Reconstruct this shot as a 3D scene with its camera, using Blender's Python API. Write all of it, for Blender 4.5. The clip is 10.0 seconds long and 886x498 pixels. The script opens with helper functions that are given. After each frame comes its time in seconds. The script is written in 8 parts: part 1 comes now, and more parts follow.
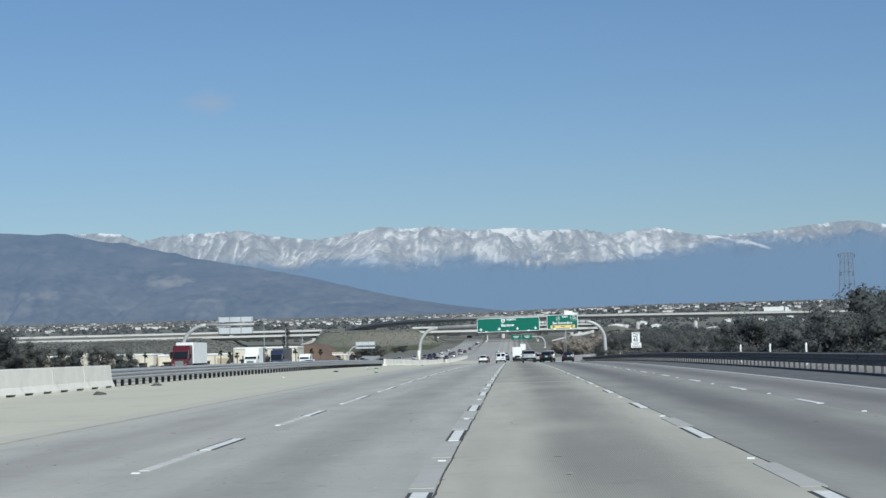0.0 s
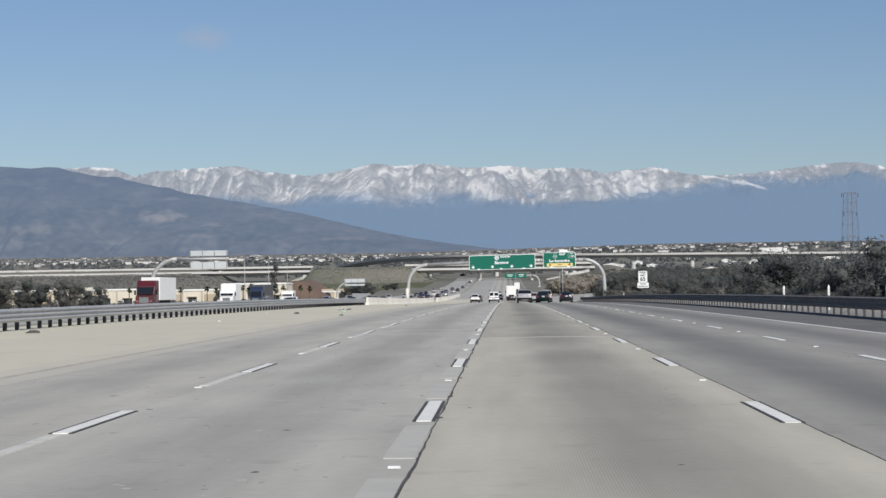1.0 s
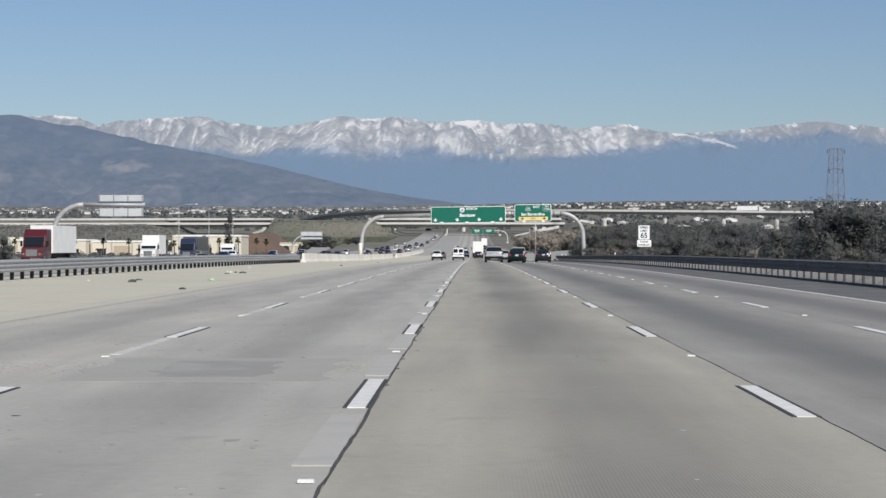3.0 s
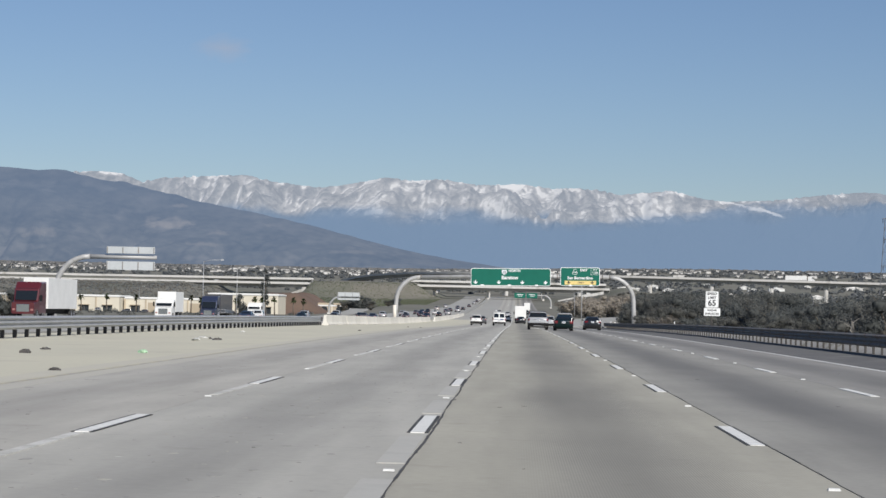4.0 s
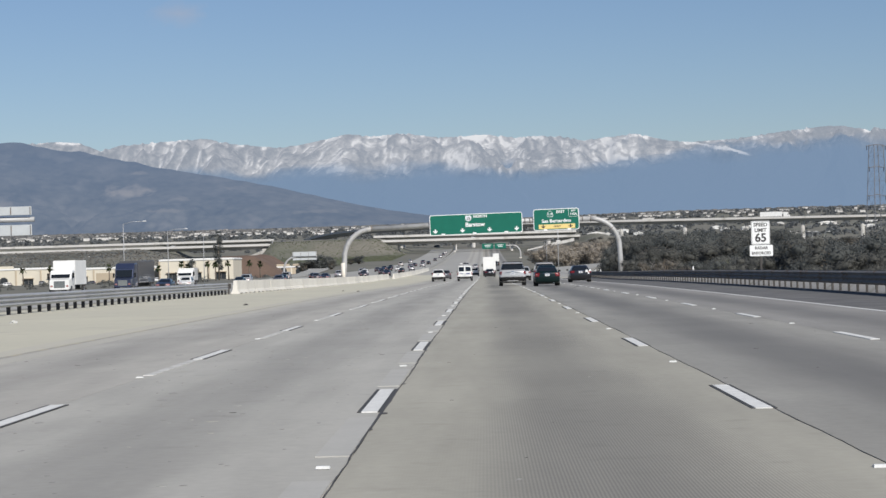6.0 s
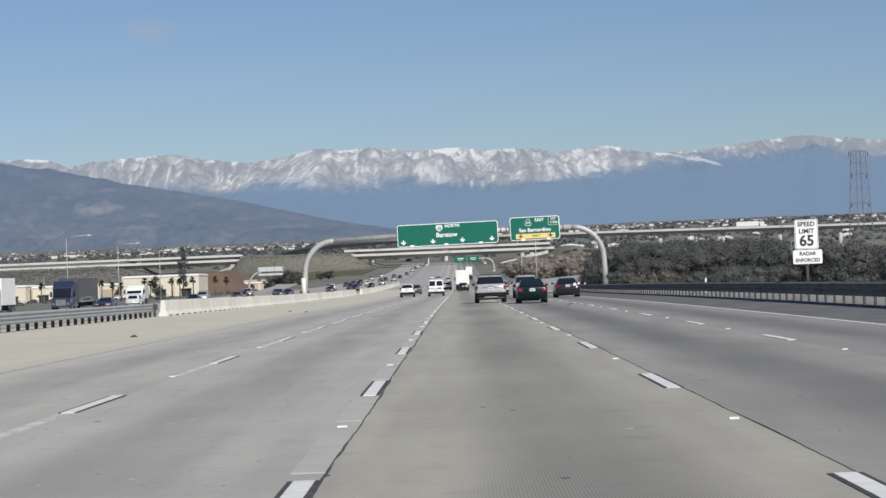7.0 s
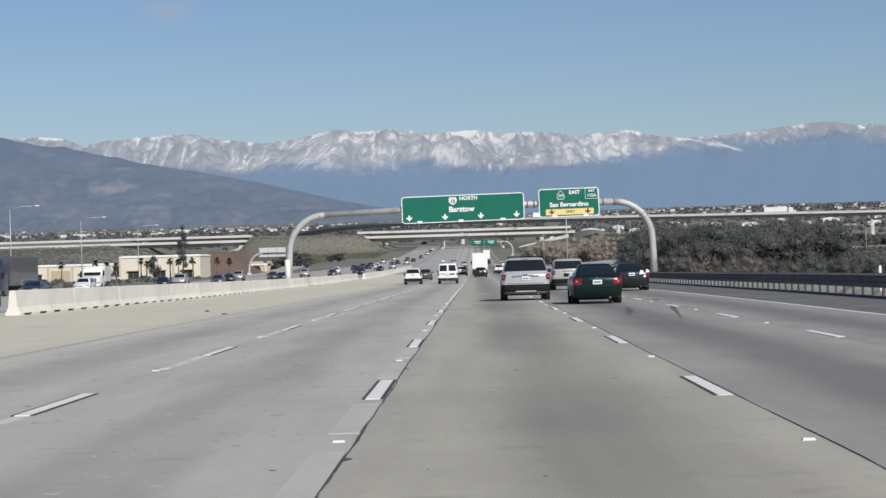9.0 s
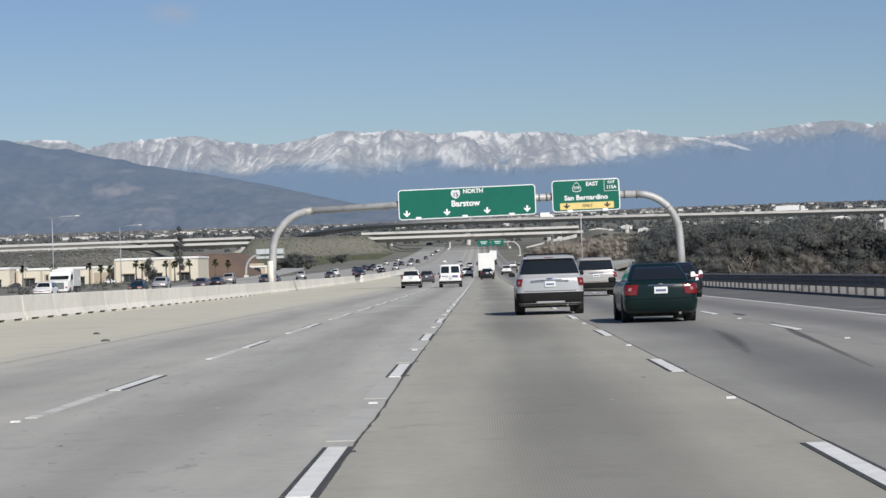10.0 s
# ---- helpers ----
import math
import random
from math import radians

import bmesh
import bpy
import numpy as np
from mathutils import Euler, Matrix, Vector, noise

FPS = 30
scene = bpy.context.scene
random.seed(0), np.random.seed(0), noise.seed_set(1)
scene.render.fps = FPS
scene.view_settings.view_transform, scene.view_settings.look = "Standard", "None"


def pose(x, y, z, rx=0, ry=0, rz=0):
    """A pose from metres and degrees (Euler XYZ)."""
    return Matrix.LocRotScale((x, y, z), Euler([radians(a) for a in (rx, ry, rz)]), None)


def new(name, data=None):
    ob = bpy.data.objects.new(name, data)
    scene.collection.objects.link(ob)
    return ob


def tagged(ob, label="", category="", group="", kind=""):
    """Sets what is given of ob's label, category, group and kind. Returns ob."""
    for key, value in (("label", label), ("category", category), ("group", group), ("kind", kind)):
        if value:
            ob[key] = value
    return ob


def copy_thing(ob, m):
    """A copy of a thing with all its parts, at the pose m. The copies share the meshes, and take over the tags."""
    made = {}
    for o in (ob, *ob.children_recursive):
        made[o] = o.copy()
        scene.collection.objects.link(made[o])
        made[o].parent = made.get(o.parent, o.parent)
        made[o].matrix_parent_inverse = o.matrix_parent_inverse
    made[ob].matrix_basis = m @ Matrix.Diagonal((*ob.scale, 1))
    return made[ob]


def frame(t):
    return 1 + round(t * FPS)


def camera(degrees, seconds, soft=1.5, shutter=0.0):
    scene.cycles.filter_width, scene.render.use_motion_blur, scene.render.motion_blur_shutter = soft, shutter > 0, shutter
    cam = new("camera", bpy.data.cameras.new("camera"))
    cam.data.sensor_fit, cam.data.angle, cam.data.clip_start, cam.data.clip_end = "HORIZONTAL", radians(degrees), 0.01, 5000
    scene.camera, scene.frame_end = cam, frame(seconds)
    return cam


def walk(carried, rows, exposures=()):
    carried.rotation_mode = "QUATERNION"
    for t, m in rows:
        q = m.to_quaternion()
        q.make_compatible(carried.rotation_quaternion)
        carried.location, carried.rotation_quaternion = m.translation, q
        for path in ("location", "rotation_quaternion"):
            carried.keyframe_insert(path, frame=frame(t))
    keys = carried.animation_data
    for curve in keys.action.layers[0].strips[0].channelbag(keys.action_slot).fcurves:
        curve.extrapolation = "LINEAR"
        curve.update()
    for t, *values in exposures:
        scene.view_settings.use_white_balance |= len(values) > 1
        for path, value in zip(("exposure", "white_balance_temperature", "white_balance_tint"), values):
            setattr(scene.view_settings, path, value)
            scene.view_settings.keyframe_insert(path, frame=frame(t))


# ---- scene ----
def aim(x, y, z, yaw, pitch, roll):
    """Camera pose: heading turned left by yaw, tilted up by pitch, leaning by roll (degrees)."""
    return pose(x, y, z, 90 + pitch, 0, yaw) @ pose(0, 0, 0, 0, 0, roll)


cam = camera(23.88, 10.0)
walk(cam, [
    (0.0, aim(0.913, 0.00, 1.188, 1.845, 2.836, -1.380)),
    (0.1, aim(0.904, 2.41, 1.196, 1.273, 3.047, -1.403)),
    (0.2, aim(0.896, 4.82, 1.205, 0.648, 2.860, -1.427)),
    (0.3, aim(0.889, 7.23, 1.213, 0.966, 2.810, -1.450)),
    (0.4, aim(0.883, 9.64, 1.221, 1.298, 2.035, -1.473)),
    (0.5, aim(0.879, 12.05, 1.228, 1.426, 2.050, -1.496)),
    (0.6, aim(0.876, 14.46, 1.236, 1.723, 2.474, -0.967)),
    (0.7, aim(0.873, 16.86, 1.243, 1.626, 1.447, -0.437)),
    (0.8, aim(0.872, 19.27, 1.250, 1.517, 2.227, -0.783)),
    (0.9, aim(0.872, 21.67, 1.258, 1.290, 1.227, -0.794)),
    (1.0, aim(0.872, 24.07, 1.264, 1.726, 1.138, -0.804)),
    (1.1, aim(0.874, 26.47, 1.271, 1.559, 1.499, -1.132)),
    (1.2, aim(0.876, 28.87, 1.278, 1.448, 0.757, -1.461)),
    (1.3, aim(0.879, 31.26, 1.284, 1.355, 1.277, -1.789)),
    (1.5, aim(0.887, 36.05, 1.296, 0.590, 0.833, -2.879)),
    (1.7, aim(0.897, 40.84, 1.307, 0.159, 0.703, -2.085)),
    (1.8, aim(0.902, 43.23, 1.313, 0.610, 0.951, -1.687)),
    (2.0, aim(0.915, 48.00, 1.323, 0.755, 0.759, -0.893)),
    (2.2, aim(0.929, 52.78, 1.333, 0.902, -0.695, -1.135)),
    (3.3, aim(1.017, 78.92, 1.374, 1.158, 0.032, 0.587)),
    (3.5, aim(1.033, 83.66, 1.380, 1.763, 0.002, 0.648)),
    (3.7, aim(1.049, 88.39, 1.384, 1.884, 0.996, 0.878)),
    (3.8, aim(1.056, 90.75, 1.386, 1.608, 1.188, 0.993)),
    (4.0, aim(1.070, 95.48, 1.390, 2.039, 1.624, 1.224)),
    (4.2, aim(1.084, 100.20, 1.393, 2.006, 1.335, 1.571)),
    (4.3, aim(1.090, 102.56, 1.394, 1.879, 1.829, 1.745)),
    (4.5, aim(1.102, 107.28, 1.396, 2.203, 1.420, 2.092)),
    (4.7, aim(1.112, 111.99, 1.397, 1.862, 1.859, 1.187)),
    (4.8, aim(1.117, 114.35, 1.398, 1.812, 1.908, 0.734)),
    (5.0, aim(1.125, 119.06, 1.398, 1.663, 1.501, -0.171)),
    (5.2, aim(1.133, 123.76, 1.398, 1.222, 1.243, -1.919)),
    (6.3, aim(1.150, 149.63, 1.384, 1.114, 0.252, -1.595)),
    (6.5, aim(1.149, 154.33, 1.380, 0.777, 0.666, -2.267)),
    (6.7, aim(1.148, 159.04, 1.374, 0.783, 1.131, -2.267)),
    (6.8, aim(1.147, 161.39, 1.372, 0.951, 0.721, -2.267)),
    (7.0, aim(1.144, 166.10, 1.365, 0.373, 0.730, -2.266)),
    (7.2, aim(1.141, 170.81, 1.358, 0.154, 0.598, -1.919)),
    (7.3, aim(1.139, 173.16, 1.355, 0.446, 0.857, -1.745)),
    (7.5, aim(1.136, 177.88, 1.347, 0.770, 0.769, -1.398)),
    (7.7, aim(1.132, 182.60, 1.338, 1.397, 1.093, -0.357)),
    (7.8, aim(1.130, 184.96, 1.334, 1.314, 0.949, 0.163)),
    (8.0, aim(1.127, 189.68, 1.324, 1.838, 1.133, 1.204)),
    (8.1, aim(1.126, 192.05, 1.319, 1.838, 1.761, 1.180)),
    (8.2, aim(1.125, 194.42, 1.314, 1.612, 0.950, 0.758)),
    (8.3, aim(1.124, 196.78, 1.308, 1.371, 1.194, 0.335)),
    (8.5, aim(1.123, 201.53, 1.297, 1.621, 0.866, -0.510)),
    (8.7, aim(1.124, 206.28, 1.285, 1.299, 0.964, -0.944)),
    (8.8, aim(1.125, 208.66, 1.279, 1.247, 0.984, -1.161)),
    (9.0, aim(1.128, 213.42, 1.266, 0.851, 0.303, -1.596)),
    (9.3, aim(1.138, 220.58, 1.245, 0.472, 0.875, -2.326)),
    (9.5, aim(1.148, 225.37, 1.230, 0.857, 0.617, -2.814)),
    (9.8, aim(1.170, 232.58, 1.207, 0.672, 0.737, -2.239)),
    (10.0, aim(1.189, 237.40, 1.190, 1.024, 0.341, -1.855)),
], [(0.0, 0.08, 5930, 3.0), (0.5, 0.09, 6300, 7.5), (1.0, 0.10, 6450, 10), (10.0, 0.10, 6450, 10)])

# ---- light ----
SUN_ELEV, SUN_TURN = 36.0, 150.0     # degrees above the horizon; clockwise from +y


def make_world():
    world = bpy.data.worlds.new("sky")
    scene.world = world
    world.use_nodes = True
    nt = world.node_tree
    nt.nodes.clear()
    out = nt.nodes.new("ShaderNodeOutputWorld")
    bg = nt.nodes.new("ShaderNodeBackground")
    bg.inputs["Strength"].default_value = 0.061
    sky = nt.nodes.new("ShaderNodeTexSky")
    sky.sky_type = "NISHITA"
    sky.sun_disc = False
    sky.sun_elevation = radians(SUN_ELEV)
    sky.sun_rotation = radians(SUN_TURN)
    sky.altitude = 400
    sky.air_density, sky.dust_density, sky.ozone_density = 1.0, 0.3, 2.2
    # one thin cloud wisp high over the hills
    geo = nt.nodes.new("ShaderNodeTexCoord")
    sub = nt.nodes.new("ShaderNodeVectorMath")
    sub.operation = "SUBTRACT"
    sub.inputs[1].default_value = Vector((-0.143, 1.0, 0.1225)).normalized()
    scl = nt.nodes.new("ShaderNodeVectorMath")
    scl.operation = "MULTIPLY"
    scl.inputs[1].default_value = (75, 75, 150)
    nt.links.new(geo.outputs["Generated"], sub.inputs[0])
    nt.links.new(sub.outputs[0], scl.inputs[0])
    noi = nt.nodes.new("ShaderNodeTexNoise")
    noi.inputs["Scale"].default_value = 1.3
    noi.inputs["Detail"].default_value = 5
    nt.links.new(scl.outputs[0], noi.inputs["Vector"])
    ln = nt.nodes.new("ShaderNodeVectorMath")
    ln.operation = "LENGTH"
    nt.links.new(scl.outputs[0], ln.inputs[0])
    add = nt.nodes.new("ShaderNodeMath")
    add.operation = "MULTIPLY_ADD"
    add.inputs[1].default_value = 1.4
    nt.links.new(noi.outputs["Fac"], add.inputs[0])
    nt.links.new(ln.outputs["Value"], add.inputs[2])
    ramp = nt.nodes.new("ShaderNodeMapRange")
    ramp.inputs["From Min"].default_value = 0.7
    ramp.inputs["From Max"].default_value = 1.8
    ramp.inputs["To Min"].default_value = 0.28
    ramp.inputs["To Max"].default_value = 0.0
    nt.links.new(add.outputs[0], ramp.inputs["Value"])
    mix = nt.nodes.new("ShaderNodeMix")
    mix.data_type = "RGBA"
    mix.inputs["B"].default_value = (7.5, 6.6, 6.6, 1)
    nt.links.new(ramp.outputs["Result"], mix.inputs["Factor"])
    tint = nt.nodes.new("ShaderNodeMix")
    tint.data_type, tint.blend_type = "RGBA", "MULTIPLY"
    tint.inputs["Factor"].default_value = 1.0
    tint.inputs["B"].default_value = (0.885, 0.949, 1.115, 1)
    nt.links.new(sky.outputs[0], tint.inputs["A"])
    nt.links.new(tint.outputs["Result"], mix.inputs["A"])
    nt.links.new(mix.outputs["Result"], bg.inputs["Color"])
    nt.links.new(bg.outputs[0], out.inputs["Surface"])


make_world()
sun_data = bpy.data.lights.new("sun", "SUN")
sun_data.energy = 5.0
sun_data.angle = radians(0.53)
sun_data.color = (1.0, 0.955, 0.89)
sun = new("sun", sun_data)
se, st = radians(SUN_ELEV), radians(SUN_TURN)
sun_way = Vector((math.sin(st) * math.cos(se), math.cos(st) * math.cos(se), math.sin(se)))
sun.matrix_world = Matrix.Translation((60, -60, 90)) @ sun_way.to_track_quat("Z", "Y").to_matrix().to_4x4()


# ---- materials ----
def rgb(c):
    return (*c, 1) if len(c) == 3 else c


def mat(name, c1, c2=None, scale=4.0, fine=40.0, rough=0.75, metal=0.0, bump=0.0, space="Object", spots=None, coat=0.0,
        rand=0.0, stretch=None, emit=None, spec=0.5):
    """A surface of two colours mixed by broad and fine noise, with relief; spots: (colour, scale, cover)."""
    m = bpy.data.materials.new(name)
    m.use_nodes = True
    nt = m.node_tree
    b = nt.nodes["Principled BSDF"]
    b.inputs["Roughness"].default_value = rough
    b.inputs["Metallic"].default_value = metal
    b.inputs["Coat Weight"].default_value = coat
    b.inputs["Specular IOR Level"].default_value = spec
    c2 = c2 or tuple(x * 0.8 for x in c1)
    if space == "World":
        vec = nt.nodes.new("ShaderNodeNewGeometry").outputs["Position"]
    else:
        vec = nt.nodes.new("ShaderNodeTexCoord").outputs["Object"]
    if stretch:
        mul = nt.nodes.new("ShaderNodeVectorMath")
        mul.operation = "MULTIPLY"
        mul.inputs[1].default_value = stretch
        nt.links.new(vec, mul.inputs[0])
        vec = mul.outputs[0]
    n1, n2 = nt.nodes.new("ShaderNodeTexNoise"), nt.nodes.new("ShaderNodeTexNoise")
    for n, s, d in ((n1, scale, 4), (n2, fine, 3)):
        n.inputs["Scale"].default_value = s
        n.inputs["Detail"].default_value = d
        nt.links.new(vec, n.inputs["Vector"])
    avg = nt.nodes.new("ShaderNodeMath")
    avg.operation = "MULTIPLY_ADD"
    avg.inputs[1].default_value = 0.45
    nt.links.new(n2.outputs["Fac"], avg.inputs[0])
    half = nt.nodes.new("ShaderNodeMath")
    half.operation = "MULTIPLY"
    half.inputs[1].default_value = 0.55
    nt.links.new(n1.outputs["Fac"], half.inputs[0])
    nt.links.new(half.outputs[0], avg.inputs[2])
    mr = nt.nodes.new("ShaderNodeMapRange")
    mr.inputs["From Min"].default_value, mr.inputs["From Max"].default_value = 0.33, 0.67
    nt.links.new(avg.outputs[0], mr.inputs["Value"])
    mix = nt.nodes.new("ShaderNodeMix")
    mix.data_type = "RGBA"
    mix.inputs["A"].default_value, mix.inputs["B"].default_value = rgb(c1), rgb(c2)
    nt.links.new(mr.outputs["Result"], mix.inputs["Factor"])
    col = mix.outputs["Result"]
    if spots:
        n3 = nt.nodes.new("ShaderNodeTexNoise")
        n3.inputs["Scale"].default_value = spots[1]
        n3.inputs["Detail"].default_value = 5
        nt.links.new(vec, n3.inputs["Vector"])
        m3 = nt.nodes.new("ShaderNodeMapRange")
        m3.inputs["From Min"].default_value, m3.inputs["From Max"].default_value = 1 - spots[2] - 0.07, 1 - spots[2] + 0.07
        nt.links.new(n3.outputs["Fac"], m3.inputs["Value"])
        mx = nt.nodes.new("ShaderNodeMix")
        mx.data_type = "RGBA"
        mx.inputs["B"].default_value = rgb(spots[0])
        nt.links.new(m3.outputs["Result"], mx.inputs["Factor"])
        nt.links.new(col, mx.inputs["A"])
        col = mx.outputs["Result"]
    if rand:
        oi = nt.nodes.new("ShaderNodeObjectInfo")
        m4 = nt.nodes.new("ShaderNodeMapRange")
        m4.inputs["To Min"].default_value, m4.inputs["To Max"].default_value = 1 - rand, 1 + rand
        nt.links.new(oi.outputs["Random"], m4.inputs["Value"])
        hv = nt.nodes.new("ShaderNodeHueSaturation")
        nt.links.new(m4.outputs["Result"], hv.inputs["Value"])
        nt.links.new(col, hv.inputs["Color"])
        col = hv.outputs["Color"]
    nt.links.new(col, b.inputs["Base Color"])
    if bump:
        bp = nt.nodes.new("ShaderNodeBump")
        bp.inputs["Strength"].default_value = bump
        bp.inputs["Distance"].default_value = 0.02
        nt.links.new(avg.outputs[0], bp.inputs["Height"])
        nt.links.new(bp.outputs["Normal"], b.inputs["Normal"])
    if emit:
        nt.links.new(col, b.inputs["Emission Color"])
        b.inputs["Emission Strength"].default_value = emit
    return m


def lane_material(name, base, other, centre, oil, half=0.75, groove=False):
    """Worn concrete lane: mottled slab, an oil-darkened strip along its middle, polished wheel paths, sawn grooves."""
    m = mat(name, base, other, scale=0.35, fine=9.0, rough=0.85, bump=0.25, space="World", spots=((base[0] * 0.8, base[1] * 0.8, base[2] * 0.8), 1.7, 0.33))
    nt = m.node_tree
    b = nt.nodes["Principled BSDF"]
    col = b.inputs["Base Color"].links[0].from_socket
    geo = nt.nodes.new("ShaderNodeNewGeometry")
    sep = nt.nodes.new("ShaderNodeSeparateXYZ")
    nt.links.new(geo.outputs["Position"], sep.inputs[0])
    lowf = nt.nodes.new("ShaderNodeTexNoise")
    lowf.inputs["Scale"].default_value = 0.06
    lowf.inputs["Detail"].default_value = 3
    nt.links.new(geo.outputs["Position"], lowf.inputs["Vector"])

    def math_node(op, a, v):
        n = nt.nodes.new("ShaderNodeMath")
        n.operation = op
        for i, s in enumerate((a, v)):
            if isinstance(s, (int, float)):
                n.inputs[i].default_value = s
            else:
                nt.links.new(s, n.inputs[i])
        return n.outputs[0]

    # long smears left by tyres
    warp = nt.nodes.new("ShaderNodeMapping")
    warp.inputs["Scale"].default_value = (1.6, 0.13, 1)
    nt.links.new(geo.outputs["Position"], warp.inputs["Vector"])
    smear = nt.nodes.new("ShaderNodeTexNoise")
    smear.inputs["Scale"].default_value = 1.0
    smear.inputs["Detail"].default_value = 5
    nt.links.new(warp.outputs[0], smear.inputs["Vector"])
    tone = nt.nodes.new("ShaderNodeMapRange")
    tone.inputs["From Min"].default_value, tone.inputs["From Max"].default_value = 0.3, 0.7
    tone.inputs["To Min"].default_value, tone.inputs["To Max"].default_value = 0.89, 1.09
    nt.links.new(smear.outputs["Fac"], tone.inputs["Value"])
    hs = nt.nodes.new("ShaderNodeHueSaturation")
    nt.links.new(tone.outputs["Result"], hs.inputs["Value"])
    nt.links.new(col, hs.inputs["Color"])
    col = hs.outputs["Color"]
    wob = math_node("MULTIPLY", math_node("SUBTRACT", lowf.outputs["Fac"], 0.5), 0.7)
    dist = math_node("ABSOLUTE", math_node("ADD", math_node("SUBTRACT", sep.outputs["X"], centre), wob), 0)
    fall = nt.nodes.new("ShaderNodeMapRange")
    fall.interpolation_type = "SMOOTHSTEP"
    fall.inputs["From Min"].default_value, fall.inputs["From Max"].default_value = half * 1.5, half * 0.15
    fall.inputs["To Max"].default_value = oil
    nt.links.new(dist, fall.inputs["Value"])
    amount = math_node("MULTIPLY", fall.outputs["Result"], math_node("ADD", lowf.outputs["Fac"], 0.45))
    mx = nt.nodes.new("ShaderNodeMix")
    mx.data_type = "RGBA"
    mx.inputs["B"].default_value = (0.10, 0.098, 0.095, 1)
    nt.links.new(amount, mx.inputs["Factor"])
    nt.links.new(col, mx.inputs["A"])
    nt.links.new(mx.outputs["Result"], b.inputs["Base Color"])
    if groove:
        wave = nt.nodes.new("ShaderNodeTexWave")
        wave.bands_direction = "X"
        wave.inputs["Scale"].default_value = 13.0
        wave.inputs["Distortion"].default_value = 0.9
        wave.inputs["Detail"].default_value = 1.0
        nt.links.new(geo.outputs["Position"], wave.inputs["Vector"])
        # dirt lies in the grooves, more in some stretches
        worn = nt.nodes.new("ShaderNodeMapRange")
        worn.inputs["From Min"].default_value, worn.inputs["From Max"].default_value = 0.42, 0.58
        worn.inputs["To Min"].default_value, worn.inputs["To Max"].default_value = 0.10, 0.62
        nt.links.new(lowf.outputs["Fac"], worn.inputs["Value"])
        side = nt.nodes.new("ShaderNodeMapRange")
        side.interpolation_type = "SMOOTHSTEP"
        side.inputs["From Min"].default_value, side.inputs["From Max"].default_value = 1.3, 0.5
        nt.links.new(math_node("ABSOLUTE", math_node("ADD", math_node("SUBTRACT", sep.outputs["X"], 2.25), wob), 0), side.inputs["Value"])
        dirt = nt.nodes.new("ShaderNodeMix")
        dirt.data_type = "RGBA"
        dirt.inputs["B"].default_value = (0.12, 0.115, 0.105, 1)
        nt.links.new(math_node("MULTIPLY", math_node("MULTIPLY", wave.outputs["Fac"], worn.outputs["Result"]), side.outputs["Result"]), dirt.inputs["Factor"])
        nt.links.new(mx.outputs["Result"], dirt.inputs["A"])
        nt.links.new(dirt.outputs["Result"], b.inputs["Base Color"])
        bp = nt.nodes.new("ShaderNodeBump")
        bp.inputs["Strength"].default_value = 0.035
        bp.inputs["Distance"].default_value = 0.004
        nt.links.new(wave.outputs["Fac"], bp.inputs["Height"])
        old = b.inputs["Normal"].links[0].from_socket
        nt.links.new(old, bp.inputs["Normal"])
        nt.links.new(bp.outputs["Normal"], b.inputs["Normal"])
    return m


def glass_material(name, tint, rough=0.05):
    m = bpy.data.materials.new(name)
    m.use_nodes = True
    b = m.node_tree.nodes["Principled BSDF"]
    b.inputs["Base Color"].default_value = rgb(tint)
    b.inputs["Roughness"].default_value = rough
    b.inputs["Coat Weight"].default_value = 0.2
    b.inputs["Coat Roughness"].default_value = 0.03
    return m


def leaf_material(name, c1, c2, rand=0.34):
    m = mat(name, c1, c2, scale=0.9, fine=9, rough=0.9, rand=rand, space="Object", spec=0.06)
    nt = m.node_tree
    b = nt.nodes["Principled BSDF"]
    col = b.inputs["Base Color"].links[0].from_socket
    geo = nt.nodes.new("ShaderNodeNewGeometry")
    mr = nt.nodes.new("ShaderNodeMapRange")
    mr.inputs["To Min"].default_value, mr.inputs["To Max"].default_value = 0.92, 1.08
    nt.links.new(geo.outputs["Random Per Island"], mr.inputs["Value"])
    hv = nt.nodes.new("ShaderNodeHueSaturation")
    nt.links.new(mr.outputs["Result"], hv.inputs["Value"])
    nt.links.new(col, hv.inputs["Color"])
    nt.links.new(hv.outputs["Color"], b.inputs["Base Color"])
    # light passes through the thin leaves
    tr = nt.nodes.new("ShaderNodeBsdfTranslucent")
    nt.links.new(hv.outputs["Color"], tr.inputs["Color"])
    mx = nt.nodes.new("ShaderNodeMixShader")
    mx.inputs[0].default_value = 0.5
    nt.links.new(b.outputs[0], mx.inputs[1])
    nt.links.new(tr.outputs[0], mx.inputs[2])
    nt.links.new(mx.outputs[0], nt.nodes["Material Output"].inputs["Surface"])
    return m


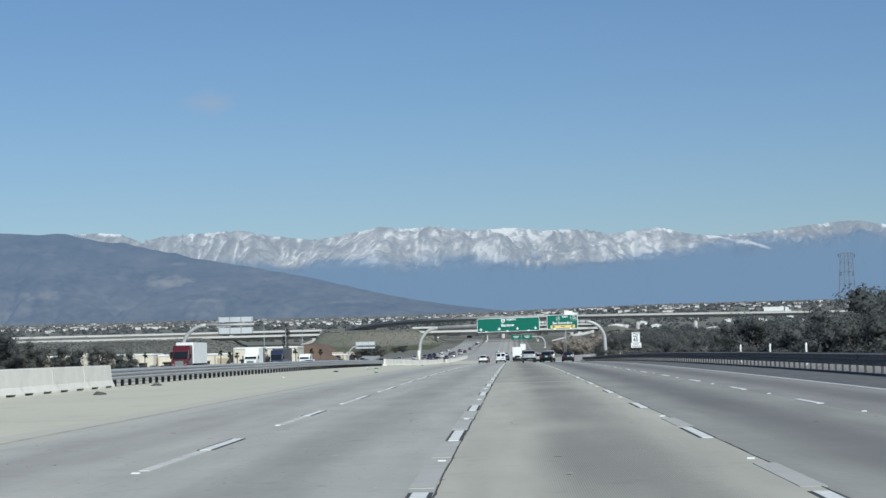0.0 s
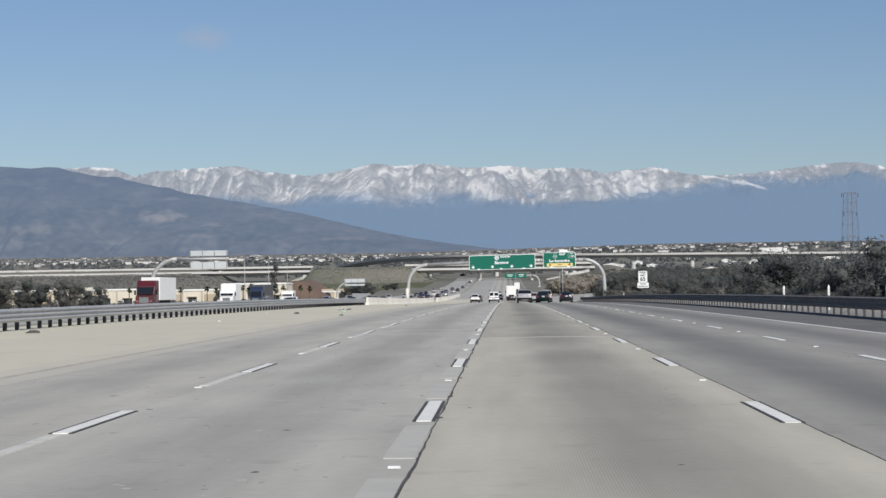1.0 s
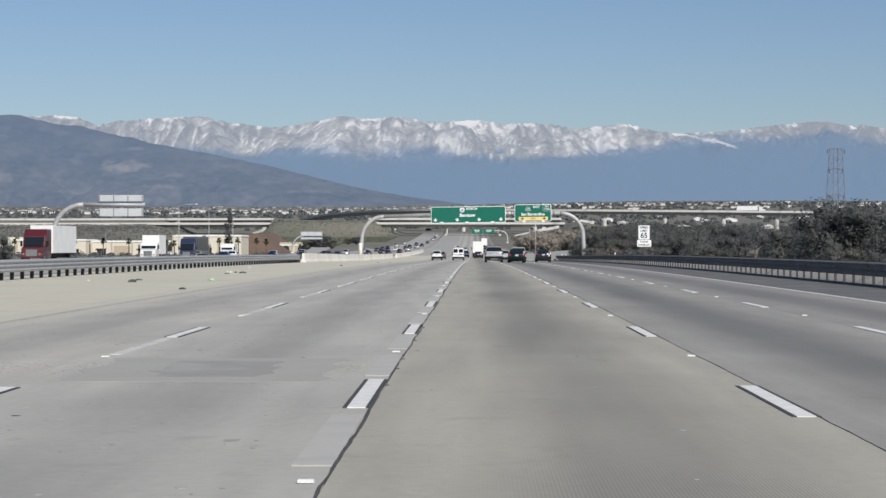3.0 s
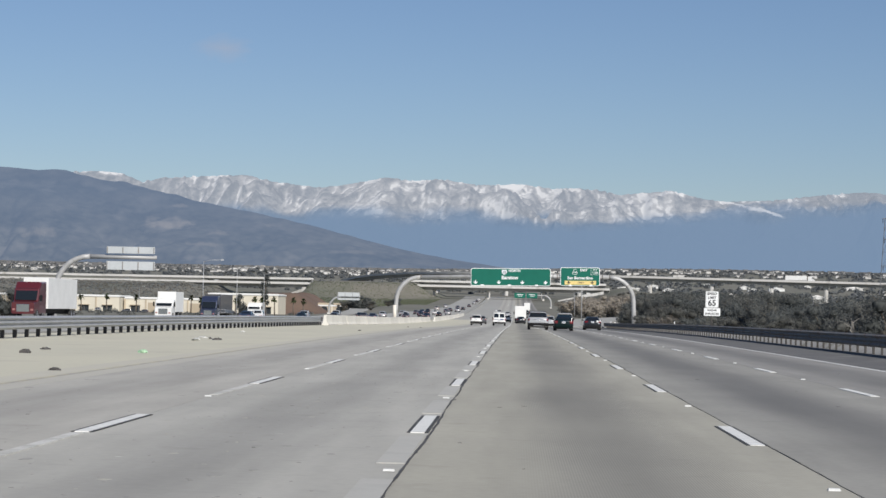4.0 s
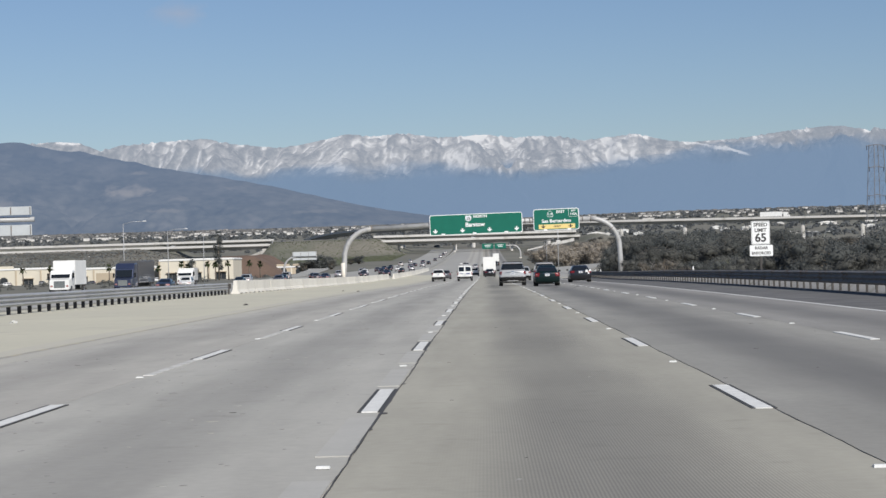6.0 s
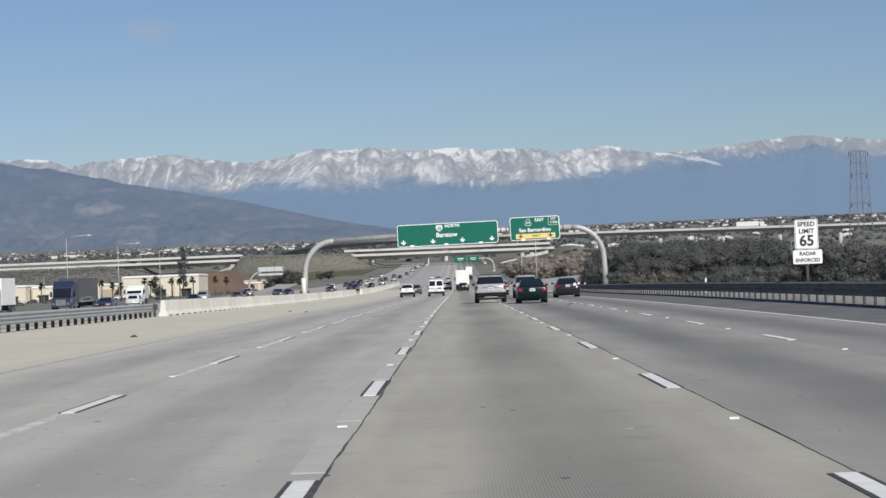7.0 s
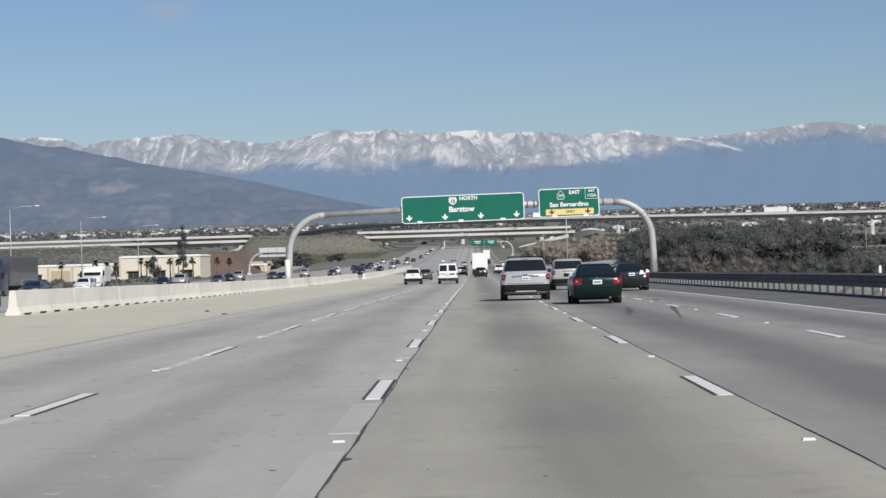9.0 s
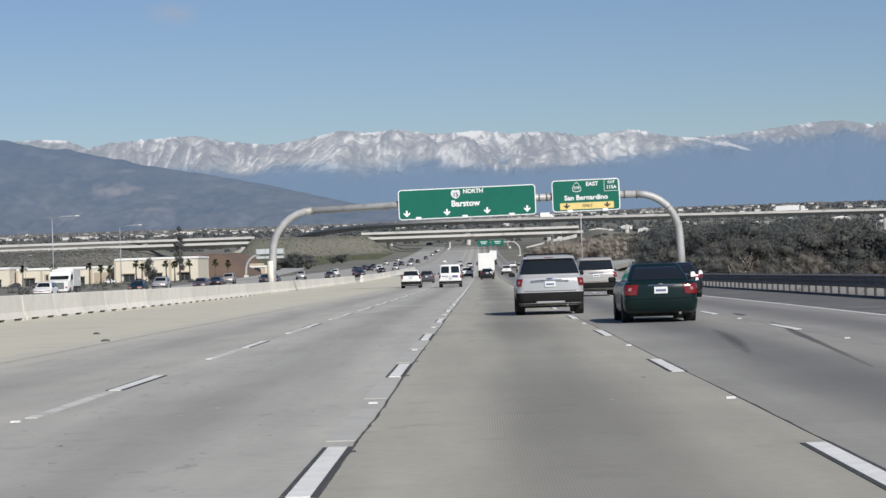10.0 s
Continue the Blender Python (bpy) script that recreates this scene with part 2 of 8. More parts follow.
M = {}
M["lane_a"] = lane_material("concrete_lane_grey", (0.401, 0.388, 0.347), (0.338, 0.324, 0.293), -5.4, 0.25)
M["lane_b"] = lane_material("concrete_lane_worn", (0.392, 0.382, 0.344), (0.331, 0.322, 0.293), -1.75, 0.3)
M["lane_c"] = lane_material("concrete_lane_grooved", (0.353, 0.339, 0.284), (0.305, 0.292, 0.247), 2.0, 0.42, 0.8, True)
M["lane_c_pale"] = lane_material("concrete_lane_pale", (0.412, 0.394, 0.330), (0.365, 0.349, 0.294), 2.1, 0.40, 0.8, True)
M["lane_d"] = lane_material("concrete_lane_oiled", (0.285, 0.278, 0.250), (0.232, 0.226, 0.205), 5.5, 0.68, 0.95)
M["lane_e"] = lane_material("concrete_lane_dark", (0.268, 0.261, 0.240), (0.220, 0.213, 0.199), 9.1, 0.6, 0.9)
M["shoulder_left"] = mat("concrete_shoulder_tan", (0.505, 0.483, 0.382), (0.44, 0.422, 0.342), scale=0.12, fine=5, rough=0.9, bump=0.2, space="World", spots=((0.41, 0.386, 0.318), 0.5, 0.36))
M["asphalt"] = mat("asphalt_shoulder", (0.115, 0.113, 0.11), (0.085, 0.084, 0.083), scale=0.4, fine=30, rough=0.9, bump=0.4, space="World", spots=((0.15, 0.147, 0.141), 0.7, 0.42))
M["concrete_opposite"] = mat("concrete_opposite", (0.34, 0.335, 0.31), (0.28, 0.275, 0.255), scale=0.05, fine=2, rough=0.88, space="World", stretch=(1, 0.1, 1))
M["paint"] = mat("white_road_paint", (0.72, 0.72, 0.69), (0.55, 0.55, 0.53), scale=5, fine=60, rough=0.7, bump=0.2, space="World", spots=((0.42, 0.42, 0.40), 12, 0.3))
M["paint_old"] = mat("worn_road_paint", (0.40, 0.395, 0.37), (0.345, 0.34, 0.318), scale=3, fine=40, rough=0.8, space="World", spots=((0.345, 0.342, 0.32), 2, 0.45))
M["paint_yellow"] = mat("faded_yellow_line", (0.40, 0.355, 0.255), (0.37, 0.345, 0.275), scale=1.2, fine=30, rough=0.85, space="World", spots=((0.3, 0.29, 0.26), 2.5, 0.5))
M["tape_black"] = mat("black_contrast_tape", (0.035, 0.035, 0.035), (0.06, 0.06, 0.058), scale=6, fine=50, rough=0.8, space="World", spots=((0.2, 0.2, 0.19), 9, 0.3))
M["paint_faded"] = mat("faded_lane_paint", (0.56, 0.555, 0.53), (0.44, 0.435, 0.41), scale=1.5, fine=18, rough=0.8, space="World", spots=((0.385, 0.38, 0.35), 2.2, 0.45))
M["paint_worn"] = mat("worn_lane_paint", (0.412, 0.405, 0.375), (0.365, 0.358, 0.332), scale=1.2, fine=22, rough=0.85, space="World", spots=((0.355, 0.35, 0.325), 1.6, 0.42))
M["sealant"] = mat("black_joint_sealant", (0.04, 0.038, 0.036), (0.09, 0.085, 0.08), scale=2, fine=20, rough=0.7, space="World")
M["marker"] = mat("marker_white", (0.75, 0.75, 0.72), (0.6, 0.6, 0.57), rough=0.3)
M["barrier"] = mat("barrier_concrete", (0.62, 0.60, 0.545), (0.54, 0.52, 0.47), scale=0.9, fine=14, rough=0.88, bump=0.2, rand=0.07, spots=((0.47, 0.45, 0.40), 1.6, 0.32))
M["galv"] = mat("galvanised_steel", (0.43, 0.435, 0.44), (0.34, 0.345, 0.35), scale=1.5, fine=25, rough=0.5, metal=0.35, bump=0.05, rand=0.05)
M["galv_dull"] = mat("weathered_guardrail_steel", (0.235, 0.225, 0.215), (0.165, 0.155, 0.147), scale=1.0, fine=18, rough=0.88, metal=0.0, spots=((0.16, 0.09, 0.05), 2.2, 0.38))
M["wood"] = mat("weathered_timber_post", (0.078, 0.073, 0.068), (0.046, 0.043, 0.04), scale=6, fine=60, rough=0.9, bump=0.3, rand=0.2, stretch=(1, 1, 0.15))
M["tube"] = mat("painted_steel_tube", (0.43, 0.43, 0.425), (0.34, 0.34, 0.335), scale=0.6, fine=9, rough=0.55, metal=0.15, bump=0.05, spots=((0.28, 0.275, 0.26), 0.9, 0.37))
M["cream"] = mat("cream_post_sleeve", (0.74, 0.69, 0.60), (0.65, 0.60, 0.52), scale=2, fine=20, rough=0.8)
M["sign_green"] = mat("green_sign_sheeting", (0.006, 0.125, 0.085), (0.005, 0.105, 0.073), scale=0.8, fine=8, rough=0.45, spec=0.3)
M["sign_white"] = mat("white_sign_sheeting", (0.78, 0.79, 0.78), (0.70, 0.71, 0.70), scale=2, fine=20, rough=0.45)
M["sign_yellow"] = mat("yellow_sign_sheeting", (0.72, 0.55, 0.20), (0.64, 0.50, 0.20), scale=2, fine=20, rough=0.5)
M["sign_black"] = mat("black_sign_film", (0.02, 0.02, 0.02), (0.03, 0.03, 0.03), rough=0.5)
M["sign_back"] = mat("bare_aluminium_sheet", (0.56, 0.58, 0.58), (0.48, 0.50, 0.50), scale=0.7, fine=7, rough=0.45, metal=0.3)
M["shield_blue"] = mat("shield_blue_film", (0.26, 0.31, 0.42), (0.22, 0.27, 0.38), rough=0.5)
M["shield_pale"] = mat("faded_shield_film", (0.62, 0.64, 0.67), (0.55, 0.57, 0.61), rough=0.5)
M["tyre"] = mat("tyre_rubber", (0.022, 0.022, 0.023), (0.035, 0.035, 0.034), scale=8, fine=60, rough=0.9)
M["rim"] = mat("alloy_rim", (0.48, 0.48, 0.49), (0.38, 0.38, 0.39), rough=0.35, metal=0.8)
M["trim"] = mat("black_plastic_trim", (0.013, 0.013, 0.014), (0.02, 0.02, 0.021), scale=5, fine=50, rough=0.8, spec=0.12)
M["under"] = mat("dark_underside", (0.012, 0.012, 0.012), (0.02, 0.02, 0.02), rough=0.95)
M["glass"] = glass_material("tinted_car_glass", (0.012, 0.015, 0.018))
M["lamp_red"] = mat("red_tail_lamp", (0.17, 0.010, 0.010), (0.12, 0.008, 0.008), rough=0.15, coat=0.5)
M["lamp_clear"] = mat("clear_lamp_lens", (0.34, 0.17, 0.155), (0.28, 0.13, 0.12), rough=0.15, coat=0.5)
M["plate"] = mat("plate_white", (0.70, 0.71, 0.70), (0.62, 0.63, 0.62), rough=0.45)
M["plate_bar"] = mat("plate_bar_blue", (0.12, 0.14, 0.25), (0.1, 0.12, 0.2), rough=0.5)
M["chrome"] = mat("chrome_trim", (0.62, 0.63, 0.65), (0.55, 0.56, 0.58), rough=0.15, metal=1.0)


def car_paint(name, c, metal=0.3, rough=0.32, coat=0.6):
    return mat(name, c, tuple(x * 0.88 for x in c), scale=1.2, fine=25, rough=rough, metal=metal, coat=coat)


M["silver"] = car_paint("silver_paint", (0.47, 0.475, 0.48), 0.35)
M["silver_warm"] = car_paint("champagne_silver_paint", (0.47, 0.45, 0.42), 0.4)
M["yellow_paint"] = car_paint("yellow_paint", (0.55, 0.33, 0.03), 0.0)
M["dark_green"] = mat("dark_green_paint", (0.004, 0.014, 0.014), (0.003, 0.011, 0.011), scale=1.2, fine=25, rough=0.3, spec=0.3, coat=0.1)
M["black"] = car_paint("black_paint", (0.010, 0.011, 0.014), 0.1)
M["white"] = car_paint("white_paint", (0.72, 0.72, 0.70), 0.0)
M["grey"] = car_paint("dark_grey_paint", (0.09, 0.09, 0.10), 0.3)
M["red"] = car_paint("maroon_paint", (0.085, 0.014, 0.018), 0.0)
M["blue"] = car_paint("navy_paint", (0.03, 0.04, 0.08), 0.2)
M["box_white"] = mat("white_box_panel", (0.72, 0.72, 0.70), (0.62, 0.62, 0.60), scale=0.6, fine=6, rough=0.6)
M["ladder"] = mat("aluminium_ladder", (0.55, 0.55, 0.55), (0.45, 0.45, 0.45), rough=0.4, metal=0.6)
M["leaf_olive"] = leaf_material("olive_scrub_leaves", (0.135, 0.138, 0.127), (0.168, 0.168, 0.153), 0.2)
M["leaf_dark"] = leaf_material("dark_oak_leaves", (0.110, 0.119, 0.116), (0.142, 0.149, 0.141), 0.2)
M["leaf_dry"] = leaf_material("dry_brush_twigs", (0.215, 0.198, 0.17), (0.165, 0.152, 0.132), 0.2)
M["leaf_tan"] = leaf_material("bare_tan_twigs", (0.38, 0.343, 0.29), (0.31, 0.28, 0.24), 0.2)
M["leaf_yellow"] = leaf_material("yellow_green_scrub_leaves", (0.195, 0.195, 0.14), (0.165, 0.168, 0.122), 0.2)
M["leaf_straw"] = leaf_material("pale_dry_grass", (0.33, 0.295, 0.215), (0.26, 0.235, 0.17), 0.2)
M["leaf_bank"] = leaf_material("green_bank_weeds", (0.150, 0.175, 0.105), (0.175, 0.19, 0.125), 0.15)
# leaf colour paled towards blue-grey, distance haze painted in
M["leaf_far"] = leaf_material("hazed_far_leaves", (0.20, 0.212, 0.215), (0.17, 0.18, 0.183), 0.15)
M["leaf_palm"] = leaf_material("palm_fronds", (0.045, 0.062, 0.03), (0.075, 0.085, 0.045))
M["bark"] = mat("grey_brown_bark", (0.17, 0.14, 0.11), (0.09, 0.075, 0.06), scale=5, fine=40, rough=0.95, bump=0.4)
M["bark_pale"] = mat("pale_dead_wood", (0.30, 0.27, 0.23), (0.2, 0.18, 0.15), scale=5, fine=40, rough=0.95)
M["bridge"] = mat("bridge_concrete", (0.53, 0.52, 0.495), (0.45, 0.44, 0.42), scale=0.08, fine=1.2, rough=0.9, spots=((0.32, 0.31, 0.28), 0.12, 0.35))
# darker copy of the concrete: soffit and wall-side shade put into the colour
M["bridge_dark"] = mat("shaded_concrete", (0.33, 0.328, 0.315), (0.27, 0.268, 0.258), scale=0.1, fine=1.5, rough=0.92)
M["stucco"] = mat("cream_stucco", (0.60, 0.555, 0.455), (0.53, 0.49, 0.405), scale=0.2, fine=3, rough=0.9, rand=0.08)
M["stucco_tan"] = mat("tan_stucco", (0.46, 0.39, 0.29), (0.40, 0.34, 0.26), scale=0.2, fine=3, rough=0.9)
M["roof_white"] = mat("white_roof_coating", (0.70, 0.70, 0.68), (0.6, 0.6, 0.58), rough=0.9)
M["roof_tile"] = mat("clay_tile_roof", (0.19, 0.175, 0.165), (0.14, 0.132, 0.126), scale=0.8, fine=8, rough=0.9, rand=0.3)
M["roof_grey"] = mat("grey_shingle_roof", (0.185, 0.183, 0.182), (0.135, 0.134, 0.134), scale=0.8, fine=8, rough=0.9, rand=0.3)
M["house"] = mat("house_stucco", (0.68, 0.665, 0.64), (0.53, 0.52, 0.50), scale=0.3, fine=3, rough=0.9, rand=0.25)
M["dark_glass"] = glass_material("dark_window_glass", (0.03, 0.035, 0.04), 0.1)
# pylon steel lightened, with the haze before it painted into the colour
M["lattice"] = mat("hazed_tower_steel", (0.19, 0.195, 0.21), (0.15, 0.155, 0.17), rough=0.7, metal=0.2)
M["debris"] = mat("dark_tyre_scrap", (0.05, 0.047, 0.044), (0.09, 0.085, 0.08), rough=0.9)
M["debris_green"] = mat("pale_green_plastic", (0.42, 0.60, 0.40), (0.34, 0.52, 0.33), rough=0.5)
M["debris_pale"] = mat("pale_litter", (0.5, 0.5, 0.47), (0.4, 0.4, 0.37), rough=0.8)


# ---- shared helpers ----
def mesh_of(name, verts, faces, materials, smooth=False, index=None):
    me = bpy.data.meshes.new(name)
    me.from_pydata([tuple(v) for v in verts], [], [tuple(f) for f in faces])
    for m in (materials if isinstance(materials, (list, tuple)) else [materials]):
        me.materials.append(m)
    if index is not None:
        me.polygons.foreach_set("material_index", index)
    if smooth:
        me.polygons.foreach_set("use_smooth", [True] * len(me.polygons))
    me.update()
    return me


def thing(name, label, category, m=None, group="", kind=""):
    ob = new(name)
    ob.empty_display_size = 0.3
    if m is not None:
        ob.matrix_basis = m
    return tagged(ob, label, category, group, kind)


def part(name, bm, material, parent, label="", smooth=False, m=None):
    """Links a bmesh or mesh as one part under its thing."""
    if isinstance(bm, bmesh.types.BMesh):
        me = bpy.data.meshes.new(name)
        if smooth:
            for f in bm.faces:
                f.smooth = True
        bm.to_mesh(me)
        bm.free()
        me.materials.append(material)
    else:
        me = bm
    ob = new(name, me)
    ob.parent = parent
    if m is not None:
        ob.matrix_basis = m
    if label:
        ob["label"] = label
    return ob


def box(x0, x1, y0, y1, z0, z1, bevel=0.0, segments=1, bm=None):
    bm = bm or bmesh.new()
    geom = bmesh.ops.create_cube(bm, size=1.0, matrix=Matrix.Translation(((x0 + x1) / 2, (y0 + y1) / 2, (z0 + z1) / 2)) @ Matrix.Diagonal((x1 - x0, y1 - y0, z1 - z0, 1)))
    if bevel:
        edges = list({e for v in geom["verts"] for e in v.link_edges})
        bmesh.ops.bevel(bm, geom=edges, offset=bevel, segments=segments, affect="EDGES", profile=0.5)
    return bm


def ring_loft(rings, closed=True, cap=True, bm=None):
    """A skin through rings of equal point count."""
    bm = bm or bmesh.new()
    vs = [[bm.verts.new(p) for p in r] for r in rings]
    n = len(rings[0])
    for a, b in zip(vs, vs[1:]):
        for i in range(n if closed else n - 1):
            j = (i + 1) % n
            bm.faces.new((a[i], a[j], b[j], b[i]))
    if cap and closed:
        bm.faces.new(vs[0][::-1])
        bm.faces.new(vs[-1])
    bmesh.ops.recalc_face_normals(bm, faces=bm.faces)
    return bm


def tube(points, radii, sides=10, bm=None):
    """A round tube along points; radii may be one number."""
    pts = [Vector(p) for p in points]
    rad = [radii] * len(pts) if isinstance(radii, (int, float)) else radii
    rings = []
    up = Vector((0.13, 0.31, 0.94)).normalized()
    for i, p in enumerate(pts):
        d = (pts[min(i + 1, len(pts) - 1)] - pts[max(i - 1, 0)]).normalized()
        a = d.cross(up)
        if a.length < 0.1:
            a = d.cross(Vector((1, 0, 0)))
        a.normalize()
        b = d.cross(a)
        rings.append([p + (a * math.cos(2 * math.pi * k / sides) + b * math.sin(2 * math.pi * k / sides)) * rad[i] for k in range(sides)])
    return ring_loft(rings, bm=bm)


def sweep(profile, path, bm=None):
    """Sweeps a closed (x, z) profile along path points (x, y, z); the profile stays upright, across y."""
    return ring_loft([[(p[0] + a, p[1], p[2] + c) for a, c in profile] for p in path], bm=bm)


def curve_points(keys, n=14):
    pts = [Vector(k) for k in keys]
    out = []
    for i in range(len(pts) - 1):
        p0, p1, p2, p3 = pts[max(i - 1, 0)], pts[i], pts[i + 1], pts[min(i + 2, len(pts) - 1)]
        for k in range(n):
            t = k / n
            out.append(0.5 * ((2 * p1) + (p2 - p0) * t + (2 * p0 - 5 * p1 + 4 * p2 - p3) * t * t + (3 * p1 - p0 - 3 * p2 + p3) * t ** 3))
    out.append(pts[-1])
    return out


class Noise2:
    """Smooth value noise on a fixed random lattice, with octaves."""

    def __init__(self, seed):
        self.t = np.random.RandomState(seed).rand(256, 256)

    def one(self, x, y):
        xi, yi = np.floor(x).astype(int), np.floor(y).astype(int)
        fx, fy = x - xi, y - yi
        fx, fy = fx * fx * (3 - 2 * fx), fy * fy * (3 - 2 * fy)
        t = self.t
        a, b = t[xi % 256, yi % 256], t[(xi + 1) % 256, yi % 256]
        c, d = t[xi % 256, (yi + 1) % 256], t[(xi + 1) % 256, (yi + 1) % 256]
        return (a * (1 - fx) + b * fx) * (1 - fy) + (c * (1 - fx) + d * fx) * fy

    def fbm(self, x, y, octaves=5, ridged=False):
        s, a, tot = 0.0, 1.0, 0.0
        for o in range(octaves):
            v = self.one(x * 2 ** o + 17.3 * o, y * 2 ** o + 5.1 * o)
            if ridged:
                v = 1 - np.abs(2 * v - 1)
            s, tot, a = s + a * v, tot + a, a * 0.5
        return s / tot


    def spurs(self, x, y, octaves=5):
        """Sharp branching crests: each octave lives on the crests of the one before."""
        s, amp, tot, weight = 0.0, 1.0, 0.0, 1.0
        for o in range(octaves):
            n = (1 - np.abs(2 * self.one(x * 2 ** o + 31.7 * o, y * 2 ** o + 11.9 * o) - 1)) ** 2
            s, tot = s + n * weight * amp, tot + amp
            weight, amp = np.clip(n * 1.8, 0, 1), amp * 0.55
        return s / tot * 1.5


def grid_mesh(name, X, Y, Z, material, smooth=True):
    r, c = X.shape
    me = bpy.data.meshes.new(name)
    idx = np.arange(r * c).reshape(r, c)
    quads = np.stack([idx[:-1, :-1], idx[:-1, 1:], idx[1:, 1:], idx[1:, :-1]], -1).reshape(-1, 4)
    me.from_pydata(np.stack([X, Y, Z], -1).reshape(-1, 3).tolist(), [], quads.tolist())
    me.materials.append(material)
    me.polygons.foreach_set("use_smooth", [smooth] * len(me.polygons))
    me.update()
    return me


# ---- the lie of the land ----
CREST, BEND = 2.97e-5, 2.41e-5


def road_z(y):
    """Height of the carriageway: over a gentle crest, through a sag and up towards the interchange."""
    y = np.asarray(y, dtype=float)
    a = -0.5 * CREST * (y - 119) ** 2
    d = y - 330.0
    b = -0.661 - 0.00627 * d + 0.5 * BEND * d * d
    e = 8.5 + 0.026 * (y - 1500.0)
    return np.where(y < 330, a, np.where(y < 1500, b, e))


def smooth01(t):
    t = np.clip(t, 0, 1)
    return t * t * (3 - 2 * t)


LAND = Noise2(4)


def land_z(x, y):
    """Height of the open ground round the roads."""
    x, y = np.asarray(x, dtype=float), np.asarray(y, dtype=float)
    base = road_z(y) - 0.35
    far = 8.2 + 0.0305 * (y - 1500) - 2.6e-6 * np.clip(y - 1500, 0, None) ** 2
    far = far + smooth01((y - 1750) / 1300) * (2.0 + 9.5 * smooth01((x + 260) / 600))
    base = np.where(y > 1500, far, base)
    # flat commercial land below the road on one side, a wash with scrub on the other
    left = smooth01((-x - 56) / 40) * smooth01((y - 330) / 200) * (1 - smooth01((y - 1060) / 400))
    base = base * (1 - left) + left * np.where(y < 800, -2.4, -3.0)
    right = smooth01((x - 17) / 10) * (1 - smooth01((y - 1200) / 300))
    base = base - right * 1.1
    # banks that carry the crossing highway
    along = smooth01((y - 1425) / 36) * (1 - smooth01((y - 1575) / 36))
    cut = smooth01((x + 143) / 12) * (1 - smooth01((x + 68) / 22))
    west = 1 - smooth01((x + 215) * 0.05)
    east = smooth01((x - 50) * 0.04)
    bank = np.maximum(np.maximum(cut, west), east) * along
    base = base * (1 - bank) + bank * np.maximum(base, 15.1 - 6.5 * smooth01((x - 78) / 50) + 3.5 * smooth01((y - 1500) / 24) * (1 - smooth01((x - 66) / 30)) + 2.2 * cut * smooth01((y - 1440) / 20) * (1 - smooth01((y - 1471) / 5)))
    slope = smooth01((-x - 150) / 60) * smooth01((y - 1060) / 380) * (1 - smooth01((y - 1500) / 60))
    base = np.maximum(base, slope * 13.5 - 3.0 * (1 - slope) - 50 * (slope < 0.01))
    off = smooth01((np.abs(x + 18) - 40) / 60)
    return base + off * (LAND.fbm(x / 40, y / 40, 4) - 0.5) * 1.2


def ground_material():
    m = mat("dry_grass_and_dirt", (0.165, 0.155, 0.128), (0.125, 0.122, 0.098), scale=0.012, fine=0.35, rough=0.95, bump=0.3, space="World",
            spots=((0.115, 0.118, 0.092), 0.03, 0.45))
    return m


def build_ground():
    m = ground_material()
    xs = np.unique(np.concatenate([np.linspace(-2700, -420, 45), np.linspace(-420, 420, 211), np.linspace(420, 2600, 45)]))
    ys = np.unique(np.concatenate([np.linspace(-600, -40, 15), np.linspace(-40, 1000, 131), np.linspace(1000, 1700, 176), np.linspace(1700, 4990, 90)]))
    X, Y = np.meshgrid(xs, ys)
    tagged(new("ground", grid_mesh("ground", X, Y, land_z(X, Y), m)), "dry grassland and dirt with green patches around the freeway", "ground", kind="structure")


build_ground()


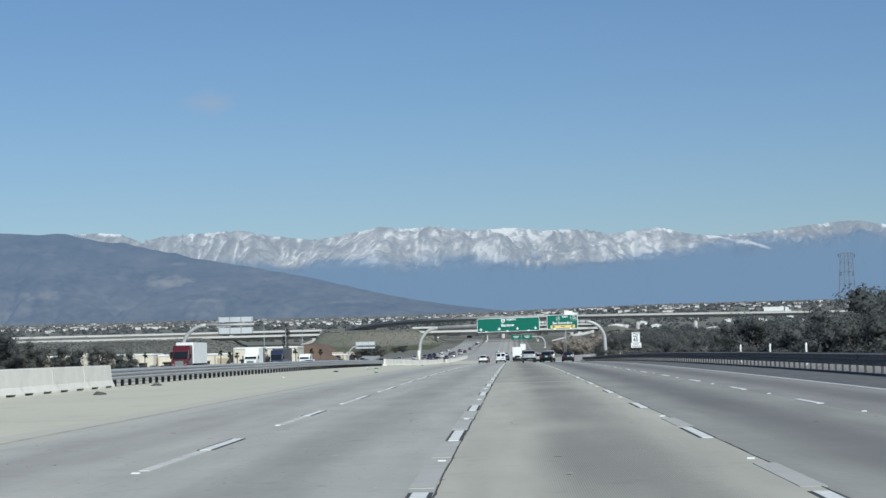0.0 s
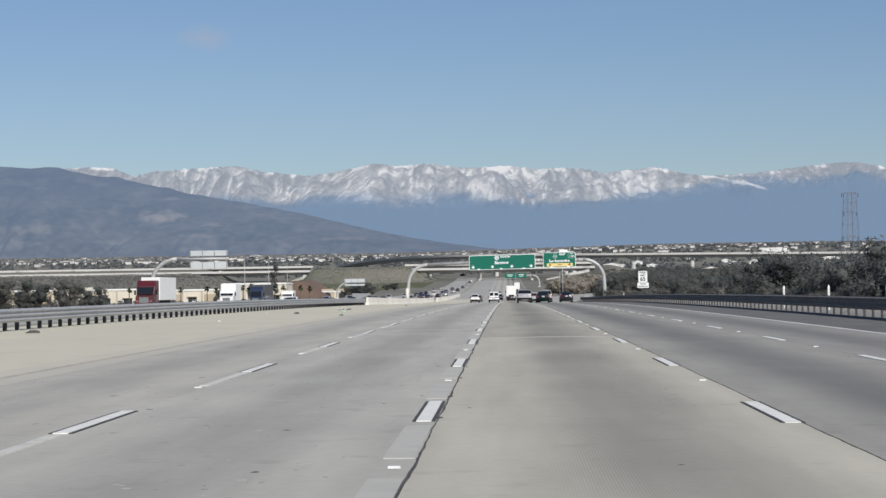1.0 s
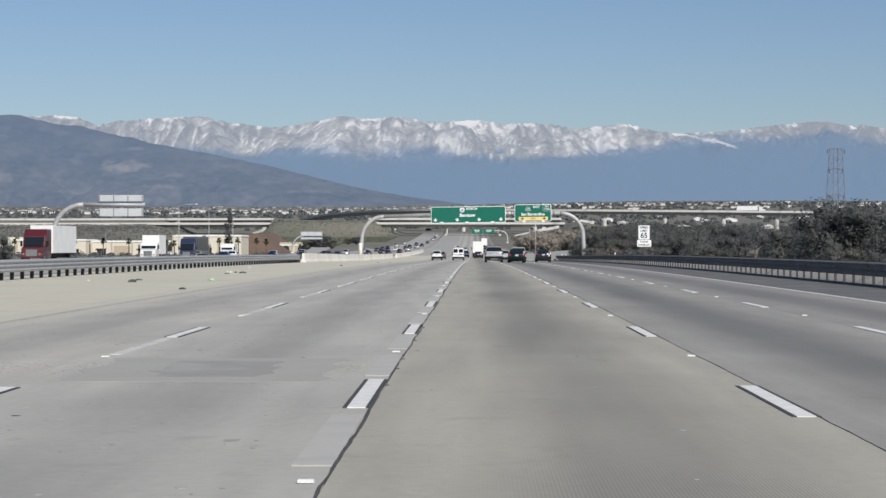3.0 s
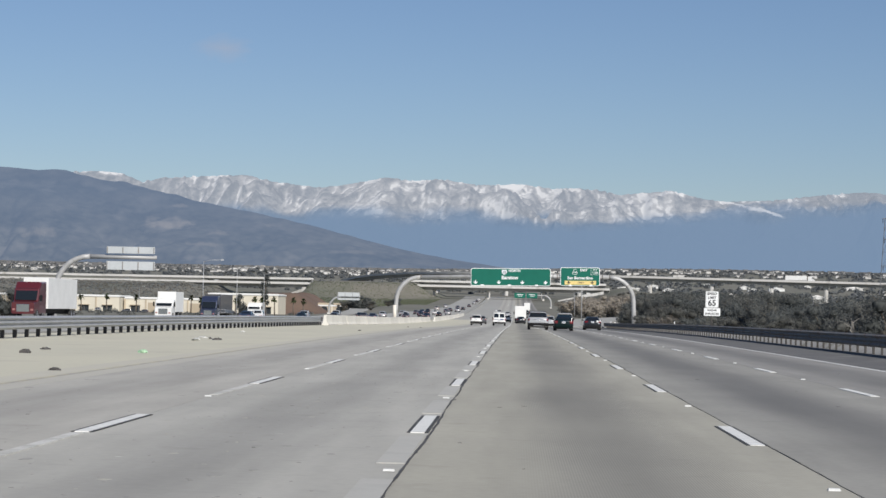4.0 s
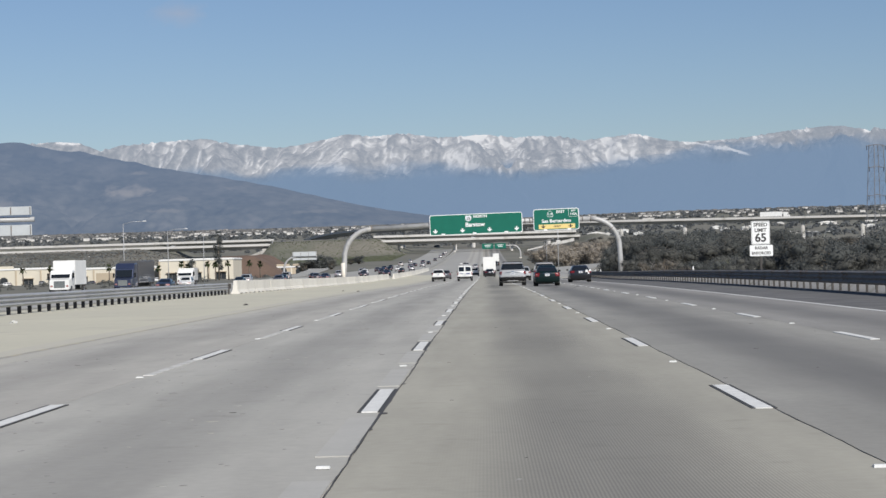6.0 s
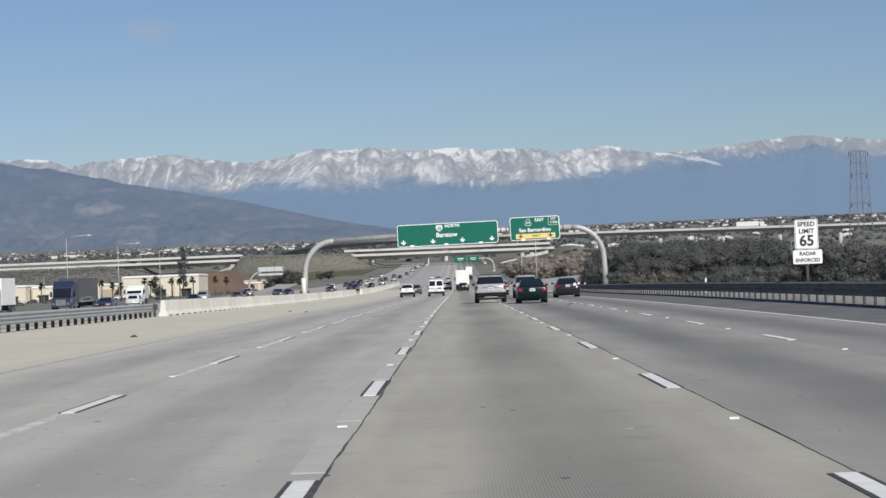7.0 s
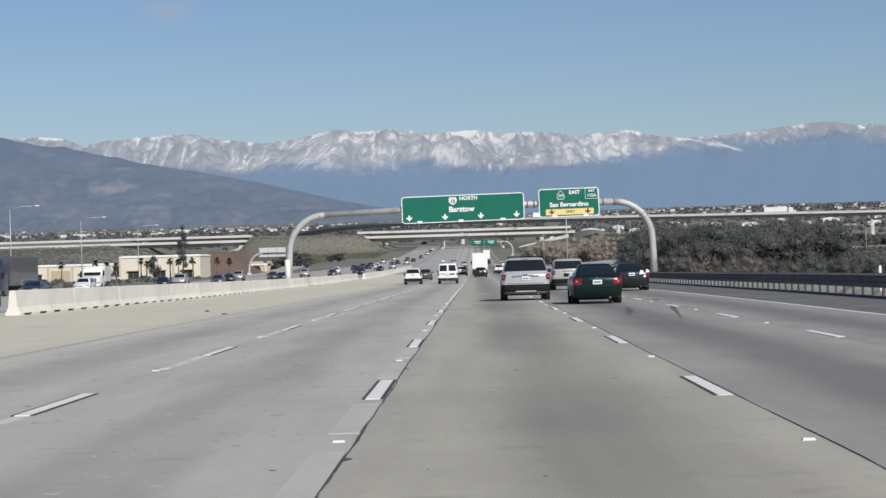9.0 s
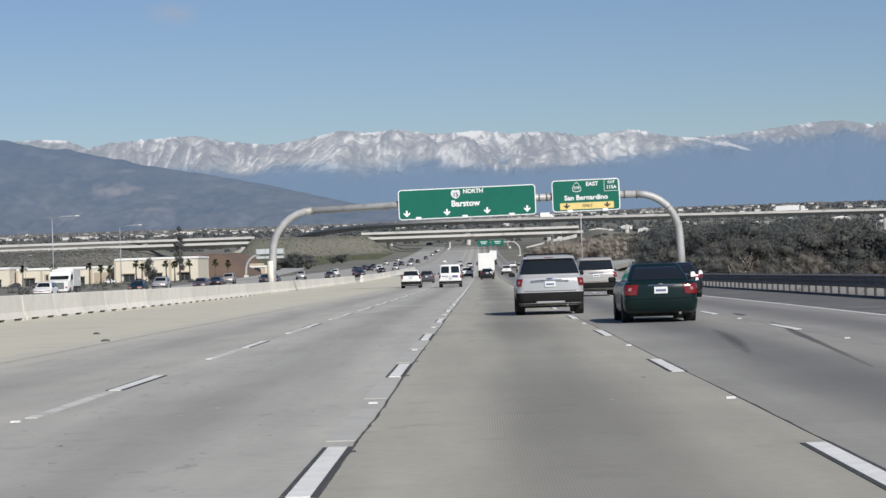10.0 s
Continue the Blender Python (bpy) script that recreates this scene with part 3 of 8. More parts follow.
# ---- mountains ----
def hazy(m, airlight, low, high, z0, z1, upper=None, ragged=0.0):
    """Distance backdrop: a painted haze, a blue glow set by height, mixed into the slope's own light."""
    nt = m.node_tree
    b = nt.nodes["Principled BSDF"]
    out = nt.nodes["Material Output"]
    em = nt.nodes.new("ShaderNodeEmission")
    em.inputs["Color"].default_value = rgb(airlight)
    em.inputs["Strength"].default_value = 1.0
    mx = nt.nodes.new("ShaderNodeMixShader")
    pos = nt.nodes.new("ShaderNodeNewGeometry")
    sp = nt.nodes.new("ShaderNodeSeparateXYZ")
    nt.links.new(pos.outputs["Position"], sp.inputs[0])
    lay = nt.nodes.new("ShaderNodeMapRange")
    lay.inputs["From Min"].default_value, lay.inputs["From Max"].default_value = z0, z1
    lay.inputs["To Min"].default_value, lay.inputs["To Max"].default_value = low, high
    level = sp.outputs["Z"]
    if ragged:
        # the painted haze lies deeper in some valleys than in others
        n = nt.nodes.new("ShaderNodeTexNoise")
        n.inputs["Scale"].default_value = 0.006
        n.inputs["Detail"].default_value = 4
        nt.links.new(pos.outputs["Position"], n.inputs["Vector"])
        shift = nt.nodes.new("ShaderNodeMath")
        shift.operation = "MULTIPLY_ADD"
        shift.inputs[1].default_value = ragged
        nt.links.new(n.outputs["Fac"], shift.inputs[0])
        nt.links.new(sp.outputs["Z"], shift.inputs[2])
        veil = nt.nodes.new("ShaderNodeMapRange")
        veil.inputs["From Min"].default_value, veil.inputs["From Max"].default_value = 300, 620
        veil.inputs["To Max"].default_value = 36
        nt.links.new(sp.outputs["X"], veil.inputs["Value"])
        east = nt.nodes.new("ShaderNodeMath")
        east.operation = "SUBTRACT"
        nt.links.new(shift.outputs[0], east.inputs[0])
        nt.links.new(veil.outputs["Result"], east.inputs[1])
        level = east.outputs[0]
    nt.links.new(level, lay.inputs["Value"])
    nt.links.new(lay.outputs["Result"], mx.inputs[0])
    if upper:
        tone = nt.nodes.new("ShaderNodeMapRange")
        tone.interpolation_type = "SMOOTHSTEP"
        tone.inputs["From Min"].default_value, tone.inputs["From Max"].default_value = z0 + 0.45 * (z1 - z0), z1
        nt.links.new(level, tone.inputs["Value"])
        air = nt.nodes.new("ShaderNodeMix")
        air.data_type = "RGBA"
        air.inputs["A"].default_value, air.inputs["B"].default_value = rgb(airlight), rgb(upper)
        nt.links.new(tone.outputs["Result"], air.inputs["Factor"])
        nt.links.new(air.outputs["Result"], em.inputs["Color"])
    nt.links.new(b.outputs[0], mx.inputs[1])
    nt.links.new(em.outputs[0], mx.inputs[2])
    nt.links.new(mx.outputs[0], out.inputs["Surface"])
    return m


def snow_mountain_material():
    """Bare rock and brush, a broken dusting of snow over it, and bright drifts where the slope's own snow cover (a mesh attribute) and fine noise agree."""
    m = mat("snowy_mountain_rock", (0.17, 0.18, 0.19), (0.075, 0.083, 0.092), scale=0.016, fine=0.13, rough=0.95, space="World", spec=0.1)
    nt = m.node_tree
    b = nt.nodes["Principled BSDF"]
    col = b.inputs["Base Color"].links[0].from_socket
    att = nt.nodes.new("ShaderNodeAttribute")
    att.attribute_name = "snow_cover"
    geo = nt.nodes.new("ShaderNodeNewGeometry")
    squeeze = nt.nodes.new("ShaderNodeMapping")
    squeeze.inputs["Scale"].default_value = (1.0, 0.5, 1.3)
    nt.links.new(geo.outputs["Position"], squeeze.inputs["Vector"])
    grains = []
    for size, rough, bend in ((0.030, 0.68, 1.4), (0.11, 0.75, 0.8)):
        n = nt.nodes.new("ShaderNodeTexNoise")
        n.inputs["Scale"].default_value = size
        n.inputs["Detail"].default_value = 6
        n.inputs["Roughness"].default_value = rough
        n.inputs["Distortion"].default_value = bend
        nt.links.new(squeeze.outputs[0], n.inputs["Vector"])
        grains.append(n)
    add = nt.nodes.new("ShaderNodeMath")
    add.operation = "ADD"
    nt.links.new(grains[0].outputs["Fac"], add.inputs[0])
    nt.links.new(att.outputs["Fac"], add.inputs[1])
    add2 = nt.nodes.new("ShaderNodeMath")
    add2.operation = "ADD"
    nt.links.new(grains[1].outputs["Fac"], add2.inputs[0])
    nt.links.new(att.outputs["Fac"], add2.inputs[1])
    dust = nt.nodes.new("ShaderNodeMapRange")
    dust.inputs["From Min"].default_value, dust.inputs["From Max"].default_value = 0.52, 0.92
    dust.inputs["To Max"].default_value = 0.62
    nt.links.new(add2.outputs[0], dust.inputs["Value"])
    drift = nt.nodes.new("ShaderNodeMapRange")
    drift.inputs["From Min"].default_value, drift.inputs["From Max"].default_value = 0.89, 1.04
    nt.links.new(add.outputs[0], drift.inputs["Value"])
    for fac, c in ((dust, (0.64, 0.61, 0.575, 1)), (drift, (0.90, 0.87, 0.82, 1))):
        mx = nt.nodes.new("ShaderNodeMix")
        mx.data_type = "RGBA"
        mx.inputs["B"].default_value = c
        nt.links.new(fac.outputs["Result"], mx.inputs["Factor"])
        nt.links.new(col, mx.inputs["A"])
        col = mx.outputs["Result"]
    nt.links.new(col, b.inputs["Base Color"])
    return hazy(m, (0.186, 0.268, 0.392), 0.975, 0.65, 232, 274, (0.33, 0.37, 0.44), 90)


def hill_material():
    """Chaparral in dark and pale blotches at three sizes, with grazed bare slopes."""
    m = mat("brush_covered_hill", (0.035, 0.037, 0.03), (0.20, 0.185, 0.15), scale=0.011, fine=0.05, rough=0.95, space="World",
            spots=((0.23, 0.21, 0.175), 0.016, 0.38), spec=0.1, stretch=(1.0, 0.6, 2.2))
    nt = m.node_tree
    b = nt.nodes["Principled BSDF"]
    col = b.inputs["Base Color"].links[0].from_socket
    geo = nt.nodes.new("ShaderNodeNewGeometry")
    wob = nt.nodes.new("ShaderNodeTexNoise")
    wob.inputs["Scale"].default_value = 0.045
    wob.inputs["Detail"].default_value = 5
    nt.links.new(geo.outputs["Position"], wob.inputs["Vector"])
    # grazed bare slopes low on the hill
    for (x, z), (rx, rz), amount in (((-728, 164), (46, 17), 0.85), ((-716, 205), (20, 5), 0.6), ((-960, 137), (44, 12), 0.45), ((-607, 146), (26, 6), 0.5), ((-520, 168), (24, 5), 0.4), ((-640, 120), (70, 5), 0.4), ((-330, 112), (50, 6), 0.35)):
        off = nt.nodes.new("ShaderNodeVectorMath")
        off.operation = "SUBTRACT"
        off.inputs[1].default_value = (x, 0, z)
        nt.links.new(geo.outputs["Position"], off.inputs[0])
        scl = nt.nodes.new("ShaderNodeVectorMath")
        scl.operation = "MULTIPLY"
        scl.inputs[1].default_value = (1 / rx, 0, 1 / rz)
        nt.links.new(off.outputs[0], scl.inputs[0])
        ln = nt.nodes.new("ShaderNodeVectorMath")
        ln.operation = "LENGTH"
        nt.links.new(scl.outputs[0], ln.inputs[0])
        add = nt.nodes.new("ShaderNodeMath")
        add.operation = "MULTIPLY_ADD"
        add.inputs[1].default_value = 2.6
        nt.links.new(wob.outputs["Fac"], add.inputs[0])
        nt.links.new(ln.outputs["Value"], add.inputs[2])
        mr = nt.nodes.new("ShaderNodeMapRange")
        mr.interpolation_type = "SMOOTHSTEP"
        mr.inputs["From Min"].default_value, mr.inputs["From Max"].default_value = 2.5, 1.5
        mr.inputs["To Max"].default_value = amount
        nt.links.new(add.outputs[0], mr.inputs["Value"])
        mx = nt.nodes.new("ShaderNodeMix")
        mx.data_type = "RGBA"
        mx.inputs["B"].default_value = (0.50, 0.42, 0.32, 1)
        nt.links.new(mr.outputs["Result"], mx.inputs["Factor"])
        nt.links.new(col, mx.inputs["A"])
        col = mx.outputs["Result"]
    nt.links.new(col, b.inputs["Base Color"])
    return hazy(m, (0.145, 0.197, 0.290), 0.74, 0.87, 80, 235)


# skyline: the tangent of the bearing and of the height, from the middle of the drive
RIDGE = ((-0.36, 0.060), (-0.26, 0.061), (-0.2150, 0.0622), (-0.2020, 0.0632), (-0.1926, 0.0624), (-0.1826, 0.0583), (-0.1730, 0.0607), (-0.1540, 0.0618), (-0.1315, 0.0627), (-0.1200, 0.0600),
         (-0.0976, 0.0574), (-0.0870, 0.0584), (-0.0645, 0.0627), (-0.0543, 0.0616), (-0.0347, 0.0622), (-0.0184, 0.0599), (0.0018, 0.0609), (0.0168, 0.0588), (0.0233, 0.0595), (0.0375, 0.0588),
         (0.0495, 0.0566), (0.0690, 0.0585), (0.0745, 0.0586), (0.0890, 0.0554), (0.0995, 0.0543), (0.1254, 0.0554), (0.1405, 0.0575), (0.1630, 0.0599), (0.1712, 0.0600), (0.1818, 0.0582), (0.1947, 0.0570),
         (0.26, 0.055), (0.36, 0.052))
HILL = ((-0.44, 0.074), (-0.30, 0.068), (-0.2500, 0.0645), (-0.2335, 0.0634), (-0.2203, 0.0636), (-0.2126, 0.0614), (-0.2046, 0.0592), (-0.1900, 0.0580), (-0.1840, 0.0562), (-0.1676, 0.0524),
        (-0.1475, 0.0481), (-0.1208, 0.0432), (-0.0965, 0.0381), (-0.0747, 0.0326), (-0.0529, 0.0275), (-0.0331, 0.0240), (0.0, 0.0195), (0.04, 0.014))
MIDWAY = 119.0


def carve(h, lift, steps, power, cell):
    """Rain-carved slopes: each step raises the rows of h, drains every cell to its steepest neighbour and cuts along the streams. Row 0 is the foot."""
    rows, cols = h.shape
    n = rows * cols
    z = h.ravel().astype(float).copy()
    up = lift.ravel()
    idx = np.arange(n)
    r, c = np.divmod(idx, cols)
    ways = [(dr, dc, math.hypot(dr * cell, dc)) for dr in (-1, 0, 1) for dc in (-1, 0, 1) if dr or dc]
    near = []
    for dr, dc, d in ways:
        ok = (r + dr >= 0) & (r + dr < rows) & (c + dc >= 0) & (c + dc < cols)
        near.append((np.where(ok, idx + dr * cols + dc, idx), d))
    for step in range(steps):
        best, rec, gap = np.zeros(n), idx.copy(), np.ones(n)
        for other, d in near:
            s = (z - z[other]) / d
            take = s > best
            best, rec, gap = np.where(take, s, best), np.where(take, other, rec), np.where(take, d, gap)
        rec[:cols] = idx[:cols]
        order = np.argsort(z).tolist()
        to, area = rec.tolist(), [1.0] * n
        for i in reversed(order):
            j = to[i]
            if j != i:
                area[j] += area[i]
        f = (power * np.sqrt(np.array(area)) / gap).tolist()
        zz = (z + np.where(r > 0, up, 0)).tolist()
        for i in order:
            j = to[i]
            if j != i:
                zz[i] = (zz[i] + f[i] * zz[j]) / (1 + f[i])
        z = np.array(zz)
    return z.reshape(rows, cols)


def soften(Z, times):
    """Scree and soil creep: neighbouring cells share their heights."""
    for k in range(times):
        P = np.pad(Z, 1, mode="edge")
        Z = 0.5 * Z + 0.125 * (P[1:-1, 2:] + P[1:-1, :-2] + P[2:, 1:-1] + P[:-2, 1:-1])
    return Z


def hold_skyline(Z, base, top, V, win):
    """Scales each column so that its crest reaches the skyline, keeping its own small teeth."""
    peak = Z[V[:, 0] <= 1].max(axis=0)
    w = np.hanning(win)
    peak = np.convolve(np.pad(peak, win // 2, mode="edge"), w / w.sum(), "valid")
    return base + (Z - base) * ((top - base) / (peak[None, :] - base))


def build_mountains():
    nz = Noise2(11)
    # snowy main range
    foot, far = 4560.0, 4930.0
    xs = np.linspace(-1420, 1240, 900)
    v = np.linspace(0, 1.0, 132)
    X, V = np.meshgrid(xs, v)
    Y = foot + (far - foot) * V
    span = far - 40 - MIDWAY
    ang = np.interp(xs / span, [p[0] for p in RIDGE], [p[1] for p in RIDGE])
    top = (1.3 + ang * span)[None, :]
    base = np.full_like(X, float(land_z(300, 4560.0)) - 6)
    # broad shoulders, then spurs that lean left or right as they come down, then gullies between them
    lean = (nz.fbm(X / 330 + 9, V * 0.8, 2) - 0.5) * 1700 * (1 - V)
    bend = (nz.fbm(X / 90 + 4, V * 2.6 + 3, 3) - 0.5) * 70
    U, W = X + lean + bend, V + (nz.fbm(X / 110 + 6, V * 2.4, 3) - 0.5) * 0.22
    mass = nz.fbm(U / 210, W * 1.3, 3) - 0.5
    ridges = nz.spurs(U / 150 + 3, W * 2.3, 4) - 0.45
    gully = nz.spurs((U + bend) / 50, W * 8.0, 4) - 0.45
    Z = 215 * (0.30 * V + 0.70 * smooth01(V / 1.15) ** 0.9) + smooth01(V / 0.25) * (mass * 74 + ridges * 52 + gully * 15 + (nz.fbm((X + bend) / 15, W * 14, 3) - 0.5) * 5)
    Z = base + np.maximum(soften(Z, 2), 0.5)
    Z = hold_skyline(Z, base, top, V, 9)
    rise = np.gradient(Z, axis=1) / np.gradient(X, axis=1)
    hollow = np.zeros_like(Z)
    hollow[1:-1, 1:-1] = Z[1:-1, 2:] + Z[1:-1, :-2] + Z[2:, 1:-1] + Z[:-2, 1:-1] - 4 * Z[1:-1, 1:-1]
    broad = nz.fbm(X / 160 + 3, V * 3 + 8, 3)
    east = smooth01((X - 330) / 200)
    line = smooth01((Z - 190 - (broad - 0.5) * 60 - 20 * east) / 22)
    shelf = smooth01((Z - top + 12) / 9)
    cover = line * (0.30 + 0.22 * np.clip(rise * 1.6, -1, 1) + 0.05 * np.clip(hollow, -3, 3) + 0.55 * (broad - 0.5) - 0.20 * east)
    cover = cover + shelf * np.clip(nz.fbm(X / 26 + 7, V * 6, 3) - 0.50, 0, 1) * 2.4
    # one long snow-filled crest running down to the east
    down = (0.0543 - (X / span - 0.0995) * 0.30 + (nz.fbm(X / 22, X * 0 + 4, 3) - 0.5) * 0.0016) * span
    cover = cover + smooth01(1.7 - np.abs(Z - down) / 2.2) * smooth01((X - 470) / 8) * (1 - smooth01((X - 590) / 14)) * 0.9
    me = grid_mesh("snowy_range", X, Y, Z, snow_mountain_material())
    layer = me.attributes.new("snow_cover", "FLOAT", "POINT")
    layer.data.foreach_set("value", np.clip(cover, 0, 1).astype(np.float32).ravel())
    tagged(new("backdrop", me), "distant snow-capped mountain range above blue hazy slopes", "mountain range", kind="structure")
    # nearer brush-covered hill
    foot, far = 4180.0, 4520.0
    xs = np.linspace(-2100, 260, 520)
    X, V = np.meshgrid(xs, np.linspace(0, 1.0, 90))
    Y = foot + (far - foot) * V
    span = far - 25 - MIDWAY
    ang = np.interp(xs / span, [p[0] for p in HILL], [p[1] for p in HILL])
    base = np.full_like(X, float(land_z(-300, foot)) - 5)
    top = np.maximum((1.3 + ang * span)[None, :], base[0, 0] + 2)
    rough = nz.fbm(X / 200 + 4, V * 2, 4) * 16 * smooth01(V / 0.2)
    Z = carve(rough, 0.7 + 0.5 * V + 0 * X, 30, 0.12, 1.4)
    Z = soften(Z, 9)
    Z = base + Z / np.percentile(Z, 99) * 180 * (0.3 + 0.7 * V) + (nz.fbm(X / 30, V * 12, 4) - 0.5) * 3 * V
    Z = hold_skyline(Z, base, top, V, 25)
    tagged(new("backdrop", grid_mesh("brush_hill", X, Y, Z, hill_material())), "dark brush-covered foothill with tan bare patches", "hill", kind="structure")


build_mountains()


# ---- the freeway ----
Y_START, Y_END = -60.0, 1900.0
STEPS = np.unique(np.concatenate([np.arange(Y_START, 560, 10.0), np.arange(560, Y_END + 1, 20.0)]))


def strip(name, x0, x1, y0, y1, lift, material, parent, thick=0.28, wobble=0.0, label=""):
    """A lengthwise slab between two offsets that follows the road's profile, with real thickness."""
    ys = np.concatenate([[y0], STEPS[(STEPS > y0) & (STEPS < y1)], [y1]])
    zs = road_z(ys) + lift
    rings = []
    for y, z in zip(ys, zs):
        w = wobble * (LAND.one(np.array(y / 3.1), np.array(2.2)) - 0.5)
        rings.append([(x0 + w, y, z), (x1 + w, y, z), (x1 + w, y, z - thick), (x0 + w, y, z - thick)])
    return part(name, ring_loft(rings), material, parent, label)


L_LINE, S_LINE, R_LINE, Q_LINE, E_LINE, Y_LINE = -3.50, 0.0, 3.66, 7.41, 10.73, -7.35
road = thing("road", "wide concrete freeway with worn, oil-stained lanes and white dashed lines", "road", kind="structure")
JOINT = 0.004
strip("shoulder", -19.6, Y_LINE - JOINT, Y_START, 640, 0.0, M["shoulder_left"], road, label="wide tan concrete shoulder")
strip("shoulder", -18.0, Y_LINE - JOINT, 640, Y_END, 0.0, M["concrete_opposite"], road)
M["edge_tan"] = mat("dusty_shoulder_edge", (0.462, 0.44, 0.366), (0.415, 0.398, 0.34), scale=0.25, fine=5, rough=0.9, bump=0.2, space="World")
M["edge_grey"] = mat("dusty_lane_edge", (0.422, 0.406, 0.352), (0.375, 0.362, 0.322), scale=0.25, fine=5, rough=0.9, bump=0.2, space="World")
strip("dust_edge", Y_LINE - 0.75, Y_LINE - 0.12, Y_START, 640, 0.003, M["edge_tan"], road, 0.02, 0.25, "wind-blown dust along the shoulder's edge")
strip("dust_edge", Y_LINE + 0.12, Y_LINE + 0.6, Y_START, 640, 0.003, M["edge_grey"], road, 0.02, 0.25)
strip("lane", Y_LINE + JOINT, L_LINE - JOINT, Y_START, Y_END, 0.0, M["lane_a"], road)
strip("lane", L_LINE + JOINT, 0.13 - JOINT, Y_START, Y_END, 0.0, M["lane_b"], road)
strip("lane", 0.13 + JOINT, R_LINE + 0.1 - JOINT, Y_START, 80.6, 0.004, M["lane_c_pale"], road, label="pale grooved concrete lane")
strip("lane", 0.13 + JOINT, R_LINE + 0.1 - JOINT, 80.61, Y_END, 0.004, M["lane_c"], road, label="lighter grooved concrete lane")
strip("lane", R_LINE + 0.1 + JOINT, Q_LINE - JOINT, Y_START, Y_END, 0.0, M["lane_d"], road)
strip("lane", Q_LINE + JOINT, E_LINE + 0.16, Y_START, Y_END, 0.0, M["lane_e"], road)
strip("shoulder", E_LINE + 0.16 + JOINT, 14.9, Y_START, 560, -0.008, M["asphalt"], road, label="dark asphalt shoulder")


def wandering_joint(x, y0, y1, half, sway, seed, spall, label):
    """An opened, sealed joint between two slabs: it wanders, widens and is chipped where slabs meet crosswise."""
    rs = random.Random(seed)
    rings, off, w, y = [], 0.0, half, y0
    while y < y1:
        off = off * 0.93 + rs.uniform(-sway, sway)
        w = min(max(w + rs.uniform(-0.004, 0.004), half * 0.55), half * 1.5)
        z = float(road_z(y)) + 0.0085
        rings.append([(x + off - w, y, z), (x + off + w, y, z), (x + off + w, y, z - 0.02), (x + off - w, y, z - 0.02)])
        y += 0.24 if y < 260 else 0.9
    part("joint_seal", ring_loft(rings), M["sealant"], road, label)
    y = y0 + 3.0
    while spall and y < min(y1, 330):
        n, reach = 7, rs.uniform(0.01, 0.05)
        o = [(x + math.cos(a) * reach * rs.uniform(0.5, 1.1) + reach * 0.45, y + math.sin(a) * (0.06 + reach) * rs.uniform(0.5, 1.4)) for a in [6.283 * k / n for k in range(n)]]
        z = float(road_z(y)) + 0.0088
        part("joint_chip", ring_loft([[(p, q, z - 0.012) for p, q in o], [(p, q, z) for p, q in o]]), M["sealant"], road)
        y += rs.choice((4.57, 4.57, 2.3, 9.1)) + rs.uniform(-0.5, 0.5)


wandering_joint(0.13, Y_START, 420, 0.0095, 0.0075, 4, True, "black wandering sealed joint")
wandering_joint(R_LINE + 0.1, Y_START, 300, 0.0038, 0.006, 8, False, "thin dark joint")
strip("edge_line", E_LINE - 0.06, E_LINE + 0.06, Y_START, 900, 0.005, M["paint"], road, 0.02, 0, "solid white edge line")
strip("edge_line", Y_LINE - 0.06, Y_LINE + 0.05, Y_START, 700, 0.005, M["paint_yellow"], road, 0.02, 0.03, "faded yellow edge line")


def dash_mesh(name, half, length, material, thick=0.012):
    bm = box(-half, half, 0, length, -thick, 0)
    me = bpy.data.meshes.new(name)
    bm.to_mesh(me)
    bm.free()
    me.materials.append(material)
    return me


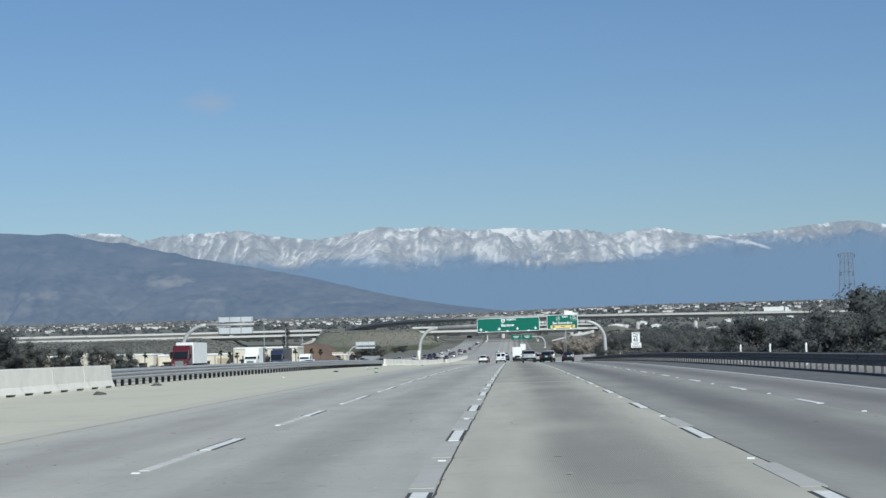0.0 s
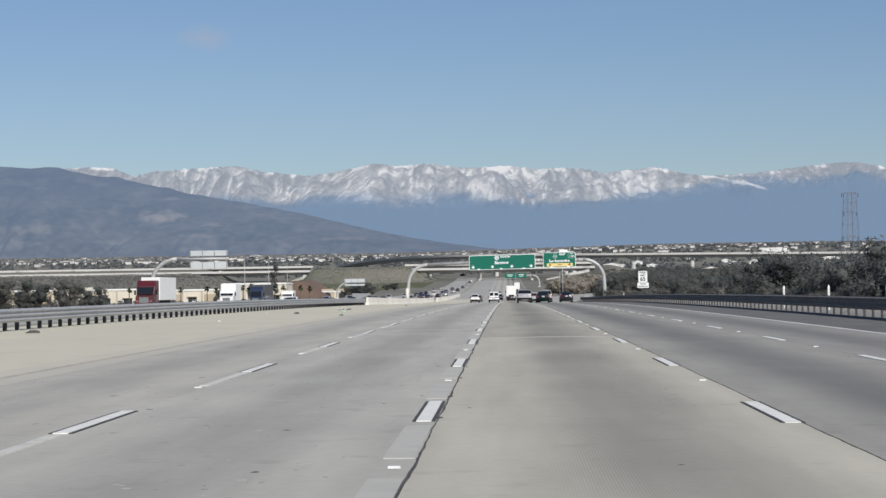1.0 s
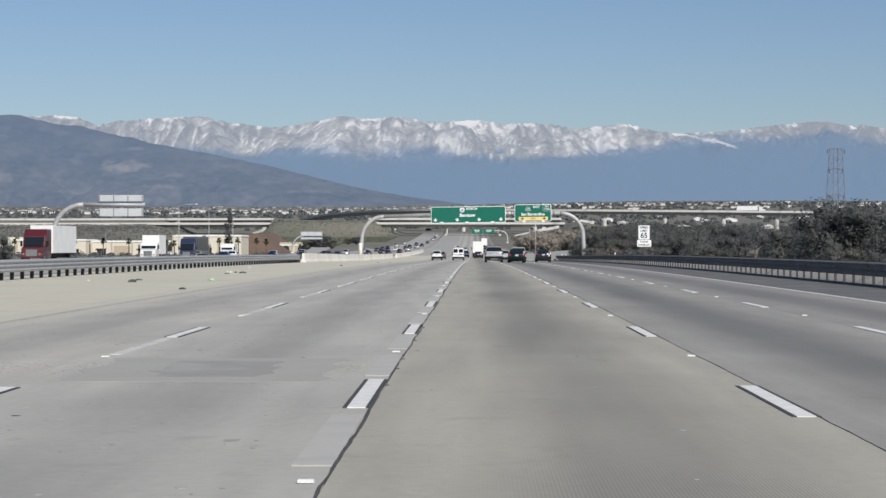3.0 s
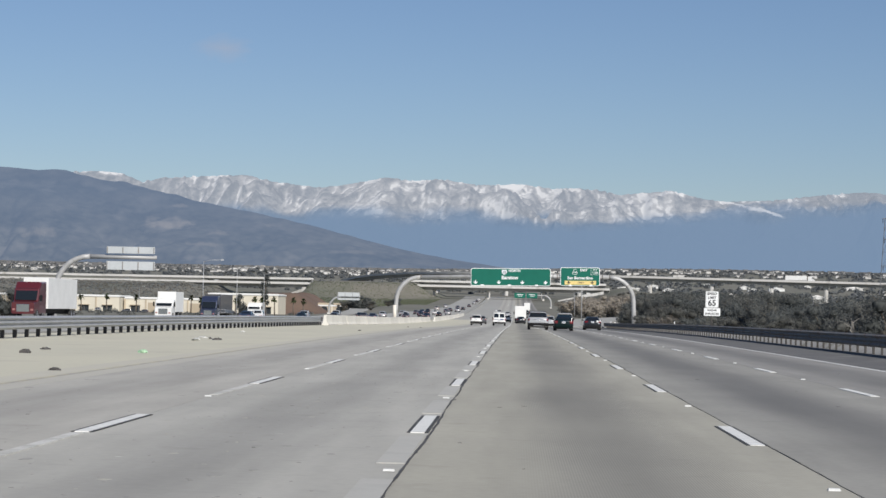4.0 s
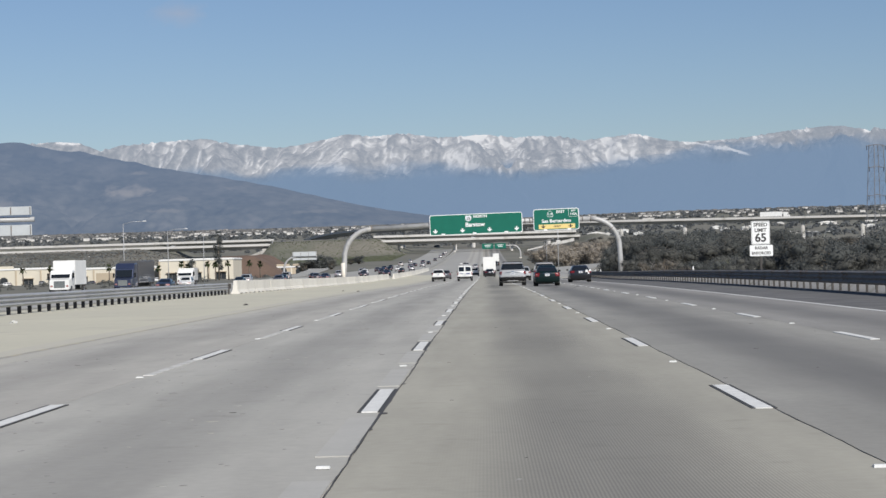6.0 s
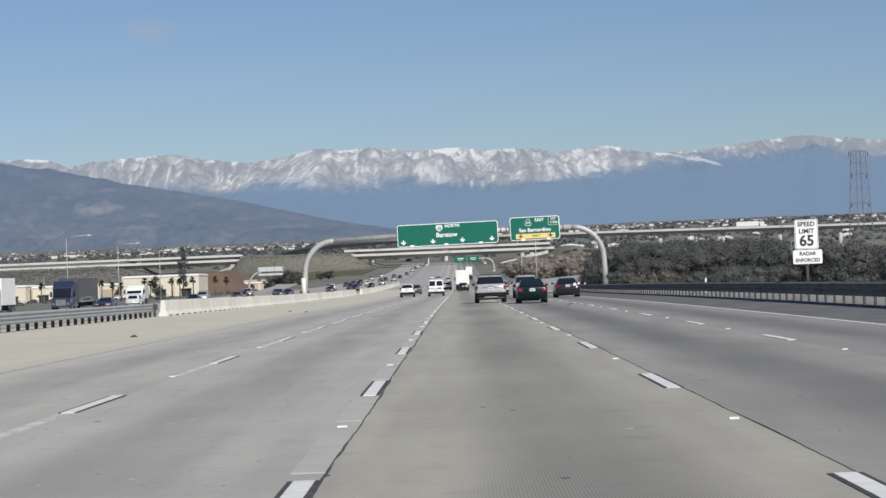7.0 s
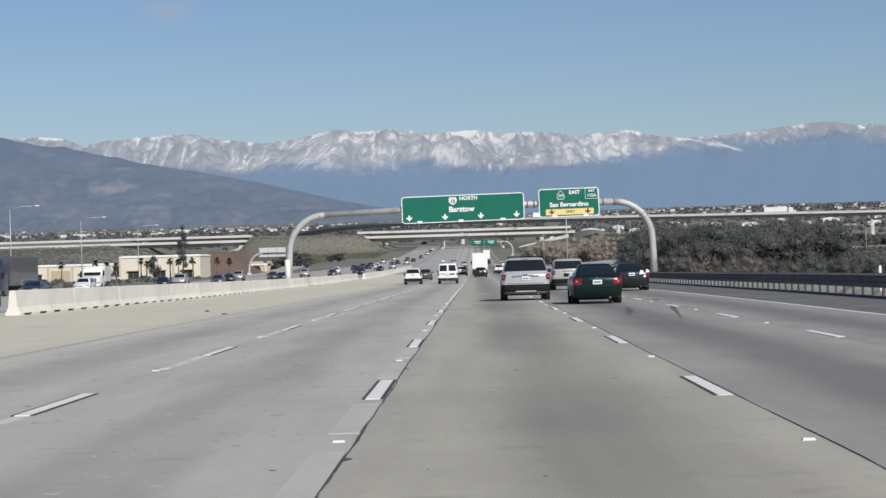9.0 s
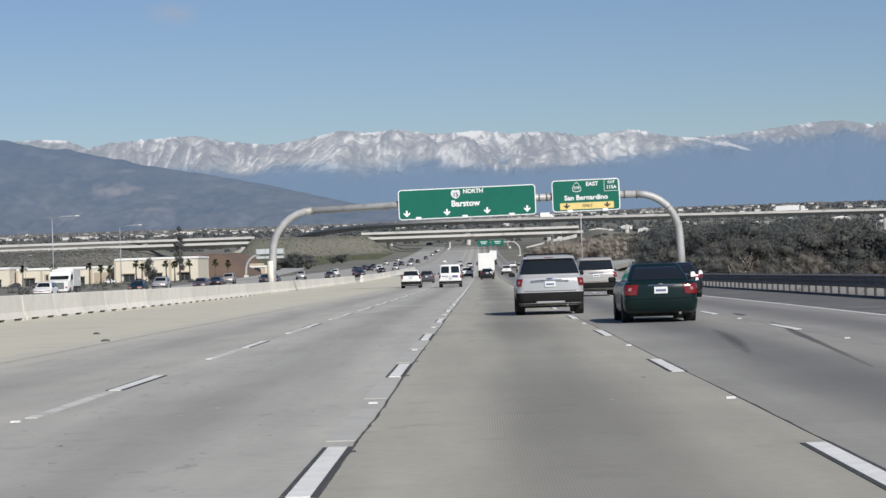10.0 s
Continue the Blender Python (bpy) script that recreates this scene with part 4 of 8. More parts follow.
def build_dashes():
    white, edge, ghost = dash_mesh("dash", 0.078, 3.66, M["paint"]), dash_mesh("dash_edge", 0.02, 3.66, M["tape_black"]), dash_mesh("ghost_line", 0.13, 3.9, M["paint_worn"])
    ghost_thin = dash_mesh("ghost_line_thin", 0.065, 4.7, M["paint_faded"])
    bm = bmesh.new()
    ring_loft([[(-0.05, -0.05, 0), (0.05, -0.05, 0), (0.05, 0.05, 0), (-0.05, 0.05, 0)], [(-0.045, -0.02, 0.018), (0.045, -0.02, 0.018), (0.045, 0.02, 0.018), (-0.045, 0.02, 0.018)]], bm=bm)
    dot = bpy.data.meshes.new("marker")
    bm.to_mesh(dot)
    bm.free()
    dot.materials.append(M["marker"])
    rnd = random.Random(5)
    for line, phase in ((L_LINE, 0.52), (S_LINE, 1.74), (R_LINE, 0.83), (Q_LINE, 0.98)):
        for k in range(-1, 46):
            y = phase + 14.63 * k
            tilt = math.degrees(math.atan2(float(road_z(y + 3.66) - road_z(y)), 3.66))
            z = float(road_z(y)) + 0.011
            mtx = pose(line, y, z, tilt, 0, 0)
            part("lane_dash", white, None, road, m=mtx)
            if line != Q_LINE:
                for s in (-1, 1):
                    part("dash_border", edge, None, road, m=mtx @ pose(s * 0.099, 0, -0.002))
            ym = y + 9.1
            if k < 30:
                part("road_marker", dot, None, road, m=pose(line + rnd.uniform(-0.04, 0.02), ym, float(road_z(ym)) + 0.004))
                if line == S_LINE or (line == R_LINE and k < 3):
                    part("ghost_line", ghost, None, road, m=pose(line - 0.02 if line == S_LINE else line + 0.03, y + 4.3, float(road_z(y + 4.3)) + 0.0095, tilt))
                if line == S_LINE:
                    part("ghost_line", ghost, None, road, m=pose(line - 0.02, ym + 0.9, float(road_z(ym + 1)) + 0.0095, tilt))
                elif line == L_LINE:
                    part("ghost_line", ghost_thin, None, road, m=pose(line, ym + 0.6, float(road_z(ym + 0.6)) + 0.0105, tilt))
    # the farther dashes in one mesh
    bm = bmesh.new()
    for line, phase in ((L_LINE, 0.52), (S_LINE, 1.74), (R_LINE, 0.83), (Q_LINE, 0.98)):
        for k in range(46, 100):
            y = phase + 14.63 * k
            box(line - 0.078, line + 0.078, y, y + 3.66, float(road_z(y)) + 0.0, float(road_z(y + 1.8)) + 0.02, bm=bm)
    tagged(part("far_dashes", bm, M["paint"], road), kind="stuff")


build_dashes()

def taper(name, left, right, lift, material, parent, label="", thick=0.28):
    """A carriageway whose two edges run through (y, x) keys."""
    ys = np.unique(np.concatenate([STEPS[(STEPS >= left[0][0]) & (STEPS <= left[-1][0])], [p[0] for p in left]]))
    xa, xb = (np.interp(ys, [p[0] for p in e], [p[1] for p in e]) for e in (left, right))
    rings = [[(a, y, float(road_z(y)) + lift), (b, y, float(road_z(y)) + lift), (b, y, float(road_z(y)) + lift - thick), (a, y, float(road_z(y)) + lift - thick)] for a, b, y in zip(xa, xb, ys)]
    return part(name, ring_loft(rings), material, parent, label)


opposite = thing("road", "opposing concrete carriageway beyond the median barrier", "road", kind="structure")
taper("lane", ((Y_START, -51.5), (560, -51.5), (820, -44), (1120, -35), (Y_END, -35)), ((Y_START, -20.6), (Y_END, -20.6)), 0.02, M["concrete_opposite"], opposite)
taper("ramp", ((600, -51.4), (760, -57), (960, -68), (1150, -84)), ((600, -50.9), (760, -51), (960, -60), (1150, -75)), 0.03, M["concrete_opposite"], opposite, "merging ramp lane")
for x in (-24.5, -28.1, -31.8):
    strip("lane_line", x - 0.06, x + 0.06, Y_START, 1500, 0.03, M["paint_old"], opposite, 0.02)
for x in (-35.4, -39.1, -42.8, -46.4):
    strip("lane_line", x - 0.06, x + 0.06, Y_START, 640, 0.03, M["paint_old"], opposite, 0.02)
# low median wall farther on
median = thing("median_wall", "grey concrete median wall far along the freeway", "barrier", kind="structure")
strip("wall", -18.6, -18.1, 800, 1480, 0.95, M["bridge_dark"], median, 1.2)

# ---- wear on the lanes ----
M["stain"] = mat("dark_road_stain", (0.275, 0.268, 0.246), (0.245, 0.24, 0.222), scale=0.9, fine=6, rough=0.85, space="World", spots=((0.305, 0.30, 0.28), 1.1, 0.45))
M["patch_pale"] = mat("pale_slab_repair", (0.375, 0.36, 0.312), (0.335, 0.322, 0.282), scale=0.6, fine=8, rough=0.88, space="World", spots=((0.33, 0.325, 0.3), 0.9, 0.45))


def patch(name, x0, x1, y0, y1, material, label, lift=0.004, seed=1):
    """A thin worn patch with a ragged outline."""
    rs = random.Random(seed)
    n = 9
    ys = [y0 + (y1 - y0) * k / n for k in range(n + 1)]
    o = [(x0 + rs.uniform(-0.12, 0.12), y) for y in ys] + [(x1 + rs.uniform(-0.12, 0.12), y) for y in ys[::-1]]
    part(name, ring_loft([[(x, y, float(road_z(y)) + lift - 0.01) for x, y in o], [(x, y, float(road_z(y)) + lift) for x, y in o]]), material, road, label)


patch("slab_repair", 0.28, 3.6, 80.2, 80.9, M["patch_pale"], "pale band of repaired concrete", 0.0085, 3)


def skid(points, width, seed, label=""):
    """A smeared tyre mark along a bent line: three nested ribbons, each narrower, shorter and darker."""
    rs = random.Random(seed)
    pts = curve_points([(x, y, 0) for x, y in points], 8)
    n = len(pts) - 1
    for k, m in enumerate(("skid_faint", "skid_mid", "skid")):
        i0, i1 = int(n * 0.13 * k), n - int(n * 0.11 * k)
        rings = []
        for i in range(i0, i1 + 1):
            e = math.sin(math.pi * (0.06 + 0.88 * (i - i0) / (i1 - i0)))
            w = width * (1.0 - 0.3 * k) * 0.5 * e * rs.uniform(0.85, 1.1)
            p = pts[i]
            z = float(road_z(p.y)) + 0.0015 + 0.0014 * k
            rings.append([(p.x - w, p.y, z), (p.x + w, p.y, z), (p.x + w, p.y, z - 0.006), (p.x - w, p.y, z - 0.006)])
        part("skid_mark", ring_loft(rings), M[m], road, label)


M["skid"] = mat("tyre_mark", (0.072, 0.067, 0.063), (0.09, 0.084, 0.078), scale=1.5, fine=12, rough=0.85, space="World")
M["skid_mid"] = mat("worn_tyre_mark", (0.10, 0.095, 0.089), (0.12, 0.114, 0.107), scale=1.5, fine=12, rough=0.85, space="World")
M["skid_faint"] = mat("faint_tyre_mark", (0.132, 0.127, 0.118), (0.152, 0.147, 0.136), scale=1.5, fine=12, rough=0.85, space="World")
skid([(5.95, 281), (5.75, 277), (5.5, 273), (5.15, 268.5)], 0.36, 41, "dark curved tyre mark")
skid([(7.7, 285), (7.45, 281), (7.1, 277), (6.8, 273), (6.1, 264)], 0.2, 42)
skid([(8.0, 294.5), (7.9, 292.0), (7.85, 291)], 0.3, 43)


def flecks(name, label, n, region, size, material, seed, stretch=1.0):
    """Flat ragged specks lying on the slabs, in one mesh."""
    rs = random.Random(seed)
    bm = bmesh.new()
    for k in range(n):
        x, y = rs.uniform(region[0], region[1]), rs.uniform(region[2], region[3])
        r = size * rs.uniform(0.35, 1.0) ** 1.5
        z = float(road_z(y)) + (0.0056 if 0.05 < x < 3.8 else 0.0016)
        o = [(x + math.cos(6.283 * i / 7) * r * rs.uniform(0.45, 1.1), y + math.sin(6.283 * i / 7) * r * stretch * rs.uniform(0.45, 1.1)) for i in range(7)]
        ring_loft([[(p, q, z - 0.008) for p, q in o], [(p, q, z) for p, q in o]], bm=bm)
    tagged(part(name, bm, material, road, label), kind="stuff")


M["pit"] = mat("pitted_concrete", (0.225, 0.22, 0.205), (0.18, 0.176, 0.165), scale=3, fine=20, rough=0.9, space="World")
M["stain_soft"] = mat("faint_road_stain", (0.335, 0.327, 0.298), (0.30, 0.293, 0.27), scale=0.9, fine=7, rough=0.85, space="World")
M["scuff"] = mat("scuffed_concrete", (0.285, 0.28, 0.258), (0.255, 0.25, 0.23), scale=2, fine=14, rough=0.88, space="World")
patch("stain", -3.3, -0.55, 92.9, 97.2, M["stain_soft"], "soft dark stain across the lane", 0.0022, 20)
patch("stain", -2.45, -1.2, 93.6, 96.6, M["stain"], "dark heart of the stain", 0.0040, 23)
flecks("pits", "small dark pits in the worn slab", 1500, (-3.3, -0.3, 20, 300), 0.032, M["pit"], 25, 1.1)
flecks("pits", "small dark pits in the worn slab", 500, (-7.2, -3.7, 20, 300), 0.032, M["pit"], 26, 1.1)
flecks("pale_wear", "pale worn blotches in the slab", 420, (-3.2, -0.4, 20, 300), 0.07, M["patch_pale"], 27, 1.3)
flecks("spalled_band", "rough spalled band of chipped concrete", 560, (-6.6, -0.25, 94.2, 96.4), 0.05, M["patch_pale"], 21, 1.6)
flecks("spalled_band", "dark pits in the spalled band", 380, (-6.6, -0.25, 94.0, 96.2), 0.035, M["scuff"], 22, 1.6)
flecks("tar_specks", "small dark tar specks", 190, (-7.2, 3.4, 0, 300), 0.055, M["skid"], 12, 1.3)
flecks("tar_specks", "small dark tar specks", 80, (3.8, 10.6, 0, 300), 0.06, M["skid"], 13, 1.3)
flecks("pale_chips", "pale chips of worn paint", 150, (-6.9, 3.4, 0, 300), 0.05, M["paint_old"], 14, 1.2)
flecks("scuffs", "soft dark scuffs", 240, (-3.2, -0.6, 0, 290), 0.085, M["scuff"], 15, 2.2)
flecks("scuffs", "soft dark scuffs", 160, (-7.0, -3.9, 0, 290), 0.09, M["scuff"], 16, 2.2)


# ---- writing ----
def words(name, text, size, material, parent, m, label="", thick=0.012, width=1.0):
    """Raised letters from the built-in font, as a mesh part; m places their centre, facing -y."""
    cu = bpy.data.curves.new(name, "FONT")
    cu.body, cu.size, cu.extrude = text, size, thick
    cu.align_x, cu.align_y = "CENTER", "CENTER"
    cu.offset = size * 0.028
    cu.resolution_u = 3
    tmp = bpy.data.objects.new("tmp", cu)
    scene.collection.objects.link(tmp)
    me = bpy.data.meshes.new_from_object(tmp.evaluated_get(bpy.context.evaluated_depsgraph_get()))
    bpy.data.objects.remove(tmp)
    me.materials.clear()
    me.materials.append(material)
    return part(name, me, None, parent, label, m=m @ pose(0, 0, 0, 90, 0, 0) @ Matrix.Diagonal((width, 1, 1, 1)))


def plate_outline(w, h, r, n=5):
    pts = []
    for cx, cz, a0 in ((w / 2 - r, h / 2 - r, 0), (-w / 2 + r, h / 2 - r, 90), (-w / 2 + r, -h / 2 + r, 180), (w / 2 - r, -h / 2 + r, 270)):
        for k in range(n + 1):
            a = radians(a0 + 90 * k / n)
            pts.append((cx + r * math.cos(a), cz + r * math.sin(a)))
    return pts


def plate(w, h, r, y0, y1, cx=0.0, cz=0.0):
    """A round-cornered panel across x, from y0 back to y1."""
    o = plate_outline(w, h, r)
    return ring_loft([[(cx + a, y0, cz + c) for a, c in o], [(cx + a, y1, cz + c) for a, c in o]])


def arrow_bm(w, h, y0, y1, cx, cz):
    """A down arrow with a short shaft and a wide barbed head."""
    o = [(-0.14, 0.5), (0.14, 0.5), (0.14, 0.02), (0.5, 0.2), (0.5, 0.0), (0.0, -0.5), (-0.5, 0.0), (-0.5, 0.2), (-0.14, 0.02)]
    return ring_loft([[(cx + a * w, y0, cz + c * h) for a, c in o], [(cx + a * w, y1, cz + c * h) for a, c in o]])


def shield_outline(w, h):
    return [(a * w / 2, c * h / 2) for a, c in ((-0.55, 1.0), (-0.2, 0.86), (0.2, 0.86), (0.55, 1.0), (0.95, 0.62), (1.0, 0.1), (0.82, -0.45), (0.42, -0.8), (0, -1.0),
                                                (-0.42, -0.8), (-0.82, -0.45), (-1.0, 0.1), (-0.95, 0.62))]


def spade_outline(w, h):
    return [(a * w / 2, c * h / 2) for a, c in ((0, 1.0), (0.35, 0.78), (0.62, 0.42), (0.85, 0.05), (1.0, -0.45), (0.92, -0.8), (0.5, -1.0),
                                                (-0.5, -1.0), (-0.92, -0.8), (-1.0, -0.45), (-0.85, 0.05), (-0.62, 0.42), (-0.35, 0.78))]


def flat_shape(o, y0, y1, cx, cz, s=1.0):
    return ring_loft([[(cx + a * s, y0, cz + c * s) for a, c in o], [(cx + a * s, y1, cz + c * s) for a, c in o]])


# ---- overhead sign structure across the northbound lanes ----
def arc_pipe(xp, zb, xin, zt, y):
    """Points of a post that bends over into the beam."""
    r = 3.9
    s = 1 if xin > xp else -1
    pts = [(xp - s * 0.15, y, zb), (xp - s * 0.08, y, zt - r - 1.6), (xp, y, zt - r)]
    for k in range(1, 8):
        a = math.pi / 2 * k / 8
        pts.append((xp + s * (r - r * math.cos(a)), y, zt - r + r * math.sin(a)))
    pts.append((xp + s * r, y, zt))
    return pts


def overhead_gantry():
    y = 434.8
    zr = float(road_z(y))
    g = thing("sign_gantry", "grey tubular steel sign gantry arching over the freeway lanes", "sign gantry", pose(0, y, zr))
    zl, zrr = 6.38 - zr, 6.95 - zr
    left = arc_pipe(-18.4, -0.1, 0, zl, 0)
    right = arc_pipe(19.95, -0.1, 0, zrr, 0)
    part("post", tube(left, [0.36 - 0.002 * i for i in range(len(left))], 16), M["tube"], g, smooth=True)
    part("post", tube(right, [0.36 - 0.002 * i for i in range(len(right))], 16), M["tube"], g, smooth=True)
    xa, xb = left[-1][0], right[-1][0]
    part("beam", tube([(xa, 0, zl), ((xa + xb) / 2, 0, (zl + zrr) / 2 + 0.22), (xb, 0, zrr)], 0.335, 16), M["tube"], g, smooth=True)
    for x, z in ((xa, zl), (6.9, 6.78 - zr + 0.15), (7.6, 6.8 - zr + 0.15), (14.9, zrr + 0.06), (xb, zrr)):
        part("flange", tube([(x - 0.05, 0, z), (x + 0.05, 0, z)], 0.43, 16), M["galv_dull"], g, "dark bolted flange ring")
    part("flange", tube([(18.9, 0, zrr - 1.35), (18.96, 0, zrr - 1.42)], 0.42, 16), M["galv_dull"], g)
    part("post_sleeve", tube([(-18.57, 0, 0.0), (-18.56, 0, 2.95)], 0.385, 16), M["cream"], g, "cream painted lower post sleeve", True)
    for x in (-18.56, 20.1):
        part("footing", box(x - 0.6, x + 0.6, -0.6, 0.6, -0.3, 0.12, 0.04), M["barrier"], g)
    for x in (-5.6, -1.9, 1.9, 5.6, 9.0, 13.4):
        part("sign_bracket", box(x - 0.06, x + 0.06, -0.5, -0.3, 5.2 - zr, 8.0 - zr, 0.01), M["galv"], g)
    return g, zr, y


gantry, gantry_z, gantry_y = overhead_gantry()


def sign_panel(w, h, cx, cz, name, label, tilt=0.0):
    t = thing(name, label, "road sign", pose(cx, gantry_y - 0.56, cz, 0, tilt, 0))
    part("panel", plate(w, h, 0.32, 0.0, 0.06), M["sign_white"], t, "white-edged sign panel")
    part("face", plate(w - 0.17, h - 0.17, 0.25, -0.012, 0.0), M["sign_green"], t, "green reflective face")
    return t


def barstow_sign():
    t = sign_panel(12.92, 2.84, 0.07, 6.68, "freeway_sign", "green overhead freeway sign reading North Barstow with four white arrows", -0.75)
    s = shield_outline(0.86, 0.86)
    sh = part("route_shield", flat_shape(s, -0.03, -0.012, -1.05, 0.80), M["sign_white"], t, "white interstate shield")
    part("shield_field", flat_shape(s, -0.036, -0.03, -1.05, 0.80, 0.90), M["shield_pale"], sh, "faded pale shield field")
    words("shield_number", "15", 0.52, M["sign_black"], sh, pose(-1.05, -0.04, 0.74), thick=0.006)
    words("word", "NORTH", 0.54, M["sign_white"], t, pose(0.60, -0.03, 1.02), "white capital letters")
    words("word", "Barstow", 0.80, M["sign_white"], t, pose(-0.15, -0.03, -0.10), "white letters")
    for x in (-5.7, -1.92, 1.86, 5.62):
        part("arrow", arrow_bm(0.62, 0.62, -0.03, -0.012, x, -0.86), M["sign_white"], t, "white down arrow")
    for x in (-4.6, -0.25, 4.15):
        lamp = part("sign_lamp", box(x - 0.27, x + 0.27, -0.75, -0.38, -1.48, -1.20, 0.05), M["sign_white"], t, "pale metal luminaire")
        part("lamp_arm", box(x - 0.03, x + 0.03, -0.42, 0.05, -1.50, -1.44), M["galv"], lamp)


def bernardino_sign():
    cx, cz = 11.25, 6.98
    t = sign_panel(6.36, 2.98, cx, cz, "freeway_sign", "green overhead exit sign reading East San Bernardino with yellow strip", -0.75)
    s = spade_outline(0.86, 0.92)
    sh = part("route_shield", flat_shape(s, -0.03, -0.012, -0.85, 0.80), M["sign_white"], t, "green and white state route shield")
    part("shield_field", flat_shape(s, -0.036, -0.03, -0.85, 0.80, 0.88), M["sign_green"], sh)
    words("shield_number", "210", 0.36, M["sign_white"], sh, pose(-0.85, -0.04, 0.72), thick=0.006)
    words("word", "EAST", 0.52, M["sign_white"], t, pose(0.60, -0.03, 1.03), "white capital letters")
    words("word", "San Bernardino", 0.64, M["sign_white"], t, pose(0.0, -0.03, -0.22), "white letters", width=1.03)
    tab = part("exit_tab", plate(1.36, 1.12, 0.1, -0.02, -0.012, 2.40, 0.86), M["sign_white"], t, "white-edged exit number tab")
    part("tab_face", plate(1.28, 1.04, 0.08, -0.028, -0.02, 2.40, 0.86), M["sign_green"], tab)
    words("tab_word", "EXIT", 0.32, M["sign_white"], tab, pose(2.40, -0.034, 1.12), thick=0.006)
    words("tab_number", "115A", 0.44, M["sign_white"], tab, pose(2.40, -0.034, 0.66), thick=0.006)
    yp = part("lane_strip", plate(5.05, 0.62, 0.06, -0.03, -0.012, 0.05, -0.98), M["sign_yellow"], t, "yellow exit-only strip")
    words("strip_word", "ONLY", 0.36, M["sign_black"], yp, pose(0.1, -0.034, -0.98), thick=0.005)
    for x in (-1.85, 1.95):
        part("strip_arrow", arrow_bm(0.58, 0.5, -0.038, -0.03, x, -0.96), M["sign_black"], yp, "black down arrow")
    for x in (-1.6, 1.7):
        lamp = part("sign_lamp", box(x - 0.27, x + 0.27, -0.75, -0.38, -1.60, -1.32, 0.05), M["sign_white"], t, "pale metal luminaire")
        part("lamp_arm", box(x - 0.03, x + 0.03, -0.42, 0.05, -1.62, -1.56), M["galv"], lamp)


barstow_sign()
bernardino_sign()


def cantilever(x, y, reach, zt, panels, label, name="sign_gantry", r=0.33):
    """A bent post with an arm and sign panels seen from behind (or from the front)."""
    zr = float(road_z(y))
    g = thing(name, label, "sign gantry", pose(x, y, zr))
    pts = arc_pipe(0, -0.2, reach, zt - zr, 0)
    part("post", tube(pts, [r - 0.003 * i for i in range(len(pts))], 14), M["tube"], g, smooth=True)
    s = 1 if reach > 0 else -1
    part("arm", tube([pts[-1], (reach, 0, zt - zr)], [r * 0.85, r * 0.7], 14), M["tube"], g, smooth=True)
    part("footing", box(-0.6, 0.6, -0.6, 0.6, -0.4, 0.1, 0.04), M["barrier"], g)
    for x0, x1, z0, z1, m, off in panels:
        p = part("sign_panel", box(x0, x1, off, off + 0.06, z0 - zr, z1 - zr, 0.02), M[m], g, "bare metal back of a sign panel" if m == "sign_back" else "green sign panel")
        if m == "sign_back":
            n = 3
            for k in range(n + 1):
                xs = x0 + (x1 - x0) * (0.02 + 0.96 * k / n)
                part("stiffener", box(xs - 0.04, xs + 0.04, off - 0.06, off, z0 - zr + 0.05, z1 - zr - 0.05), M["galv_dull"], p)
        else:
            for k, (w, hh) in enumerate(((0.55, 0.2), (0.4, 0.16))):
                part("lettering", box((x0 + x1) / 2 - (x1 - x0) * w / 2, (x0 + x1) / 2 + (x1 - x0) * w / 2, off - 0.02, off, (z0 + z1) / 2 - zr + 0.35 - 0.75 * k, (z0 + z1) / 2 - zr + 0.35 - 0.75 * k + hh * 1.6), M["sign_white"], p)
    return g


cantilever(-52.4, 337, 11.7, 6.55, [(5.9, 11.55, 6.95, 7.75, "sign_back", -0.5), (5.9, 11.55, 5.05, 6.05, "sign_back", -0.5)], "grey cantilever sign gantry showing bare metal sign backs")
cantilever(-62.0, 800, 10.5, 4.6, [(2.8, 10.4, 4.7, 6.1, "sign_back", -0.5), (2.8, 10.4, 3.5, 4.15, "sign_back", -0.5)], "distant cantilever sign gantry seen from behind")
cantilever(19.2, 1200, -19.4, 9.2, [(-19.3, -13.5, 7.7, 10.4, "sign_green", -0.5), (-12.9, -7.2, 7.7, 10.4, "sign_green", -0.5)], "distant gantry with two green freeway signs", r=0.4)


